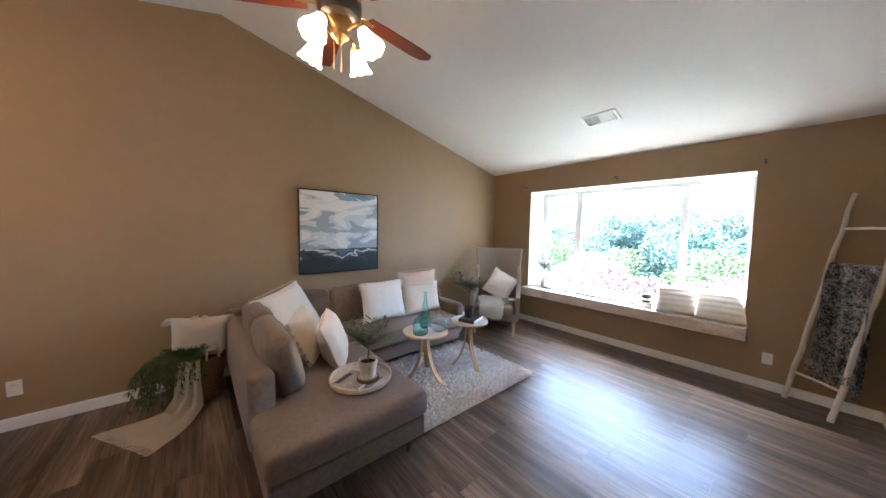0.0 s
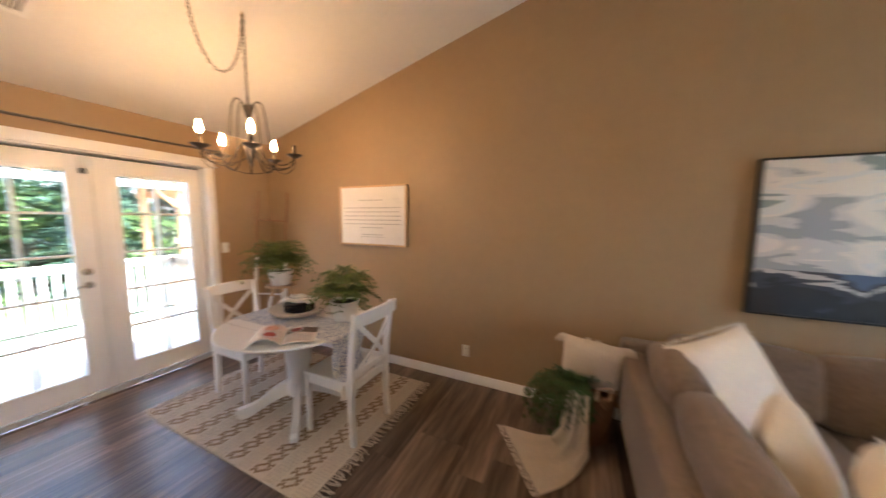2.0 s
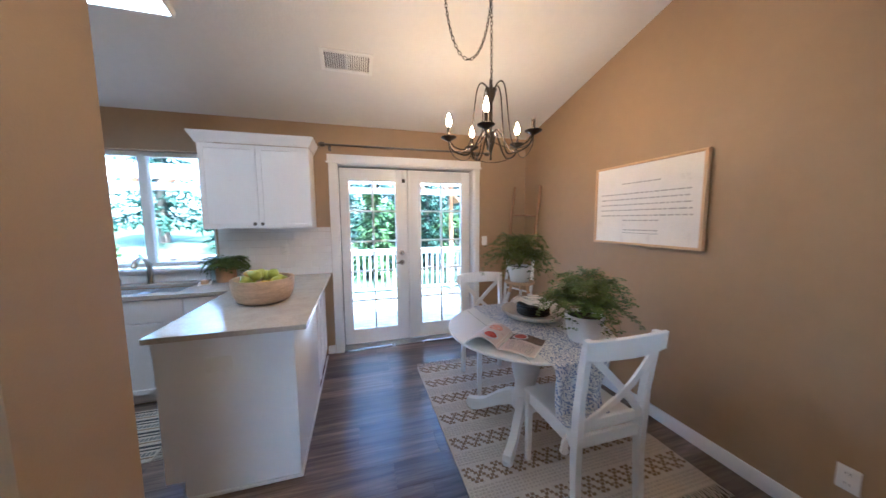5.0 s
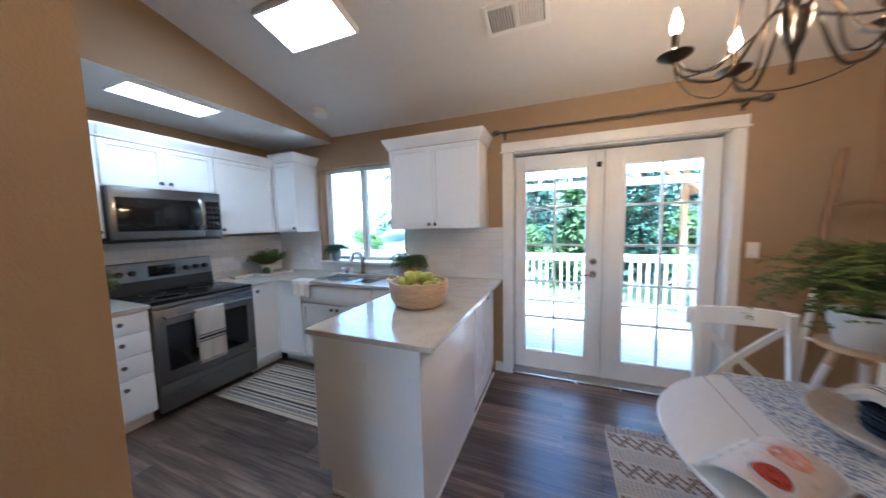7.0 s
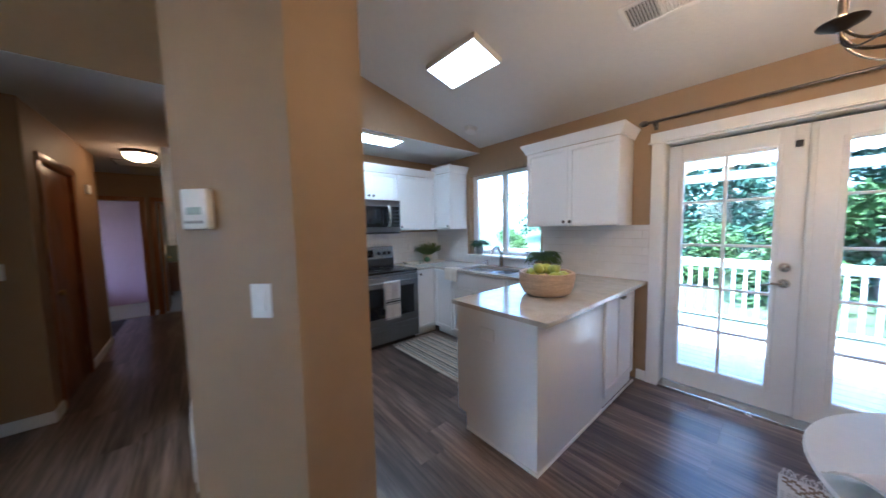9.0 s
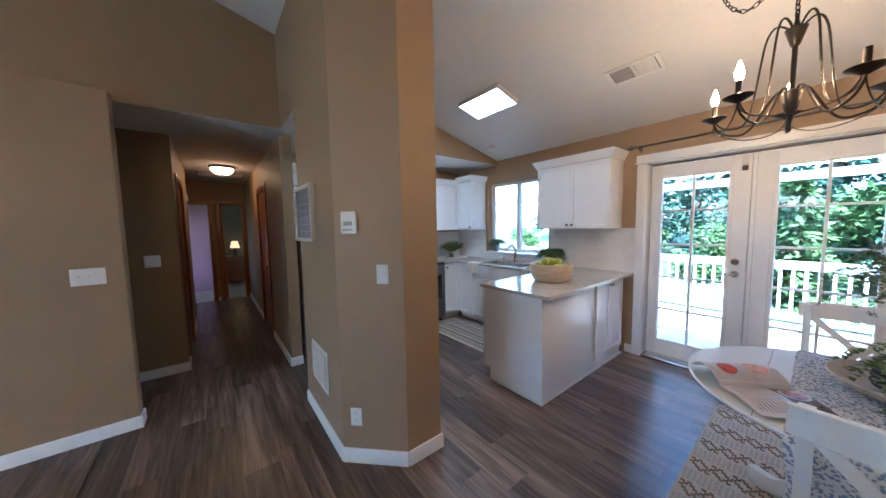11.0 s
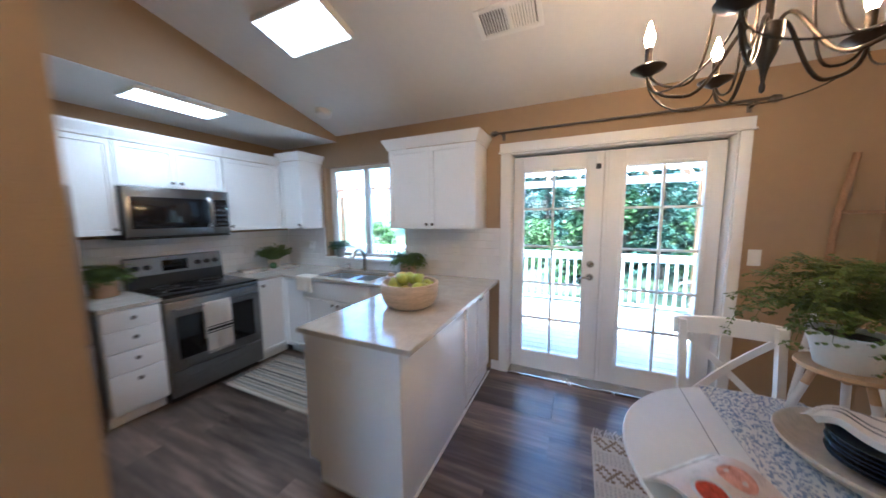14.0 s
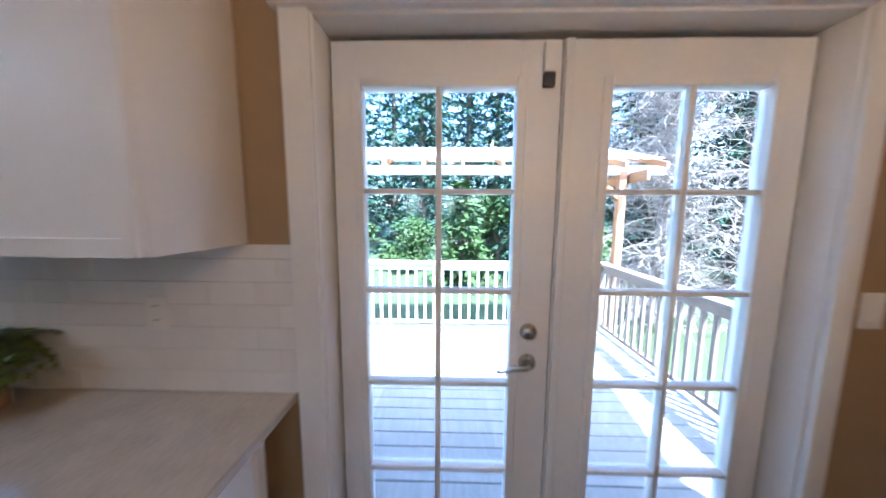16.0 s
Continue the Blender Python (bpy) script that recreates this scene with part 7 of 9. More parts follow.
# shag rug
s = thing("shag_rug", "ivory shaggy wool rug under the coffee tables", "rug", (0, 0, 0.001))
part("backing", box(1.53, 3.08, 2.31, 3.42, 0, 0.012, 0.004), SHAG, s)
bm = bmesh.new()
nx_, ny_ = 40, 28
g = [[bm.verts.new((1.53 + 1.55 * i / nx_, 2.31 + 1.11 * j / ny_, 0.012)) for j in range(ny_ + 1)] for i in range(nx_ + 1)]
for i in range(nx_):
    for j in range(ny_):
        bm.faces.new((g[i][j], g[i + 1][j], g[i + 1][j + 1], g[i][j + 1]))
pile(s, bm, 9000, 0.070, SHAG, 8, 0.022, 0.55)
bm.free()


# nesting tables with bent legs
def side_table(at, r, h, label, turn=0.0):
    s = thing("coffee_table", label, "table", at, group="pair of round side tables")
    part("top", lathe([(0, h - 0.018), (r - 0.003, h - 0.018), (r, h - 0.015), (r, h - 0.003), (r - 0.003, h), (0, h)], 48), WHITEWOOD, s)
    part("edge_band", lathe([(r + 0.0005, h - 0.0175), (r + 0.0015, h - 0.0175), (r + 0.0015, h - 0.001), (r + 0.0005, h - 0.001)], 48, closed=True), BIRCH, s)
    for k in range(3):
        a = turn + 120 * k
        bm = bmesh.new()
        rows = []
        for i, p in enumerate(bezier((0.03, 0, h - 0.0185), (0.025, 0, h * 0.55), (0.07, 0, h * 0.18), (r * 0.98, 0, 0.0), 16)):
            t = i / 16
            hw = 0.022
            th = 0.007
            nrm = Vector((math.cos(t * 1.1), 0, math.sin(t * 1.1)))
            rows.append([bm.verts.new((p.x + nrm.x * th * b, c * hw, max(0, p.z + nrm.z * th * b))) for b, c in ((-1, -1), (1, -1), (1, 1), (-1, 1))])
        for q, w in zip(rows, rows[1:]):
            for i in range(4):
                bm.faces.new((q[i], q[(i + 1) % 4], w[(i + 1) % 4], w[i]))
        bm.faces.new(rows[0][::-1])
        bm.faces.new(rows[-1])
        part("leg", moved(bm, pose(0, 0, 0, 0, 0, a)), BIRCH, s, "bent birch plywood leg")
    return s


side_table((2.14, 2.93, 0.03), 0.225, 0.49, "round white side table with bent birch legs holding glass bottles", -75)
side_table((2.66, 2.83, 0.03), 0.20, 0.52, "taller round white side table with bent birch legs", -100)


def bottle(name, label, at, prof, material):
    s = thing(name, label, "bottle", at)
    part("glass", lathe(prof, 36), material, s)
    return s


def hollow(prof, t=0.003):
    return [(0, 0)] + prof + [(max(0.0, r - t), z) for r, z in reversed(prof[1:])] + [(max(0.0, prof[0][0] - t), t), (0, t)]


bottle("glass_bottle", "tall slender aqua glass bottle", (2.20, 3.02, 0.5215), hollow([(0.045, 0), (0.052, 0.01), (0.052, 0.09), (0.040, 0.17), (0.018, 0.25), (0.013, 0.33), (0.014, 0.345), (0.018, 0.35), (0.017, 0.365)]), AQUA)
bottle("glass_jar", "squat aqua glass jug with ridges", (2.04, 2.88, 0.5215), hollow([(0.066, 0), (0.074, 0.01), (0.074, 0.05), (0.070, 0.055), (0.074, 0.06), (0.074, 0.11), (0.060, 0.145), (0.028, 0.165), (0.024, 0.195), (0.032, 0.20), (0.030, 0.21)]), AQUA)
bottle("glass_vase", "round pale blue glass demijohn", (2.23, 2.83, 0.5215), hollow([(0.04, 0), (0.075, 0.02), (0.092, 0.06), (0.092, 0.09), (0.075, 0.125), (0.035, 0.15), (0.022, 0.165), (0.021, 0.185), (0.027, 0.19), (0.026, 0.20)]), JARGLASS)
s = thing("book", "thick dark brown book on the side table", "book", (2.67, 2.82, 0.5515), 20)
part("cover", box(-0.12, 0.12, -0.09, 0.09, 0, 0.034, 0.002), BOOKC, s)
part("pages", box(-0.114, 0.121, -0.0915, 0.0915, 0.005, 0.029), PAPER, s)
lv, st = olive_branch(0.42, 8, 0.22, 0.075)
potted("potted_olive", "olive branch plant in a black cement pot", (2.66, 2.84, 0.5865), 0.045, 0.050, 0.11, CONC, lv, OLIVE, stems=st)

# wing chair
GREYFAB = mat("greige_upholstery", (0.34, 0.285, 0.225), 0.9, var=0.1, scale=15, bump=0.4, bscale=600, sheen=0.2)
s = thing("wing_chair", "greige upholstered wing chair with nailhead trim and wood legs", "armchair", (3.92, 3.50, 0), -55)
part("seat_frame", soft_box(-0.33, 0.33, -0.30, 0.30, 0.22, 0.34, 0.02, 0), GREYFAB, s)
part("seat_cushion", soft_box(-0.27, 0.27, -0.33, 0.24, 0.342, 0.455, 0.04, 0.012, 3), GREYFAB, s)
bm = soft_box(-0.36, 0.36, -0.045, 0.045, 0, 0.92, 0.03, 0.008, 4)
for v in bm.verts:
    v.co.x *= 0.88 + 0.16 * (v.co.z / 0.92) ** 2
    v.co.y -= 0.10 * (abs(v.co.x) / 0.36) ** 3
part("backrest", moved(bm, pose(0, 0.27, 0.32, -9, 0, 0)), GREYFAB, s)
for sx in (-1, 1):
    bm = bmesh.new()
    prof = bezier((0.30, 0.98), (0.10, 0.95), (0.16, 0.66), (-0.14, 0.60), 10)
    pts = [(p.x, p.y) for p in prof] + [(-0.30, 0.585), (-0.32, 0.55), (-0.31, 0.24), (0.30, 0.24)]
    prism(pts, sx * 0.30, sx * 0.355, "x", bm)
    bmesh.ops.bevel(bm, geom=[e for e in bm.edges if abs(e.verts[0].co.x - e.verts[1].co.x) < 1e-5], offset=0.012, segments=2, affect="EDGES")
    part("wing", bm, GREYFAB, s)
    nails = bmesh.new()
    for i in range(26):
        t = i / 25
        q = prof[min(10, int(t * 10))].lerp(prof[min(10, int(t * 10) + 1)], t * 10 - int(t * 10))
        bmesh.ops.create_icosphere(nails, subdivisions=1, radius=0.006, matrix=Matrix.Translation((sx * 0.3565, q.x, q.y - 0.018)))
    part("nailhead_trim", nails, NICKEL, s, "silver nailhead trim")
    for y in (-0.26, 0.26):
        part("leg", moved(lathe([(0, 0), (0.014, 0), (0.024, 0.225), (0, 0.225)], 12), pose(sx * 0.28, y, 0)), BIRCH, s)
s = thing("sheepskin", "white sheepskin draped over the chair seat", "sheepskin")
s.matrix_basis = pose(3.92, 3.50, 0, 0, 0, -55)
bm = bmesh.new()
g = []
for i in range(15):
    row = []
    for j in range(13):
        u, v = i / 14, j / 12 - 0.5
        y = 0.12 - u * 0.62
        drop = max(0, -y - 0.355)
        yy = max(y, -0.365 - 0.02 * math.sin(j))
        wv = 0.40 * (1 + 0.18 * math.sin(u * 7)) * (1 - 0.35 * max(0, u - 0.75) * 4 * abs(v) * 2)
        row.append(bm.verts.new((v * wv - 0.03, yy, 0.475 - drop * 1.35 + 0.006 * math.sin(i * 2 + j))))
    g.append(row)
for i in range(14):
    for j in range(12):
        bm.faces.new((g[i][j], g[i][j + 1], g[i + 1][j + 1], g[i + 1][j]))
bmesh.ops.recalc_face_normals(bm, faces=bm.faces)
if sum(f.normal.z for f in bm.faces) < 0:
    bmesh.ops.reverse_faces(bm, faces=bm.faces[:])
pile(s, bm, 9000, 0.035, FUR, 12, 0.006)
bmesh.ops.solidify(bm, geom=bm.faces[:], thickness=0.01)
part("hide", bm, FUR, s)
s = thing("throw_pillow", "white plush cushion on the wing chair", "cushion")
s.matrix_basis = pose(3.95, 3.58, 0.50, 0, 0, -62) @ pose(0, 0, 0, -20, 28, 0)
src = pillow_bm(0.42, 0.42, 0.15, 12, 0.05, 0.008, 9)
bmesh.ops.recalc_face_normals(src, faces=src.faces)
pile(s, src, 2500, 0.016, FUR, 6)
part("cover", src, FUR, s)
s = thing("book", "open grey-covered booklet on the sheepskin", "book")
s.matrix_basis = pose(3.93, 3.27, 0.505, 0, 0, -30)
part("pages", box(-0.10, 0.10, -0.07, 0.07, 0, 0.008, 0.002), PAPER, s)
part("cover", box(-0.10, 0.0, -0.07, 0.07, 0.0082, 0.0095), GREYINK, s)

# landscape painting
ART = bpy.data.materials.new("abstract_seascape")
ART.use_nodes = True
nt = ART.node_tree
tc = nt.nodes.new("ShaderNodeTexCoord")
sep = nt.nodes.new("ShaderNodeSeparateXYZ")
mp = nt.nodes.new("ShaderNodeMapping")
mp.inputs["Scale"].default_value = (1.6, 1.0, 4.2)
mp.inputs["Rotation"].default_value = (0, radians(14), 0)
nz = _node(nt, "ShaderNodeTexNoise", Scale=1.5, Detail=3.5, Roughness=0.5, Distortion=0.6)
nt.links.new(tc.outputs["Object"], sep.inputs[0])
nt.links.new(tc.outputs["Object"], mp.inputs["Vector"])
nt.links.new(mp.outputs[0], nz.inputs["Vector"])
sub = _node(nt, "ShaderNodeMath", operation="SUBTRACT")
sub.inputs[1].default_value = 0.5
nt.links.new(nz.outputs[0], sub.inputs[0])
sky_r = nt.nodes.new("ShaderNodeValToRGB")
sky_r.color_ramp.interpolation = "CONSTANT"
els = sky_r.color_ramp.elements
for pos, col in ((0.0, (0.34, 0.38, 0.44)), (0.40, (0.58, 0.60, 0.62)), (0.47, (0.74, 0.72, 0.70)), (0.56, (0.66, 0.69, 0.72)), (0.62, (0.26, 0.33, 0.37)), (0.70, (0.19, 0.25, 0.29))):
    e = els.new(pos)
    e.color = (*col, 1)
els.remove(els[0])
els[-1].color = (0.17, 0.23, 0.27, 1)
ks = _node(nt, "ShaderNodeMath", operation="MULTIPLY_ADD")
ks.inputs[1].default_value, ks.inputs[2].default_value = 0.30, 0.42
nt.links.new(sep.outputs["Z"], ks.inputs[0])
s2m = _node(nt, "ShaderNodeMath", operation="ADD")
nt.links.new(ks.outputs[0], s2m.inputs[0])
nt.links.new(sub.outputs[0], s2m.inputs[1])
nt.links.new(s2m.outputs[0], sky_r.inputs[0])
sea_r = nt.nodes.new("ShaderNodeValToRGB")
sea_r.color_ramp.interpolation = "CONSTANT"
els = sea_r.color_ramp.elements
for pos, col in ((0.0, (0.030, 0.036, 0.048)), (0.50, (0.05, 0.062, 0.085)), (0.56, (0.50, 0.50, 0.52)), (0.61, (0.055, 0.065, 0.09)), (0.68, (0.09, 0.14, 0.25))):
    e = els.new(pos)
    e.color = (*col, 1)
els.remove(els[0])
els[-1].color = (0.16, 0.22, 0.34, 1)
sm = _node(nt, "ShaderNodeMath", operation="MULTIPLY_ADD")
sm.inputs[1].default_value, sm.inputs[2].default_value = 1.0, 0.88
nt.links.new(sep.outputs["Z"], sm.inputs[0])
sm2 = _node(nt, "ShaderNodeMath", operation="MULTIPLY_ADD")
sm2.inputs[1].default_value = 0.9
nt.links.new(sub.outputs[0], sm2.inputs[0])
nt.links.new(sm.outputs[0], sm2.inputs[2])
nt.links.new(sm2.outputs[0], sea_r.inputs[0])
gt = _node(nt, "ShaderNodeMath", operation="GREATER_THAN")
gt.inputs[1].default_value = -0.20
wob = _node(nt, "ShaderNodeMath", operation="MULTIPLY_ADD")
wob.inputs[1].default_value = 0.05
nt.links.new(sub.outputs[0], wob.inputs[0])
nt.links.new(sep.outputs["Z"], wob.inputs[2])
nt.links.new(wob.outputs[0], gt.inputs[0])
mx = nt.nodes.new("ShaderNodeMix")
mx.data_type = "RGBA"
nt.links.new(gt.outputs[0], mx.inputs["Factor"])
nt.links.new(sea_r.outputs[0], mx.inputs["A"])
nt.links.new(sky_r.outputs[0], mx.inputs["B"])
nt.links.new(mx.outputs["Result"], nt.nodes["Principled BSDF"].inputs["Base Color"])
nt.nodes["Principled BSDF"].inputs["Roughness"].default_value = 0.6
s = thing("painting", "blue-grey abstract seascape painting in a thin black frame", "painting", (1.785, N - 0.004, 1.475))
part("canvas", box(-0.478, 0.478, -0.045, -0.004, -0.478, 0.478, 0.002), ART, s)
bm = box(-0.492, 0.492, -0.05, 0, -0.492, -0.480, 0.001)
box(-0.492, 0.492, -0.05, 0, 0.480, 0.492, 0.001, bm=bm)
box(-0.492, -0.480, -0.05, 0, -0.480, 0.480, 0.001, bm=bm)
box(0.480, 0.492, -0.05, 0, -0.480, 0.480, 0.001, bm=bm)
part("frame", bm, BLACK, s)

# basket with pillow, greenery and throw
BX, BY = 0.40, 3.98
s = thing("wicker_basket", "brown woven wicker basket with wooden handles", "basket", (BX, BY, 0.0005))
part("liner", lathe([(0, 0.003), (0.135, 0.003), (0.17, 0.36), (0.166, 0.36), (0.13, 0.012), (0, 0.012)], 32), WICKER, s)
bm = bmesh.new()
rows_, cols_ = 20, 30
for i in range(rows_):
    z = 0.006 + 0.36 * i / rows_
    r = 0.138 + 0.036 * i / rows_
    for k in range(cols_):
        a0 = 2 * math.pi * (k + (0.5 if i % 2 else 0)) / cols_
        a1 = a0 + 2 * math.pi / cols_ * 1.25
        pts = [((r + 0.006 * math.sin(math.pi * t)) * math.cos(a0 + (a1 - a0) * t), (r + 0.006 * math.sin(math.pi * t)) * math.sin(a0 + (a1 - a0) * t), z + 0.009) for t in (0, 0.25, 0.5, 0.75, 1)]
        tube(pts, [0.005, 0.0095, 0.0105, 0.0095, 0.005], 5, bm, caps=False)
tagged(part("weave", bm, WICKER, s), kind="stuff")
part("rim", tube([(0.177 * math.cos(2 * math.pi * i / 40), 0.177 * math.sin(2 * math.pi * i / 40), 0.372) for i in range(41)], 0.012, 8), WICKER, s)
for sg in (1, -1):
    a = radians(-62 if sg > 0 else 118)
    c = Vector((math.cos(a), math.sin(a), 0))
    t = Vector((-c.y, c.x, 0))
    part("handle", tube([c * 0.182 - t * 0.05 + Vector((0, 0, 0.37)), c * 0.186 - t * 0.045 + Vector((0, 0, 0.45)), c * 0.186 + t * 0.045 + Vector((0, 0, 0.45)), c * 0.182 + t * 0.05 + Vector((0, 0, 0.37))], 0.011, 8), TEAK, s)
p = throw_pillow("cream cotton cushion with tassels standing in the basket", (BX + 0.0, BY + 0.05, 0.33), -4, -14, 0.42, 0.42, 0.13, CREAM, 12, 4, "")
bm = bmesh.new()
for cx, cz in ((-0.20, 0.40), (0.20, 0.40), (0.02, 0.41), (-0.04, 0.41)):
    for k in range(14):
        a = k * 0.9
        tube([(cx * 0.97, 0, cz - 0.01), (cx + 0.022 * math.cos(a) + cx * 0.06, 0.022 * math.sin(a), cz + 0.006), (cx * 1.18 + 0.022 * math.cos(a), -0.01 + 0.022 * math.sin(a), cz - 0.04)], 0.0045, 5, bm)
tagged(part("tassel", bm, CREAM, p, "thick cotton tassels"), kind="stuff")
s = thing("trailing_greenery", "trailing dark green leafy branches hanging from the basket", "plant", (BX - 0.06, BY - 0.05, 0.37))
rd = random.Random(41)
bm, st = bmesh.new(), bmesh.new()
for k in range(140):
    a = rd.uniform(radians(150), radians(285)) if k > 14 else rd.uniform(radians(-10), radians(180))
    reach = rd.uniform(0.14, 0.40) if k > 14 else rd.uniform(0.05, 0.2)
    d = Vector((math.cos(a), math.sin(a) * 0.55, 0))
    end = d * reach + Vector((0, 0, -rd.uniform(0.02, 0.34) if k > 14 else 0.10))
    end.y = min(end.y, 0.20)
    if (BX - 0.06 + end.x - BX) ** 2 + (end.y - 0.05) ** 2 < 0.19 ** 2:
        end.z = max(end.z, 0.02)
    pts = bezier((0, 0, -0.02), d * reach * 0.4 + Vector((0, 0, 0.14)), d * reach * 0.9 + Vector((0, 0, 0.05)), end, 9)
    tube(pts, 0.0018, 4, st, caps=False)
    for i in range(2, 10):
        for q in range(4):
            tng = (pts[min(i + 1, 9)] - pts[i - 1]).normalized()
            way = tng * 0.7 + Vector((rd.uniform(-1, 1), rd.uniform(-1, 1), rd.uniform(-0.6, 0.5)))
            leaf_bm(bm, pts[i], way, rd.uniform(0.035, 0.06), rd.uniform(0.008, 0.013), bend=0.2)
part("foliage", bm, LEAF, s, smooth=False)
part("stem", st, STEMM, s)
s = thing("throw_blanket", "cream cotton throw spilling from the basket to the floor", "blanket", (0, 0, 0))
bm = bmesh.new()
centre = [(0.36, 3.90, 0.36, 0.06), (0.345, 3.84, 0.405, 0.07), (0.33, 3.785, 0.40, 0.08), (0.325, 3.76, 0.34, 0.085), (0.32, 3.745, 0.24, 0.09), (0.315, 3.73, 0.13, 0.10), (0.29, 3.70, 0.05, 0.13), (0.25, 3.66, 0.02, 0.17), (0.19, 3.62, 0.012, 0.20), (0.12, 3.585, 0.010, 0.235), (0.05, 3.56, 0.008, 0.265), (-0.01, 3.54, 0.006, 0.29)]
g = []
for k, (x, y, z, hw) in enumerate(centre):
    d = Vector((0.55, -0.83, 0)) if k > 6 else Vector((0.9, -0.35, 0)).normalized()
    row = []
    for i in range(17):
        u = i / 8 - 1
        q = Vector((x, y, z)) + d * hw * u
        fold = 0.5 + 0.5 * math.sin(u * 9 + k * 0.25)
        amp = 0.035 if 2 <= k <= 7 else 0.006 if k > 7 else 0.012
        q += Vector((-0.35, -0.9, 0)) * (amp * fold if k < 8 else 0) + Vector((0, 0, amp * fold if k >= 6 else 0))
        q.z = max(q.z, 0.006)
        row.append(bm.verts.new(q))
    g.append(row)
for a, b in zip(g, g[1:]):
    for i in range(16):
        bm.faces.new((a[i], a[i + 1], b[i + 1], b[i]))
end = [v.co.copy() for v in g[-1]]
bmesh.ops.solidify(bm, geom=bm.faces[:], thickness=0.005)
part("cloth", bm, CREAM, s)
bm = bmesh.new()
for i in range(60):
    t = i / 59 * 16
    k = min(15, int(t))
    q = end[k].lerp(end[k + 1], t - k)
    tube([q, q + Vector((-0.022 + rd.uniform(-0.008, 0.008), -0.010 + rd.uniform(-0.008, 0.008), -0.002)), q + Vector((-0.045, -0.018 + rd.uniform(-0.01, 0.01), -0.003))], 0.002, 4, bm)
part("fringe", bm, CREAM, s)

# window seat
for i, (w, d, h, c) in enumerate(((0.20, 0.14, 0.022, BIRCH), (0.19, 0.135, 0.022, PAPER), (0.17, 0.12, 0.020, SANDC))):
    b = thing("book", ("tan", "white", "sand coloured")[i] + " book in a stack on the window seat", "book", (4.72, 1.74, 0.6005 + i * 0.0225), 70 + 4 * i, group="books on the window seat")
    part("cover", box(-w / 2, w / 2, -d / 2, d / 2, 0, h, 0.002), c, b)
    part("pages", box(-w / 2 - 0.0008, w / 2 - 0.004, -d / 2 - 0.0008, d / 2 + 0.0008, 0.004, h - 0.004), PAPER, b)
s = thing("candle_tin", "black jar candle with a white label on the books", "candle", (4.72, 1.75, 0.6665))
part("jar", lathe([(0, 0), (0.052, 0), (0.055, 0.004), (0.055, 0.082), (0.050, 0.082), (0.048, 0.01), (0, 0.01)], 28), BLACK, s)
part("label", lathe([(0.0553, 0.025), (0.0563, 0.025), (0.0563, 0.05), (0.0553, 0.05)], 28, closed=True), CERAMIC, s)
RIB = mat("white_ribbed_plush", (0.82, 0.76, 0.68), 1.0, var=0.06, scale=8, sheen=0.4, bump=0.3, bscale=500)
for at, rz, lean, sd in (((4.66, 1.42, 0.602), -72, 26, 1), ((4.64, 1.06, 0.602), -84, 30, 2)):
    s = thing("throw_pillow", "white ribbed plush cushion leaning on the window seat", "cushion", group="cushions on the window seat")
    s.matrix_basis = pose(*at, 0, 0, rz) @ pose(0, 0, 0, -lean, 0, 0)
    bm = pillow_bm(0.42, 0.34, 0.15, 36, 0.05, 0.008, 20 + sd)
    for v in bm.verts:
        v.co.y += math.copysign(0.007 * abs(math.sin(v.co.z * 52)), v.co.y) if abs(v.co.y) > 0.01 else 0
    part("cover", bm, RIB, s)
lv, st = olive_branch(0.44, 14, 0.17, 0.07)
potted("potted_olive", "thin olive sprig in a white pot on the window seat", (4.85, 3.25, 0.601), 0.045, 0.055, 0.11, CERAMIC, lv, OLIVE, stems=st)

# ladder with a knitted throw in the south-east corner
ladder("blanket_ladder", "pale wooden branch ladder leaning in the corner", ((4.60, 0.57, 0.012), (4.34, 0.32, 0.012)), ((4.655, 0.30, 1.90), (4.40, 0.060, 1.90)), (0.14, 0.68, 0.84), (WHITEWASH,), 0.019)
KNIT = bpy.data.materials.new("black_white_tweed_knit")
KNIT.use_nodes = True
nt = KNIT.node_tree
tc = nt.nodes.new("ShaderNodeTexCoord")
mp = nt.nodes.new("ShaderNodeMapping")
mp.inputs["Scale"].default_value = (150, 150, 55)
nz = _node(nt, "ShaderNodeTexNoise", Scale=1.0, Detail=3.0)
nz2 = _node(nt, "ShaderNodeTexNoise", Scale=18.0, Detail=2.0)
nt.links.new(tc.outputs["Object"], mp.inputs[0])
nt.links.new(mp.outputs[0], nz.inputs["Vector"])
nt.links.new(tc.outputs["Object"], nz2.inputs["Vector"])
am = _node(nt, "ShaderNodeMath", operation="MULTIPLY_ADD")
am.inputs[1].default_value = 0.5
nt.links.new(nz2.outputs[0], am.inputs[0])
nt.links.new(nz.outputs[0], am.inputs[2])
rp = nt.nodes.new("ShaderNodeValToRGB")
rp.color_ramp.elements[0].position, rp.color_ramp.elements[1].position = 0.66, 0.90
rp.color_ramp.elements[0].color, rp.color_ramp.elements[1].color = (0.016, 0.016, 0.018, 1), (0.50, 0.46, 0.42, 1)
nt.links.new(am.outputs[0], rp.inputs[0])
b = nt.nodes["Principled BSDF"]
nt.links.new(rp.outputs[0], b.inputs["Base Color"])
b.inputs["Roughness"].default_value = 1.0
bp = nt.nodes.new("ShaderNodeBump")
bp.inputs["Strength"].default_value, bp.inputs["Distance"].default_value = 0.9, 0.008
nt.links.new(nz.outputs[0], bp.inputs["Height"])
nt.links.new(bp.outputs[0], b.inputs["Normal"])
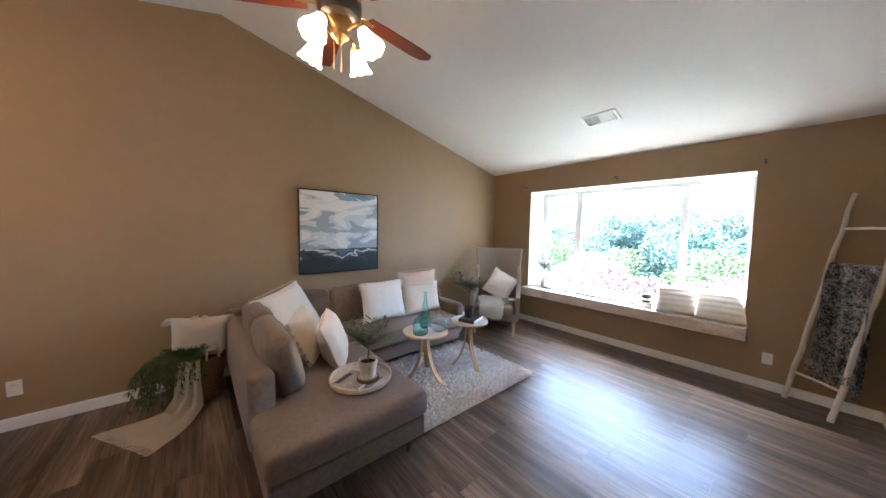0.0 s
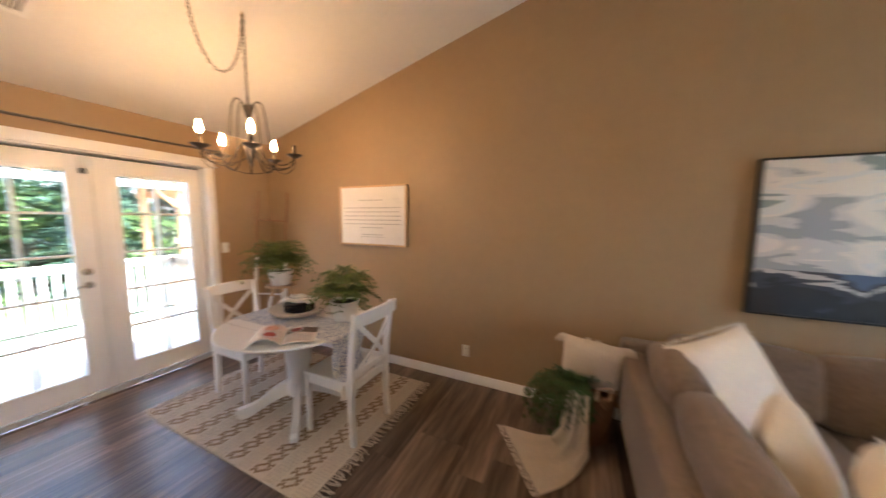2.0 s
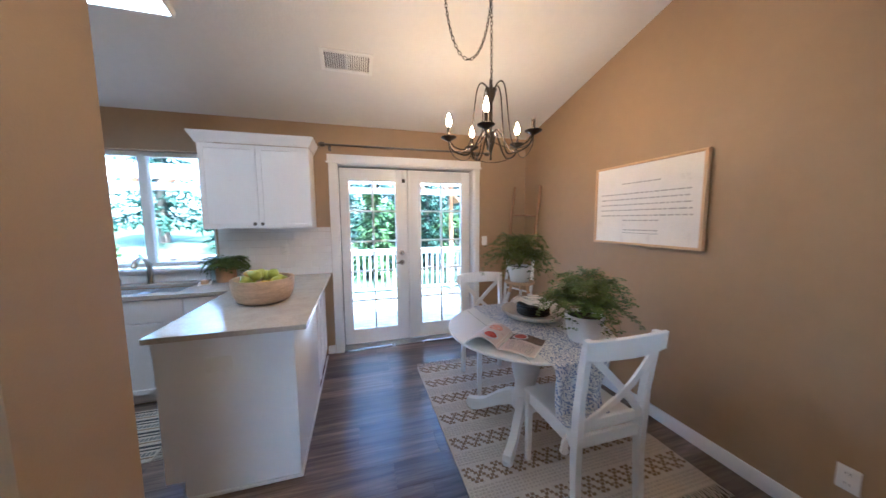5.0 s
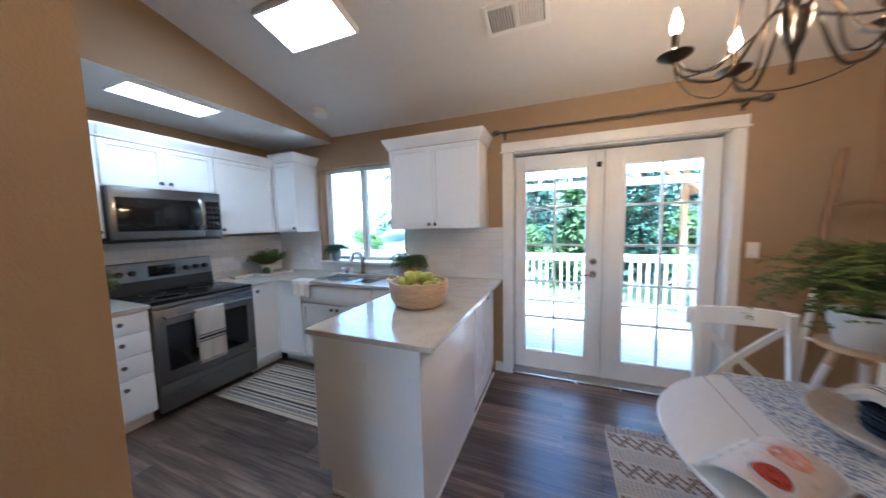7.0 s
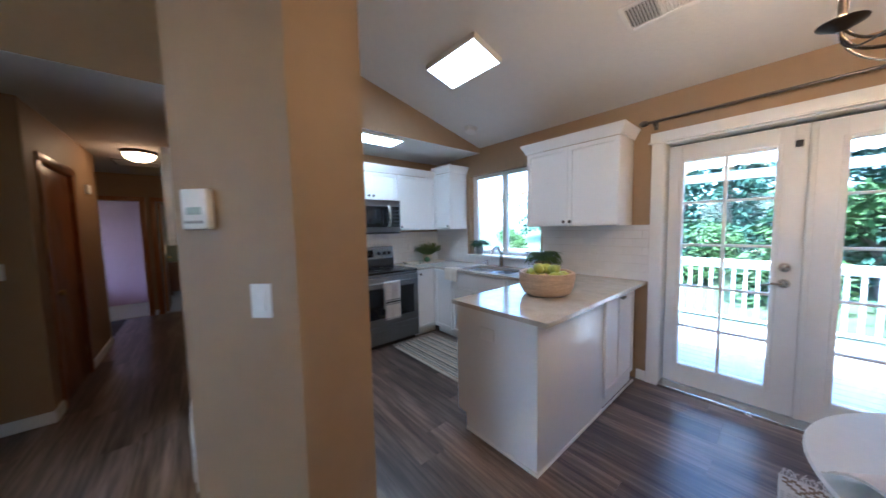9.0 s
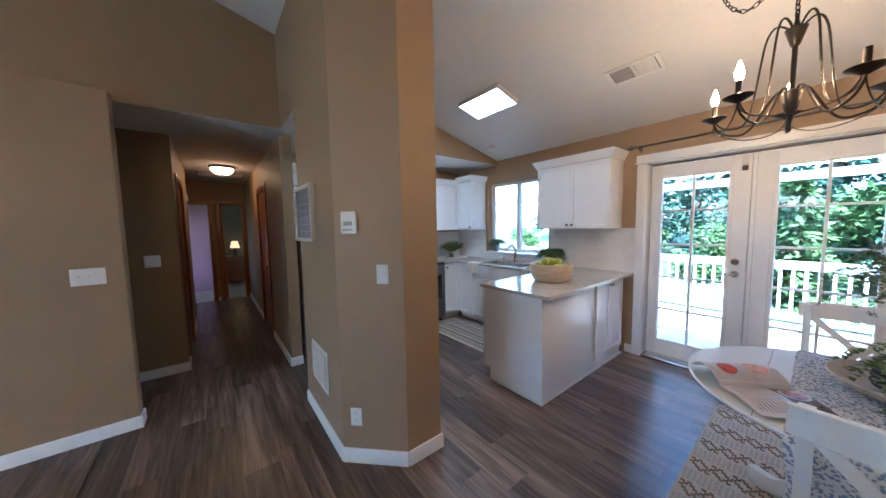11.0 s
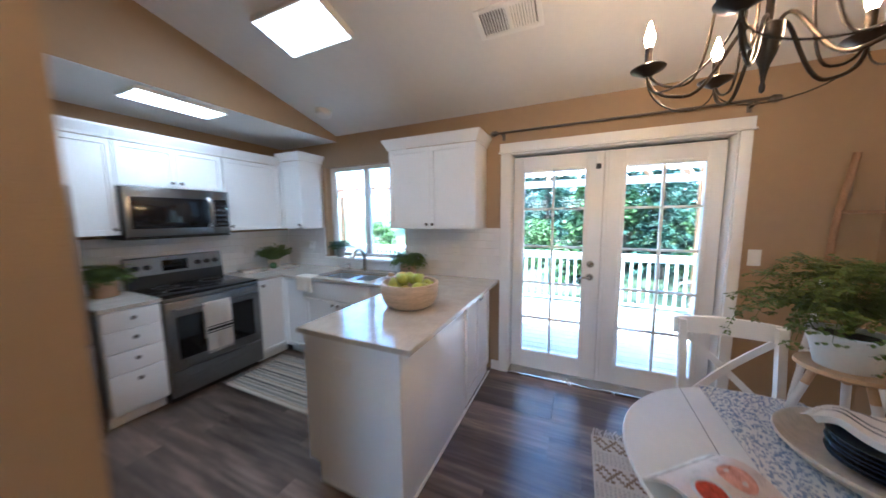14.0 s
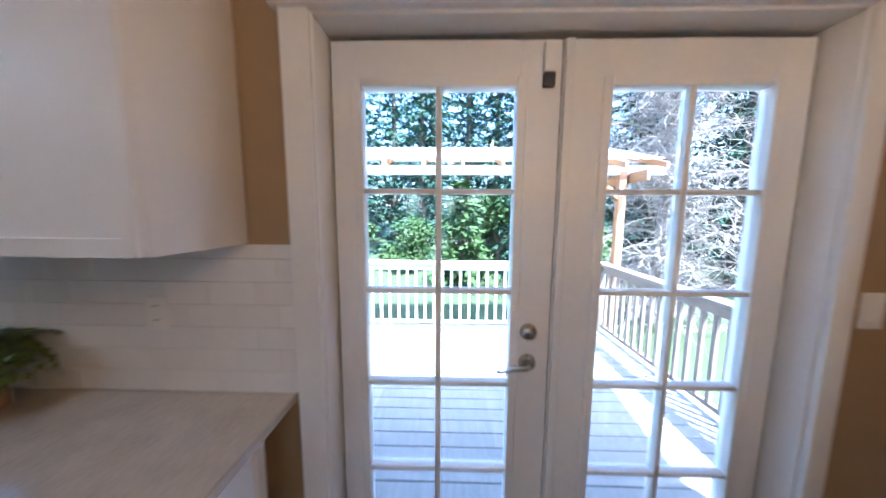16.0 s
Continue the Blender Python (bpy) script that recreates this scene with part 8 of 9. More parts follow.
s = thing("knit_throw", "black and white tweed knitted throw hung on the ladder", "blanket")
pa, pb = Vector((4.637, 0.386, 1.29)), Vector((4.381, 0.138, 1.29))
ax = (pb - pa).normalized()
out = Vector((-ax.y, ax.x, 0)) * (1 if Vector((-ax.y, ax.x, 0)).dot(Vector((-1, 1, 0))) > 0 else -1)
part("cloth", moved(hanging_cloth(0.34, 0.88, 0.98, 0.022, 18, 0.018, 2), Matrix(((ax.x, out.x, 0, (pa.x + pb.x) / 2), (ax.y, out.y, 0, (pa.y + pb.y) / 2), (0, 0, 1, 1.29), (0, 0, 0, 1))) @ pose(0, 0, 0, 6, 0, 0)), KNIT, s)
bm = bmesh.new()
for i in range(30):
    u = -0.165 + 0.33 * i / 29
    tube([(u, 0.03, -0.875), (u + rd.uniform(-0.01, 0.01), 0.034, -0.92), (u + rd.uniform(-0.015, 0.015), 0.03, -0.96)], 0.0045, 5, bm)
    tube([(u, -0.03, -0.975), (u + rd.uniform(-0.01, 0.01), -0.03, -1.03), (u + rd.uniform(-0.015, 0.015), -0.03, -1.06)], 0.0045, 5, bm)
part("fringe", moved(bm, Matrix(((ax.x, out.x, 0, (pa.x + pb.x) / 2), (ax.y, out.y, 0, (pa.y + pb.y) / 2), (0, 0, 1, 1.29), (0, 0, 0, 1))) @ pose(0, 0, 0, 6, 0, 0)), KNIT, s)

# ceiling fan at rest, four lit shades
FX, FY, FZ = 1.03, 2.26, 2.62
s = thing("ceiling_fan", "brass ceiling fan with red-brown blades and four lit glass shades", "ceiling fan", (FX, FY, FZ))
top = zc(FX) - FZ
part("canopy", lathe([(0, top + 0.02), (0.07, top + 0.02), (0.07, top - 0.03), (0.02, top - 0.08), (0, top - 0.08)], 24), PEWTER, s)
part("downrod", tube([(0, 0, 0.16), (0, 0, top - 0.07)], 0.013, 12), PEWTER, s)
part("motor", lathe([(0, 0.02), (0.07, 0.02), (0.10, 0.035), (0.115, 0.07), (0.115, 0.12), (0.09, 0.155), (0.04, 0.175), (0, 0.175)], 36), PEWTER, s, "antique pewter motor housing")
part("light_hub", lathe([(0, -0.10), (0.012, -0.095), (0.02, -0.08), (0.045, -0.06), (0.05, -0.02), (0.065, 0.0), (0.065, 0.02), (0, 0.02)], 28), BRASS, s)
REDW = mat("red_brown_fan_blade", (0.16, 0.035, 0.015), 0.35, var=0.3, scale=8, stretch=(0.6, 6, 6))
for k in range(5):
    a = 72 * k + 8
    bm = bmesh.new()
    prof = [(0.17, -0.055), (0.30, -0.065), (0.55, -0.072), (0.64, -0.06), (0.665, -0.03), (0.67, 0), (0.665, 0.03), (0.64, 0.06), (0.55, 0.072), (0.30, 0.065), (0.17, 0.055)]
    prism(prof, -0.004, 0.004, "z", bm)
    blade = part("blade", moved(bm, pose(0, 0, 0, 0, 0, a) @ pose(0, 0, 0.105, 11, 0, 0)), REDW, s, "red-brown wooden blade")
    bm = box(0.10, 0.22, -0.018, 0.018, 0.098, 0.103, 0.001)
    part("blade_iron", moved(bm, pose(0, 0, 0, 0, 0, a)), BRASS, blade)
for k in range(4):
    a = radians(90 * k + 32)
    d = Vector((math.cos(a), math.sin(a), 0))
    part("lamp_arm", tube(bezier(d * 0.05 + Vector((0, 0, -0.03)), d * 0.10 + Vector((0, 0, 0.0)), d * 0.13 + Vector((0, 0, -0.01)), d * 0.14 + Vector((0, 0, -0.055)), 8), 0.008, 8), BRASS, s)
    prof = [(0.022, 0.0), (0.030, -0.012), (0.040, -0.05), (0.052, -0.095), (0.066, -0.125), (0.063, -0.125), (0.049, -0.094), (0.037, -0.05), (0.027, -0.014), (0.018, -0.004)]
    bm = lathe(prof, 30, closed=True)
    for v in bm.verts:
        if v.co.z < -0.09:
            q = math.atan2(v.co.y, v.co.x)
            v.co.z += 0.005 * math.cos(q * 8)
        v.co.x *= 1 + 0.03 * math.cos(10 * math.atan2(v.co.y, v.co.x))
    tilt = Matrix.Translation(d * 0.14 + Vector((0, 0, -0.05))) @ Matrix.Rotation(radians(-30), 4, Vector((-d.y, d.x, 0)))
    sh = part("glass_shade", moved(bm, tilt), SHADE_LIT, s, "glowing tulip glass shade")
    part("bulb", moved(lathe([(0, -0.01), (0.012, -0.012), (0.024, -0.045), (0.022, -0.065), (0, -0.08)], 14), tilt), FANBULB, sh)
    part("fitter", moved(lathe([(0, 0.012), (0.024, 0.010), (0.026, -0.004), (0, -0.004)], 16), tilt), BRASS, s)
for q in (-0.02, 0.02):
    part("pull_chain", tube([(q, 0.03, -0.07), (q, 0.032, -0.22)], 0.0016, 5), BRASS, s)

# ---- kitchen counter things ----
s = thing("fruit_bowl", "chunky turned wooden bowl full of pears on the peninsula", "bowl", (-2.36, 1.49, 0.9155))
part("bowl", lathe([(0, 0), (0.135, 0), (0.168, 0.018), (0.190, 0.06), (0.199, 0.12), (0.201, 0.163), (0.197, 0.170), (0.180, 0.168), (0.174, 0.13), (0.16, 0.08), (0.12, 0.061), (0, 0.060)], 48), TEAK, s)
prof = [(0, 0), (0.018, 0.002), (0.034, 0.018), (0.038, 0.038), (0.032, 0.058), (0.020, 0.074), (0.014, 0.088), (0.006, 0.096), (0, 0.097)]
rd = random.Random(6)
for i in range(15):
    ring = i < 9
    a = i * 0.7 if ring else i * 1.05
    r = 0.112 if ring else 0.062
    p = thing("pear", "green pear in the wooden bowl" if i % 5 else "yellow-green pear in the wooden bowl", "pear", group="pears in the bowl")
    p.matrix_basis = pose(-2.36 + r * math.cos(a), 1.49 + r * math.sin(a), 0.9155 + (0.128 if ring else 0.178), rd.uniform(40, 100), rd.uniform(-40, 40), rd.uniform(0, 360))
    part("fruit", lathe(prof, 16), PEAR if i % 5 else PEARY, p)
    part("stem", tube([(0, 0, 0.095), (0.003, 0, 0.108), (0.007, 0, 0.118)], 0.0016, 5), STEMM, p)
potted("herb_plant", "green leafy herb in a tan clay pot by the sink", (-3.255, 0.93, 0.9155), 0.082, 0.085, 0.125, TERRA, foliage_fern(70, 0.22, 0.17, 31, 0.024), FERN)
potted("herb_plant", "green leafy herb in a tan clay pot beside the range", (-1.59, -0.90, 0.9155), 0.078, 0.082, 0.125, TERRA, foliage_fern(70, 0.20, 0.17, 32, 0.024), FERN)
potted("herb_plant", "green leafy herb in a zinc pot on the sill", (-3.435, -0.17, KWIN[2] + 0.0125), 0.042, 0.058, 0.125, ZINC, foliage_fern(42, 0.17, 0.12, 33, 0.020), LEAF)
potted("shelf_plant", "trailing green plant on top of the refrigerator", (-0.60, -0.55, 1.7505), 0.05, 0.06, 0.10, CERAMIC, foliage_fern(18, 0.18, 0.14, 36, 0.02), LEAF)
s = thing("wooden_tray", "long pale wooden tray on the corner worktop", "tray", (-2.93, -0.80, 0.9155), -14)
bm = box(-0.30, 0.30, -0.09, 0.09, 0, 0.012, 0.004)
box(-0.31, -0.298, -0.09, 0.09, 0.0, 0.035, 0.004, bm=bm)
box(0.298, 0.31, -0.09, 0.09, 0.0, 0.035, 0.004, bm=bm)
box(-0.298, 0.298, -0.098, -0.088, 0, 0.03, 0.003, bm=bm)
box(-0.298, 0.298, 0.088, 0.098, 0, 0.03, 0.003, bm=bm)
part("tray", bm, WHITEWASH, s)
potted("herb_plant", "bushy green herb in a pale wooden box on the tray", (-2.98, -0.80, 0.928), 0.06, 0.068, 0.11, STONEW, foliage_bush(150, 0.20, 0.20, 34, 0.036), FERN)
s = thing("moss_ball", "round green moss ball on the tray", "decoration", (-2.92, -0.73, 0.928))
bm = bmesh.new()
bmesh.ops.create_icosphere(bm, subdivisions=4, radius=0.042, matrix=Matrix.Translation((0, 0, 0.042)))
for v in bm.verts:
    v.co += (v.co - Vector((0, 0, 0.042))) * 0.16 * noise.noise(v.co * 60)
part("moss", bm, LEAF, s)
s = thing("glass_votive", "small clear glass votive on the tray", "votive", (-2.80, -0.72, 0.928))
part("glass", lathe(hollow([(0.022, 0), (0.03, 0.01), (0.032, 0.03), (0.026, 0.045)]), 20), JARGLASS, s)
s = thing("dish_towel", "cream dish towel laid over the worktop edge at the sink", "towel", (0, 0, 0))
bm = bmesh.new()
g = []
for k, (x, z) in enumerate([(-2.895, 0.9185), (-2.86, 0.9195), (-2.82, 0.9190), (-2.787, 0.9195), (-2.772, 0.916), (-2.766, 0.905), (-2.765, 0.885), (-2.764, 0.86), (-2.765, 0.83), (-2.763, 0.80), (-2.764, 0.77)]):
    f = max(0.0, (0.915 - z) / 0.15)
    row = []
    for i in range(15):
        u = i / 14 - 0.5
        row.append(bm.verts.new((x + f * 0.010 * (1 + math.sin(u * 16 + k * 0.2)), -0.055 + u * 0.235 * (1 - 0.06 * f) + 0.02 * f, z + (0.0015 * (1 + math.sin(u * 13)) if f == 0 else -0.012 * f * u))))
    g.append(row)
for a, b in zip(g, g[1:]):
    for i in range(14):
        bm.faces.new((a[i], a[i + 1], b[i + 1], b[i]))
bmesh.ops.recalc_face_normals(bm, faces=bm.faces)
bmesh.ops.solidify(bm, geom=bm.faces[:], thickness=0.003)
part("cloth", bm, CREAM, s)
s = thing("soap_bottle", "clear pump bottle behind the sink", "bottle", (-3.33, 0.80, 0.9155))
part("bottle", lathe(hollow([(0.028, 0), (0.03, 0.005), (0.03, 0.10), (0.012, 0.125), (0.012, 0.14)]), 20), JARGLASS, s)
part("pump", tube([(0, 0, 0.14), (0, 0, 0.17), (0.035, 0, 0.172)], 0.006, 8), NICKEL, s)
s = thing("scrub_brush", "small wooden scrub brush on a folded cloth", "brush", (-3.16, 0.79, 0.9155), 20)
part("cloth", box(-0.10, 0.10, -0.05, 0.05, 0, 0.008, 0.003), IVORY, s)
part("brush_head", moved(lathe([(0, 0), (0.028, 0), (0.03, 0.02), (0.024, 0.036), (0, 0.042)], 18), pose(0.04, 0.0, 0.008)), BIRCH, s)
part("brush_handle", tube([(-0.09, 0.02, 0.014), (0.02, 0.03, 0.016)], 0.006, 8), WALNUT, s)
s = thing("kitchen_rug", "cream and black striped woven kitchen runner with fringe", "rug", (-2.43, 0.25, 0.001))
part("weave", box(-0.31, 0.31, -0.62, 0.62, 0, 0.007, 0.002), RUGC, s)
x = -0.29
rd = random.Random(12)
k = 0
while x < 0.28:
    w = (0.012, 0.03, 0.008, 0.022)[k % 4]
    bm = bmesh.new()
    if k % 4 == 1:
        for j in range(50):
            box(x, x + w, -0.615 + j * 0.0246, -0.615 + j * 0.0246 + 0.016, 0.007, 0.0095, bm=bm)
    else:
        box(x, x + w, -0.617, 0.617, 0.007, 0.0090, bm=bm)
    part("stripe", bm, (INK, GREYINK, GREYINK, INK)[k % 4] if k % 4 != 2 else RUGT, s, smooth=False)
    x += w + (0.022, 0.016, 0.03, 0.02)[k % 4]
    k += 1
bm = bmesh.new()
for sy in (-1, 1):
    for j in range(60):
        xx = -0.305 + 0.61 * j / 59
        tube([(xx, sy * 0.618, 0.005), (xx + rd.uniform(-0.008, 0.008), sy * 0.65, 0.006), (xx + rd.uniform(-0.014, 0.014), sy * rd.uniform(0.68, 0.70), 0.003)], 0.0026, 4, bm)
tagged(part("fringe", bm, RUGC, s), kind="stuff")


# ---- outdoors ----
def ground_z(x, y):
    t = min(1.0, max(0.0, (x + 4.5) / 9.0))
    t = t * t * (3 - 2 * t)
    far = min(1.0, max(0.0, (-x - 14) / 30))
    return -0.75 - 2.6 * t + 2.0 * far * (x < 0) + 0.15 * noise.noise(Vector((x * 0.08, y * 0.08, 0)))


bm = bmesh.new()
steps = [-600, -300, -150, -90, -60] + [-45 + 2.5 * i for i in range(37)] + [60, 90, 150, 300, 600]
g = [[bm.verts.new((x, y, ground_z(x, y))) for y in steps] for x in steps]
for i in range(len(steps) - 1):
    for j in range(len(steps) - 1):
        bm.faces.new((g[i][j], g[i + 1][j], g[i + 1][j + 1], g[i][j + 1]))
solid("ground", bm, GRASS, "green lawn sloping round the house to the horizon", "lawn", smooth=True)

# deck with its boards, rails and pergola
DZ = -0.15
deck = thing("deck", "weathered grey wooden deck outside the double door", "deck", (0, 0, 0), kind="structure")
bm = box(-6.80, -3.57, -3.6, -3.55, DZ - 0.25, DZ - 0.03)
box(-6.80, -3.57, 4.60, 4.65, DZ - 0.25, DZ - 0.03, bm=bm)
box(-6.85, -6.80, -3.6, 4.65, DZ - 0.25, DZ - 0.03, bm=bm)
box(-3.62, -3.565, -3.55, 4.60, DZ - 0.25, DZ - 0.03, bm=bm)
for y in (-3.0, -1.5, 0, 1.5, 3.0, 4.2):
    box(-6.79, -3.63, y, y + 0.05, DZ - 0.22, DZ - 0.028, bm=bm)
part("joist_frame", bm, RAILW, deck, smooth=False)
for x in (-6.6, -5.2, -3.9):
    for y in (-3.2, 0.5, 4.3):
        part("deck_post", box(x, x + 0.1, y, y + 0.1, -1.1, DZ - 0.24), RAILW, deck, smooth=False)
bmesh_board = box(-0.067, 0.067, -3.62, 4.67, -0.027, 0.0, 0.004, 1)
board_me = bpy.data.meshes.new("deck_board")
bmesh_board.to_mesh(board_me)
bmesh_board.free()
board_me.materials.append(DECK)
for i in range(23):
    b = new("deck_board", board_me)
    b.parent = deck
    b.location = (-3.65 - i * 0.1405, 0.004 * math.sin(i * 3), DZ)

rail = thing("deck_railing", "weathered wooden deck railing with square balusters", "railing", (0, 0, 0), kind="structure")
# west run coloured white as sunlit, north run brown as backlit
part("top_rail", box(-6.78, -6.64, -3.6, 4.64, 0.80, 0.838, 0.004), RAIL_LIT, rail)
part("under_rail", box(-6.73, -6.69, -3.55, 4.60, 0.71, 0.799, 0.002), RAIL_LIT, rail)
part("bottom_rail", box(-6.73, -6.69, -3.55, 4.60, DZ + 0.06, DZ + 0.10, 0.002), RAIL_LIT, rail)
part("top_rail", box(-6.63, -3.60, 4.50, 4.64, 0.80, 0.838, 0.004), RAILW, rail, "weathered rail toned grey-brown for backlight")
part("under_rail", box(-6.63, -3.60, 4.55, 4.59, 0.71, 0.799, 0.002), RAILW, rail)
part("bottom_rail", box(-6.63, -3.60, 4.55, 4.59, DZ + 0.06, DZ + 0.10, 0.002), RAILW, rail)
bal = {}
for nm, m_ in (("w", RAIL_LIT), ("n", RAILW)):
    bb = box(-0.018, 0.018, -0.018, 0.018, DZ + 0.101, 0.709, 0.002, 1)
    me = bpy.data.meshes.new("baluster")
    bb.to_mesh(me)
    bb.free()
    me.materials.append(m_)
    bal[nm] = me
for i in range(62):
    b = new("baluster", bal["w"])
    b.parent = rail
    b.location = (-6.71, -3.45 + i * 0.13, 0)
for i in range(23):
    b = new("baluster", bal["n"])
    b.parent = rail
    b.location = (-6.55 + i * 0.13, 4.57, 0)
for x, y in ((-6.71, -3.5), (-6.71, -1.2), (-6.71, 4.57), (-3.65, 4.57)):
    part("rail_post", box(x - 0.045, x + 0.045, y - 0.045, y + 0.045, DZ + 0.001, 0.80, 0.003), RAILW, rail)

PERG = bpy.data.materials.new("translucent_white_cover")
PERG.use_nodes = True
nt = PERG.node_tree
tr = nt.nodes.new("ShaderNodeBsdfTranslucent")
tr.inputs[0].default_value = (0.80, 0.77, 0.74, 1)
df = nt.nodes.new("ShaderNodeBsdfDiffuse")
df.inputs[0].default_value = (0.75, 0.73, 0.70, 1)
ms = nt.nodes.new("ShaderNodeMixShader")
ms.inputs[0].default_value = 0.4
nt.links.new(tr.outputs[0], ms.inputs[1])
nt.links.new(df.outputs[0], ms.inputs[2])
nt.links.new(ms.outputs[0], nt.nodes["Material Output"].inputs[0])
pg = thing("pergola", "cedar pergola with a white translucent cover beyond the deck", "pergola", (0, 0, 0), kind="structure")


def pz(x):
    return 2.17 + (-6.6 - x) * 0.30


bm = bmesh.new()
rows = []
for i in range(133):
    y = -5.0 + i * 0.0776
    h = 0.010 * math.cos(math.pi * i)
    rows.append([bm.verts.new((x, y, pz(x) + 0.10 + h)) for x in (-6.60, -8.35)] + [bm.verts.new((x, y, pz(x) + 0.104 + h)) for x in (-8.35, -6.60)])
for a, b in zip(rows, rows[1:]):
    for i in range(4):
        bm.faces.new((a[i], a[(i + 1) % 4], b[(i + 1) % 4], b[i]))
part("cover", bm, PERG, pg, "white corrugated cover")
for i in range(20):
    y = -4.9 + i * 0.53
    part("rafter", prism([(-6.45, pz(-6.45)), (-8.6, pz(-8.6)), (-8.6, pz(-8.6) + 0.08), (-6.45, pz(-6.45) + 0.08)], y, y + 0.038, "y"), CEDAR, pg, smooth=False)
# beams share the railing's white that stands for sunlight
part("beam", box(-6.80, -6.72, -5.0, 5.35, pz(-6.72) - 0.13, pz(-6.72) - 0.003, 0.004), RAIL_LIT, pg)
part("beam", box(-8.24, -8.16, -5.0, 5.35, pz(-8.16) - 0.13, pz(-8.16) - 0.003, 0.004), RAIL_LIT, pg)
for y in (-4.6, 4.78):
    for x in (-6.76, -8.20):
        part("post", box(x - 0.05, x + 0.05, y - 0.05, y + 0.05, -1.2, pz(x) - 0.10 - 0.03 * (x < -8), 0.004), CEDAR, pg)
    part("knee_brace", tube([(-6.76, y, 1.72), (-6.76, y - math.copysign(0.40, y), 2.09)], 0.045, 4), CEDAR, pg)


part("end_beam", box(-8.75, -6.35, 4.86, 4.90, 1.96, 2.10, 0.004), CEDAR, pg)


# trees
def pydata_ob(name, vs, fs, material, parent):
    me = bpy.data.meshes.new(name)
    me.from_pydata(vs, [], fs)
    me.materials.append(material)
    ob = new(name, me)
    ob.parent = parent
    return ob


def quad(vs, fs, p, way, side, L, w):
    k = len(vs)
    vs += [tuple(p - side * w * 0.3), tuple(p + way * L * 0.5 - side * w), tuple(p + way * L), tuple(p + way * L * 0.5 + side * w), tuple(p + side * w * 0.3)]
    fs.append((k, k + 1, k + 2, k + 3, k + 4))


def conifer(seed, height, label, leaf_mat, spread=0.24, density=1.0, at=(0, 0, 0)):
    rd = random.Random(seed)
    s = thing("conifer_tree", label, "tree", at)
    part("trunk", tube([(0, 0, -0.3), (0.05, 0, height * 0.5), (0, 0.03, height * 0.97)], [height * 0.022, height * 0.013, 0.02], 8), TRUNK, s)
    vs, fs = [], []
    n = int(95 * density)
    for k in range(n):
        t = (k + rd.random()) / n
        z = height * (0.08 + 0.9 * t)
        R = height * spread * (1 - t) ** 0.8 * rd.uniform(0.6, 1.1) + 0.12
        a = k * 2.4 + rd.uniform(-0.4, 0.4)
        d = Vector((math.cos(a), math.sin(a), 0))
        steps_ = max(4, int(R / 0.17))
        for i in range(steps_):
            u = (i + 0.6) / steps_
            p = d * R * u + Vector((0, 0, z - R * 0.28 * u * u + R * 0.08 * u))
            for q in range(7):
                way = (d * rd.uniform(0.1, 0.9) + Vector((rd.uniform(-1, 1), rd.uniform(-1, 1), rd.uniform(-0.9, 0.25)))).normalized()
                quad(vs, fs, p + Vector((rd.uniform(-.1, .1), rd.uniform(-.1, .1), rd.uniform(-.08, .08))), way, way.cross(Vector((rd.uniform(-1, 1), rd.uniform(-1, 1), 1))).normalized(), rd.uniform(0.16, 0.36), rd.uniform(0.03, 0.07))
    pydata_ob("crown", vs, fs, leaf_mat, s)
    return s


def leafy(seed, height, spread, label, leaf_mat, name="leafy_tree", leaf=0.11, n=4200, at=(0, 0, 0), low=0.35):
    rd = random.Random(seed)
    s = thing(name, label, "tree" if "tree" in name else "shrub", at)
    st = tube([(0, 0, -0.3), (0.05, 0.02, height * 0.3), (0.0, 0.05, height * 0.6)], [height * 0.03, height * 0.02, height * 0.01], 8)
    lobes = []
    for k in range(9):
        a = k * 2.4
        c = Vector((math.cos(a) * spread * rd.uniform(0.25, 0.65), math.sin(a) * spread * rd.uniform(0.25, 0.65), height * rd.uniform(low + 0.1, 0.85)))
        lobes.append((c, spread * rd.uniform(0.3, 0.5)))
        tube(bezier((0, 0, height * 0.25), (0, 0, height * 0.4), c * 0.8, c, 6), [0.05, 0.045, 0.04, 0.03, 0.025, 0.02, 0.012], 5, st)
    part("trunk", st, TRUNK, s)
    vs, fs = [], []
    for k in range(n):
        c, r = lobes[k % len(lobes)]
        v = Vector((rd.gauss(0, 1), rd.gauss(0, 1), rd.gauss(0, 1))).normalized() * r * rd.uniform(0.45, 1.08)
        v.z *= 0.75
        way = (v.normalized() * 0.5 + Vector((rd.uniform(-1, 1), rd.uniform(-1, 1), rd.uniform(-1, 0.6)))).normalized()
        quad(vs, fs, c + v, way, way.cross(Vector((rd.uniform(-1, 1), rd.uniform(-1, 1), 1))).normalized(), leaf * rd.uniform(0.7, 1.5), leaf * rd.uniform(0.25, 0.5))
    pydata_ob("crown", vs, fs, leaf_mat, s)
    return s


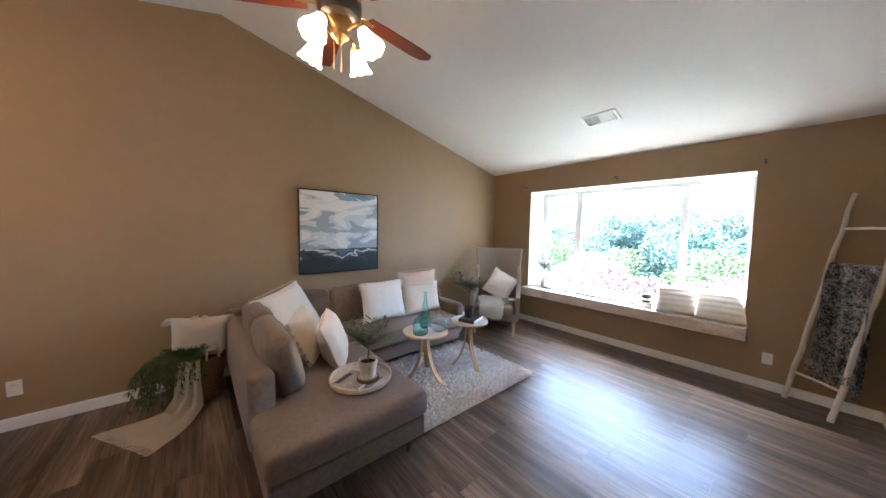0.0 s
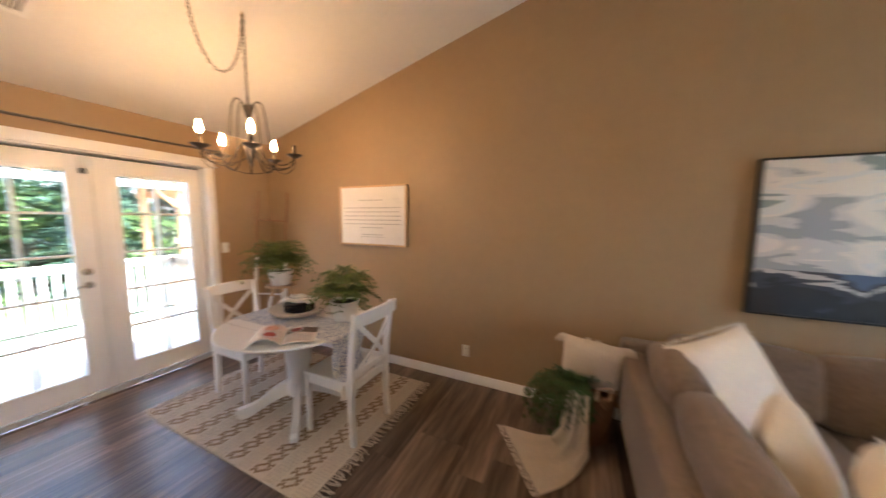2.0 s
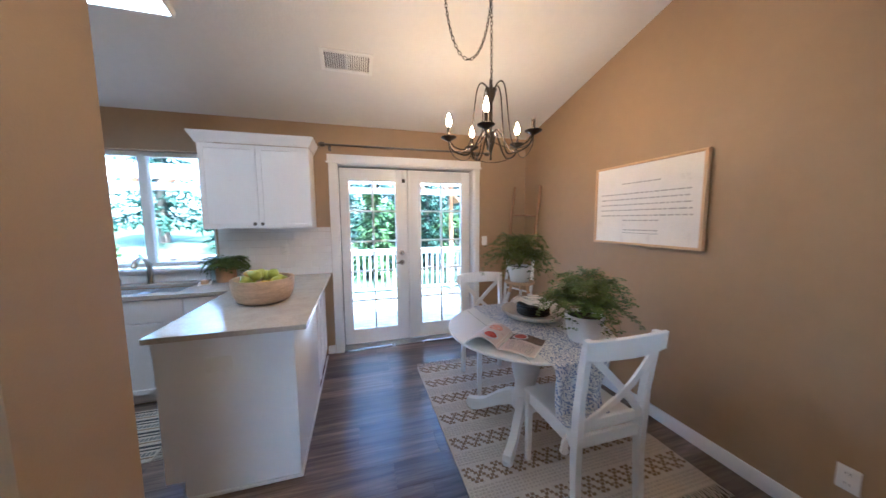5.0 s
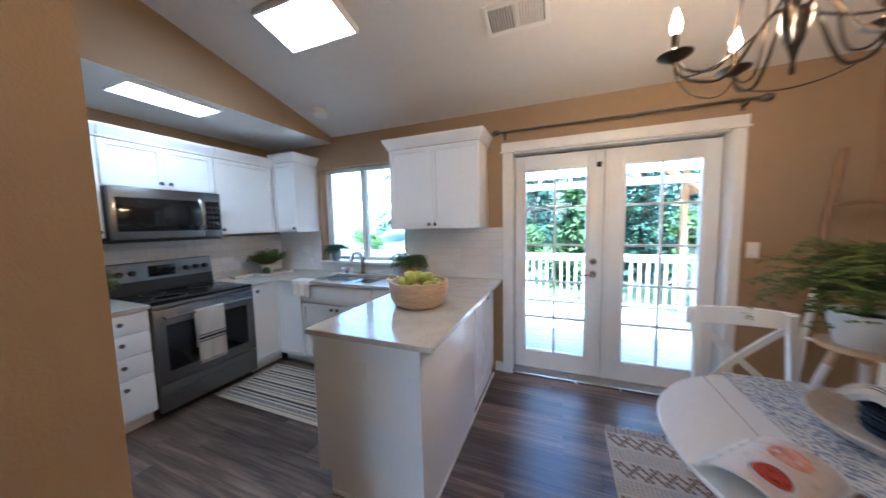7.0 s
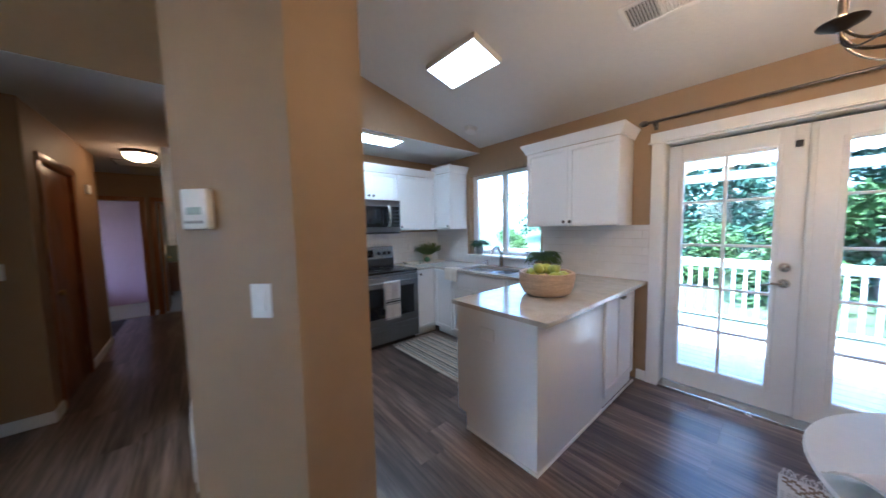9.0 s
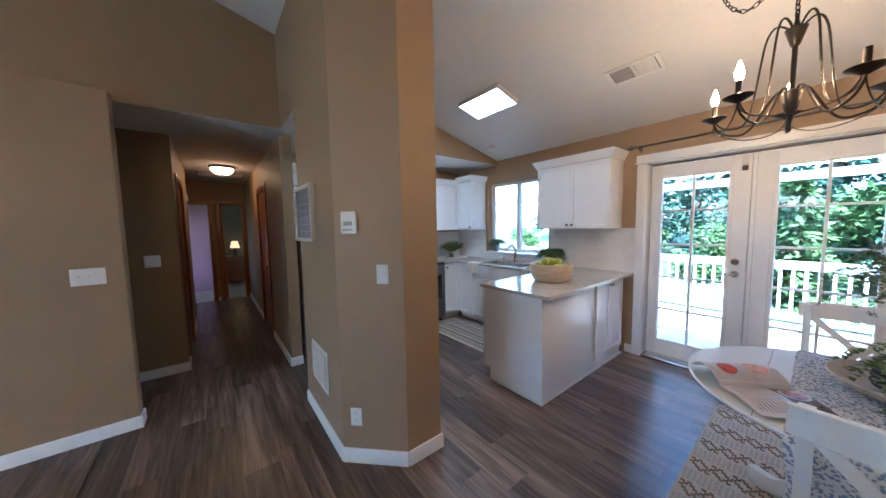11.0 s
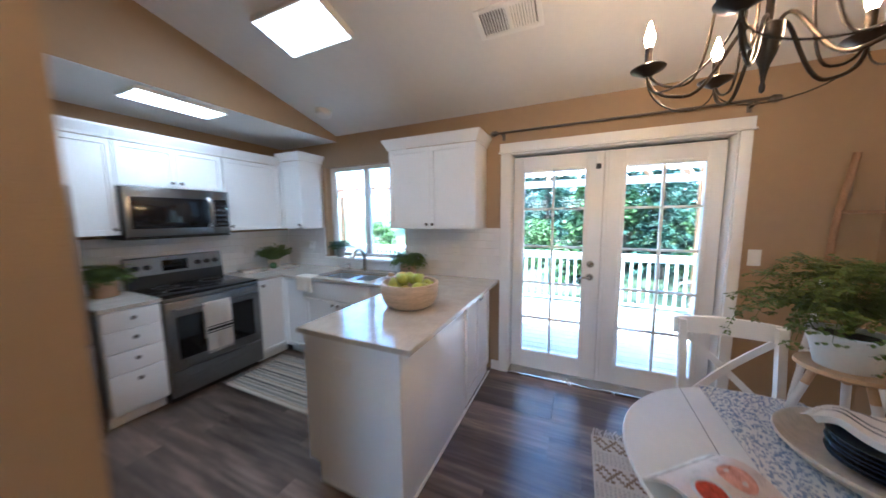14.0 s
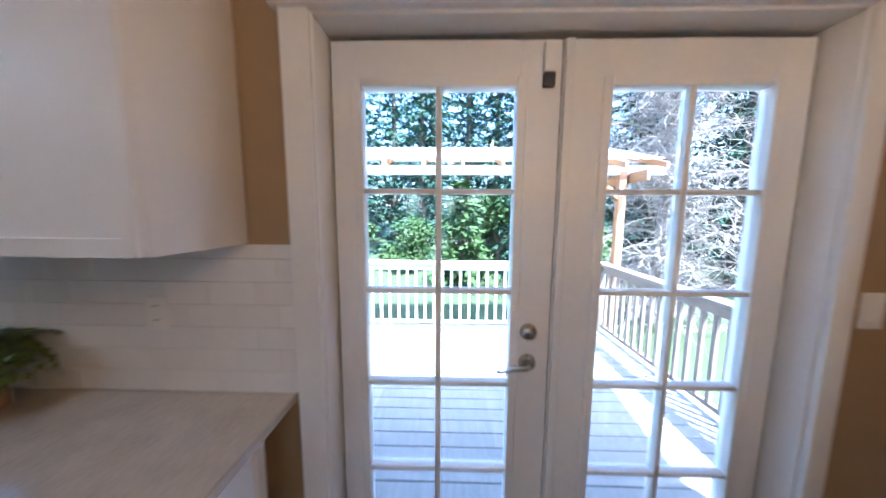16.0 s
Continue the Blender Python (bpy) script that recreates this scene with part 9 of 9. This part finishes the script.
c1 = conifer(1, 11.0, "tall dark green conifer behind the lawn", CONIFER, 0.25, 1.3, (-17, 1.0, -0.9))
c2 = conifer(2, 13.0, "tall dense dark conifer behind the lawn", CONIFER, 0.22, 1.3, (-19, 6.5, -0.8))
for src_, x, y, rz, sc in ((c1, -19.5, -3.5, 70, 1.05), (c1, -15.5, 10.5, 160, 0.95), (c2, -13.5, 15.0, 250, 0.9),
                           (c1, -22.5, 3.5, 15, 1.2), (c2, -23, -1.5, 80, 1.1), (c1, -13.0, 5.2, 300, 0.55), (c2, -11.5, 11.0, 33, 0.8), (c1, -10.0, 14.0, 77, 0.9), (c2, -14.5, 7.6, 140, 0.75), (c1, -7.0, 15.5, 120, 0.9), (c2, -22, 12, 310, 1.1), (c2, -12, 20, 90, 1.0),
                           (c1, -26, 6.0, 200, 1.5), (c2, -27, 1.0, 40, 1.45), (c1, -26.5, -5.0, 100, 1.5), (c2, -27.5, 11.0, 260, 1.5), (c1, -24, 16.5, 330, 1.5), (c2, -20, 20.5, 15, 1.4), (c1, -25.5, -11, 75, 1.4), (c2, -16.5, 16.5, 190, 1.2)):
    copy_thing(src_, pose(x, y, ground_z(x, y) - 0.05, 0, 0, rz) @ Matrix.Scale(sc, 4))
conifer(7, 3.4, "bright green cone-shaped garden conifer", BRIGHTLEAF, 0.27, 0.9, (-11.5, 2.75, -0.85))
b1 = leafy(21, 2.4, 1.5, "bright green leafy garden shrub", BRIGHTLEAF, "garden_shrub", 0.13, 3200, (-13.2, -1.6, -0.9), 0.1)
for x, y, rz, sc in ((-12.6, 6.6, 60, 1.0), (-15.5, -8.5, 130, 0.8), (-14.0, 4.3, 200, 1.3), (-12.0, -12.5, 250, 0.8), (-14.2, 0.8, 20, 0.9)):
    copy_thing(b1, pose(x, y, ground_z(x, y) - 0.05, 0, 0, rz) @ Matrix.Scale(sc, 4))

# bare twiggy tree at the deck corner
rd = random.Random(77)
s = thing("bare_tree", "pale bare twiggy tree beside the deck", "tree", (-8.7, 6.7, -1.0))
bm = bmesh.new()
tube([(0, 0, -0.2), (0.05, 0, 1.2), (0.0, 0.1, 3.2), (0.1, 0.0, 6.6)], [0.16, 0.13, 0.09, 0.03], 8, bm)
part("trunk", bm, TWIG, s)
bm = bmesh.new()
for k in range(270):
    z = rd.uniform(0.4, 6.6)
    a = rd.uniform(0, 2 * math.pi)
    L = rd.uniform(0.8, 2.1) * (1.15 - 0.09 * z)
    d = Vector((math.cos(a), math.sin(a), rd.uniform(-0.1, 0.5)))
    p0 = Vector((0.03, 0.05, z))
    pts = bezier(p0, p0 + d * L * 0.35 + Vector((0, 0, 0.12)), p0 + d * L * 0.7 + Vector((rd.uniform(-.2, .2), rd.uniform(-.2, .2), 0)), p0 + d * L + Vector((rd.uniform(-.3, .3), rd.uniform(-.3, .3), rd.uniform(-.5, .1))), 6)
    tube(pts, [0.018, 0.015, 0.012, 0.010, 0.008, 0.006, 0.004], 4, bm, caps=False)
    for i in range(1, 7):
        for q in range(4):
            w = Vector((rd.uniform(-1, 1), rd.uniform(-1, 1), rd.uniform(-1, 0.5))).normalized()
            t0 = pts[i]
            m = t0 + w * rd.uniform(0.12, 0.3)
            tube([t0, m, m + (w + Vector((rd.uniform(-1, 1), rd.uniform(-1, 1), rd.uniform(-1, 0.3)))) * rd.uniform(0.08, 0.2)], [0.006, 0.005, 0.003], 3, bm, caps=False)
tagged(part("twigs", bm, TWIG, s), kind="stuff")

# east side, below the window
# leaf colour raised well above real foliage to stand in for distance haze
e1 = leafy(11, 6.2, 2.6, "blue-green tree on the slope below the bay window, leaves paled for distance haze", mat("haze_paled_foliage", (0.15, 0.21, 0.16), 0.7, var=0.4, scale=3), "garden_tree", 0.15, 9000, (24, 5.5, -3.6), 0.05)
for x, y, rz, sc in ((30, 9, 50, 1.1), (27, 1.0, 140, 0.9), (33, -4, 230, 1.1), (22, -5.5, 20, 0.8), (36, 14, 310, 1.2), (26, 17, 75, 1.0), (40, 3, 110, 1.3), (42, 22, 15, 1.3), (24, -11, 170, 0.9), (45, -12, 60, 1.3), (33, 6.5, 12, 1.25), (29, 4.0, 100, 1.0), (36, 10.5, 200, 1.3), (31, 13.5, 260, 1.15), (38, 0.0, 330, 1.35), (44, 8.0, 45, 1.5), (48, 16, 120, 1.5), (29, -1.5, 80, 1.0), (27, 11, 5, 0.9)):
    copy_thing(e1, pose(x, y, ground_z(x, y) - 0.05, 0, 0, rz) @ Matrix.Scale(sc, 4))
p1 = leafy(31, 4.0, 2.2, "pink flowering tree below the bay window", PINKLEAF, "blossom_tree", 0.11, 4600, (13.0, 5.2, -3.5))
for x, y, rz, sc in ((12.0, 9.2, 100, 1.05), (14.5, 1.6, 210, 0.9), (17.5, 8.0, 30, 1.0)):
    copy_thing(p1, pose(x, y, ground_z(x, y) - 0.05, 0, 0, rz) @ Matrix.Scale(sc, 4))
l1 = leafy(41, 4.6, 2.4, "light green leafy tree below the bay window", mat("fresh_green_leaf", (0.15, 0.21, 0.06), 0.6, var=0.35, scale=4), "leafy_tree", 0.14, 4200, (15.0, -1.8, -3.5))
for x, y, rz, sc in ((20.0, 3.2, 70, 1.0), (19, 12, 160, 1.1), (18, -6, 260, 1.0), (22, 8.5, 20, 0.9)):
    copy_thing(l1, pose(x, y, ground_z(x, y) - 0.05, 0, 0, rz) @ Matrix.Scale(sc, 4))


# ---- floor planks, last: each one a piece of the floor ----
_pm = {}


def plank_mesh(length, width):
    key = (round(length, 2), round(width, 3))
    if key not in _pm:
        bm = box(-width / 2 + 0.0002, width / 2 - 0.0002, 0.0002, key[0] - 0.0002, -0.012, 0.0)
        top = [e for e in bm.edges if all(v.co.z > -0.001 for v in e.verts)]
        bmesh.ops.bevel(bm, geom=top, offset=0.0006, segments=1, affect="EDGES")
        me = bpy.data.meshes.new("plank")
        bm.to_mesh(me)
        bm.free()
        me.materials.append(PLANK)
        _pm[key] = me
    return _pm[key]


rnd = random.Random(5)
PW, PL = 0.19, 1.24
x = W
while x < E - 0.01:
    w = min(PW, E - x)
    xm = x + w / 2
    y = -1.0 if xm > HL + 0.1 else (HEND if xm > HR - 0.1 else KS)
    first = round(rnd.uniform(0.3, PL), 1)
    while y < N - 0.005:
        ln = min(first, N - y)
        first = PL
        p = new("plank", plank_mesh(ln, w))
        p.parent = floor
        p.location = (xm, y, 0)
        y += round(ln, 2)
    x += PW


# ---- backsplash tiles, last: each one a piece of its wall ----
_tm = {}


def tile_mesh(w, h):
    key = (round(w, 3), round(h, 3))
    if key not in _tm:
        bm = box(0.0005, key[0] - 0.0005, 0, 0.007, 0.0005, key[1] - 0.0005)
        bmesh.ops.bevel(bm, geom=[e for e in bm.edges if all(v.co.y > 0.006 for v in e.verts)], offset=0.0011, segments=1, affect="EDGES")
        me = bpy.data.meshes.new("tile")
        bm.to_mesh(me)
        bm.free()
        me.materials.append(TILE)
        _tm[key] = me
    return _tm[key]


def tile_field(parent, a0, a1, z0, z1, put, tw=0.152, th=0.076):
    z, r = z0, 0
    while z < z1 - 0.012:
        h = min(th, z1 - z)
        a = a0 - (tw / 2 if r % 2 else 0)
        while a < a1 - 0.012:
            lo, hi = max(a, a0), min(a + tw, a1)
            if hi - lo > 0.012:
                t = new("tile", tile_mesh(hi - lo, h))
                t.parent = parent
                t.matrix_basis = put(lo, z)
            a += tw
        z += th
        r += 1


ws, ww = bpy.data.objects["wall_kitchen_south"], bpy.data.objects["wall_west"]
tile_field(ws, W + 0.010, -1.40, 0.916, 1.384, lambda a, z: pose(a, KS + 0.0005, z))
on_west = lambda a, z: Matrix(((0, 1, 0, W + 0.0005), (1, 0, 0, a), (0, 0, 1, z), (0, 0, 0, 1)))
tile_field(ww, KS + 0.002, KWIN[0] - 0.042, 0.916, 1.404, on_west)
tile_field(ww, KWIN[0] - 0.042, KWIN[1] + 0.022, 0.916, 1.037, on_west)
tile_field(ww, KWIN[1] + 0.022, 1.874, 0.916, 1.419, on_west)

# every empty that holds parts stands at its thing's base
bpy.context.view_layer.update()
for ob in [o for o in scene.objects if o.type == "EMPTY" and o.parent is None and o.matrix_basis == Matrix.Identity(4)]:
    pts = [c.matrix_world @ Vector(q) for c in ob.children_recursive if c.type == "MESH" for q in c.bound_box]
    if not pts:
        continue
    base = Vector(((min(p.x for p in pts) + max(p.x for p in pts)) / 2, (min(p.y for p in pts) + max(p.y for p in pts)) / 2, min(p.z for p in pts)))
    ob.location = base
    for c in ob.children:
        c.location = c.location - base
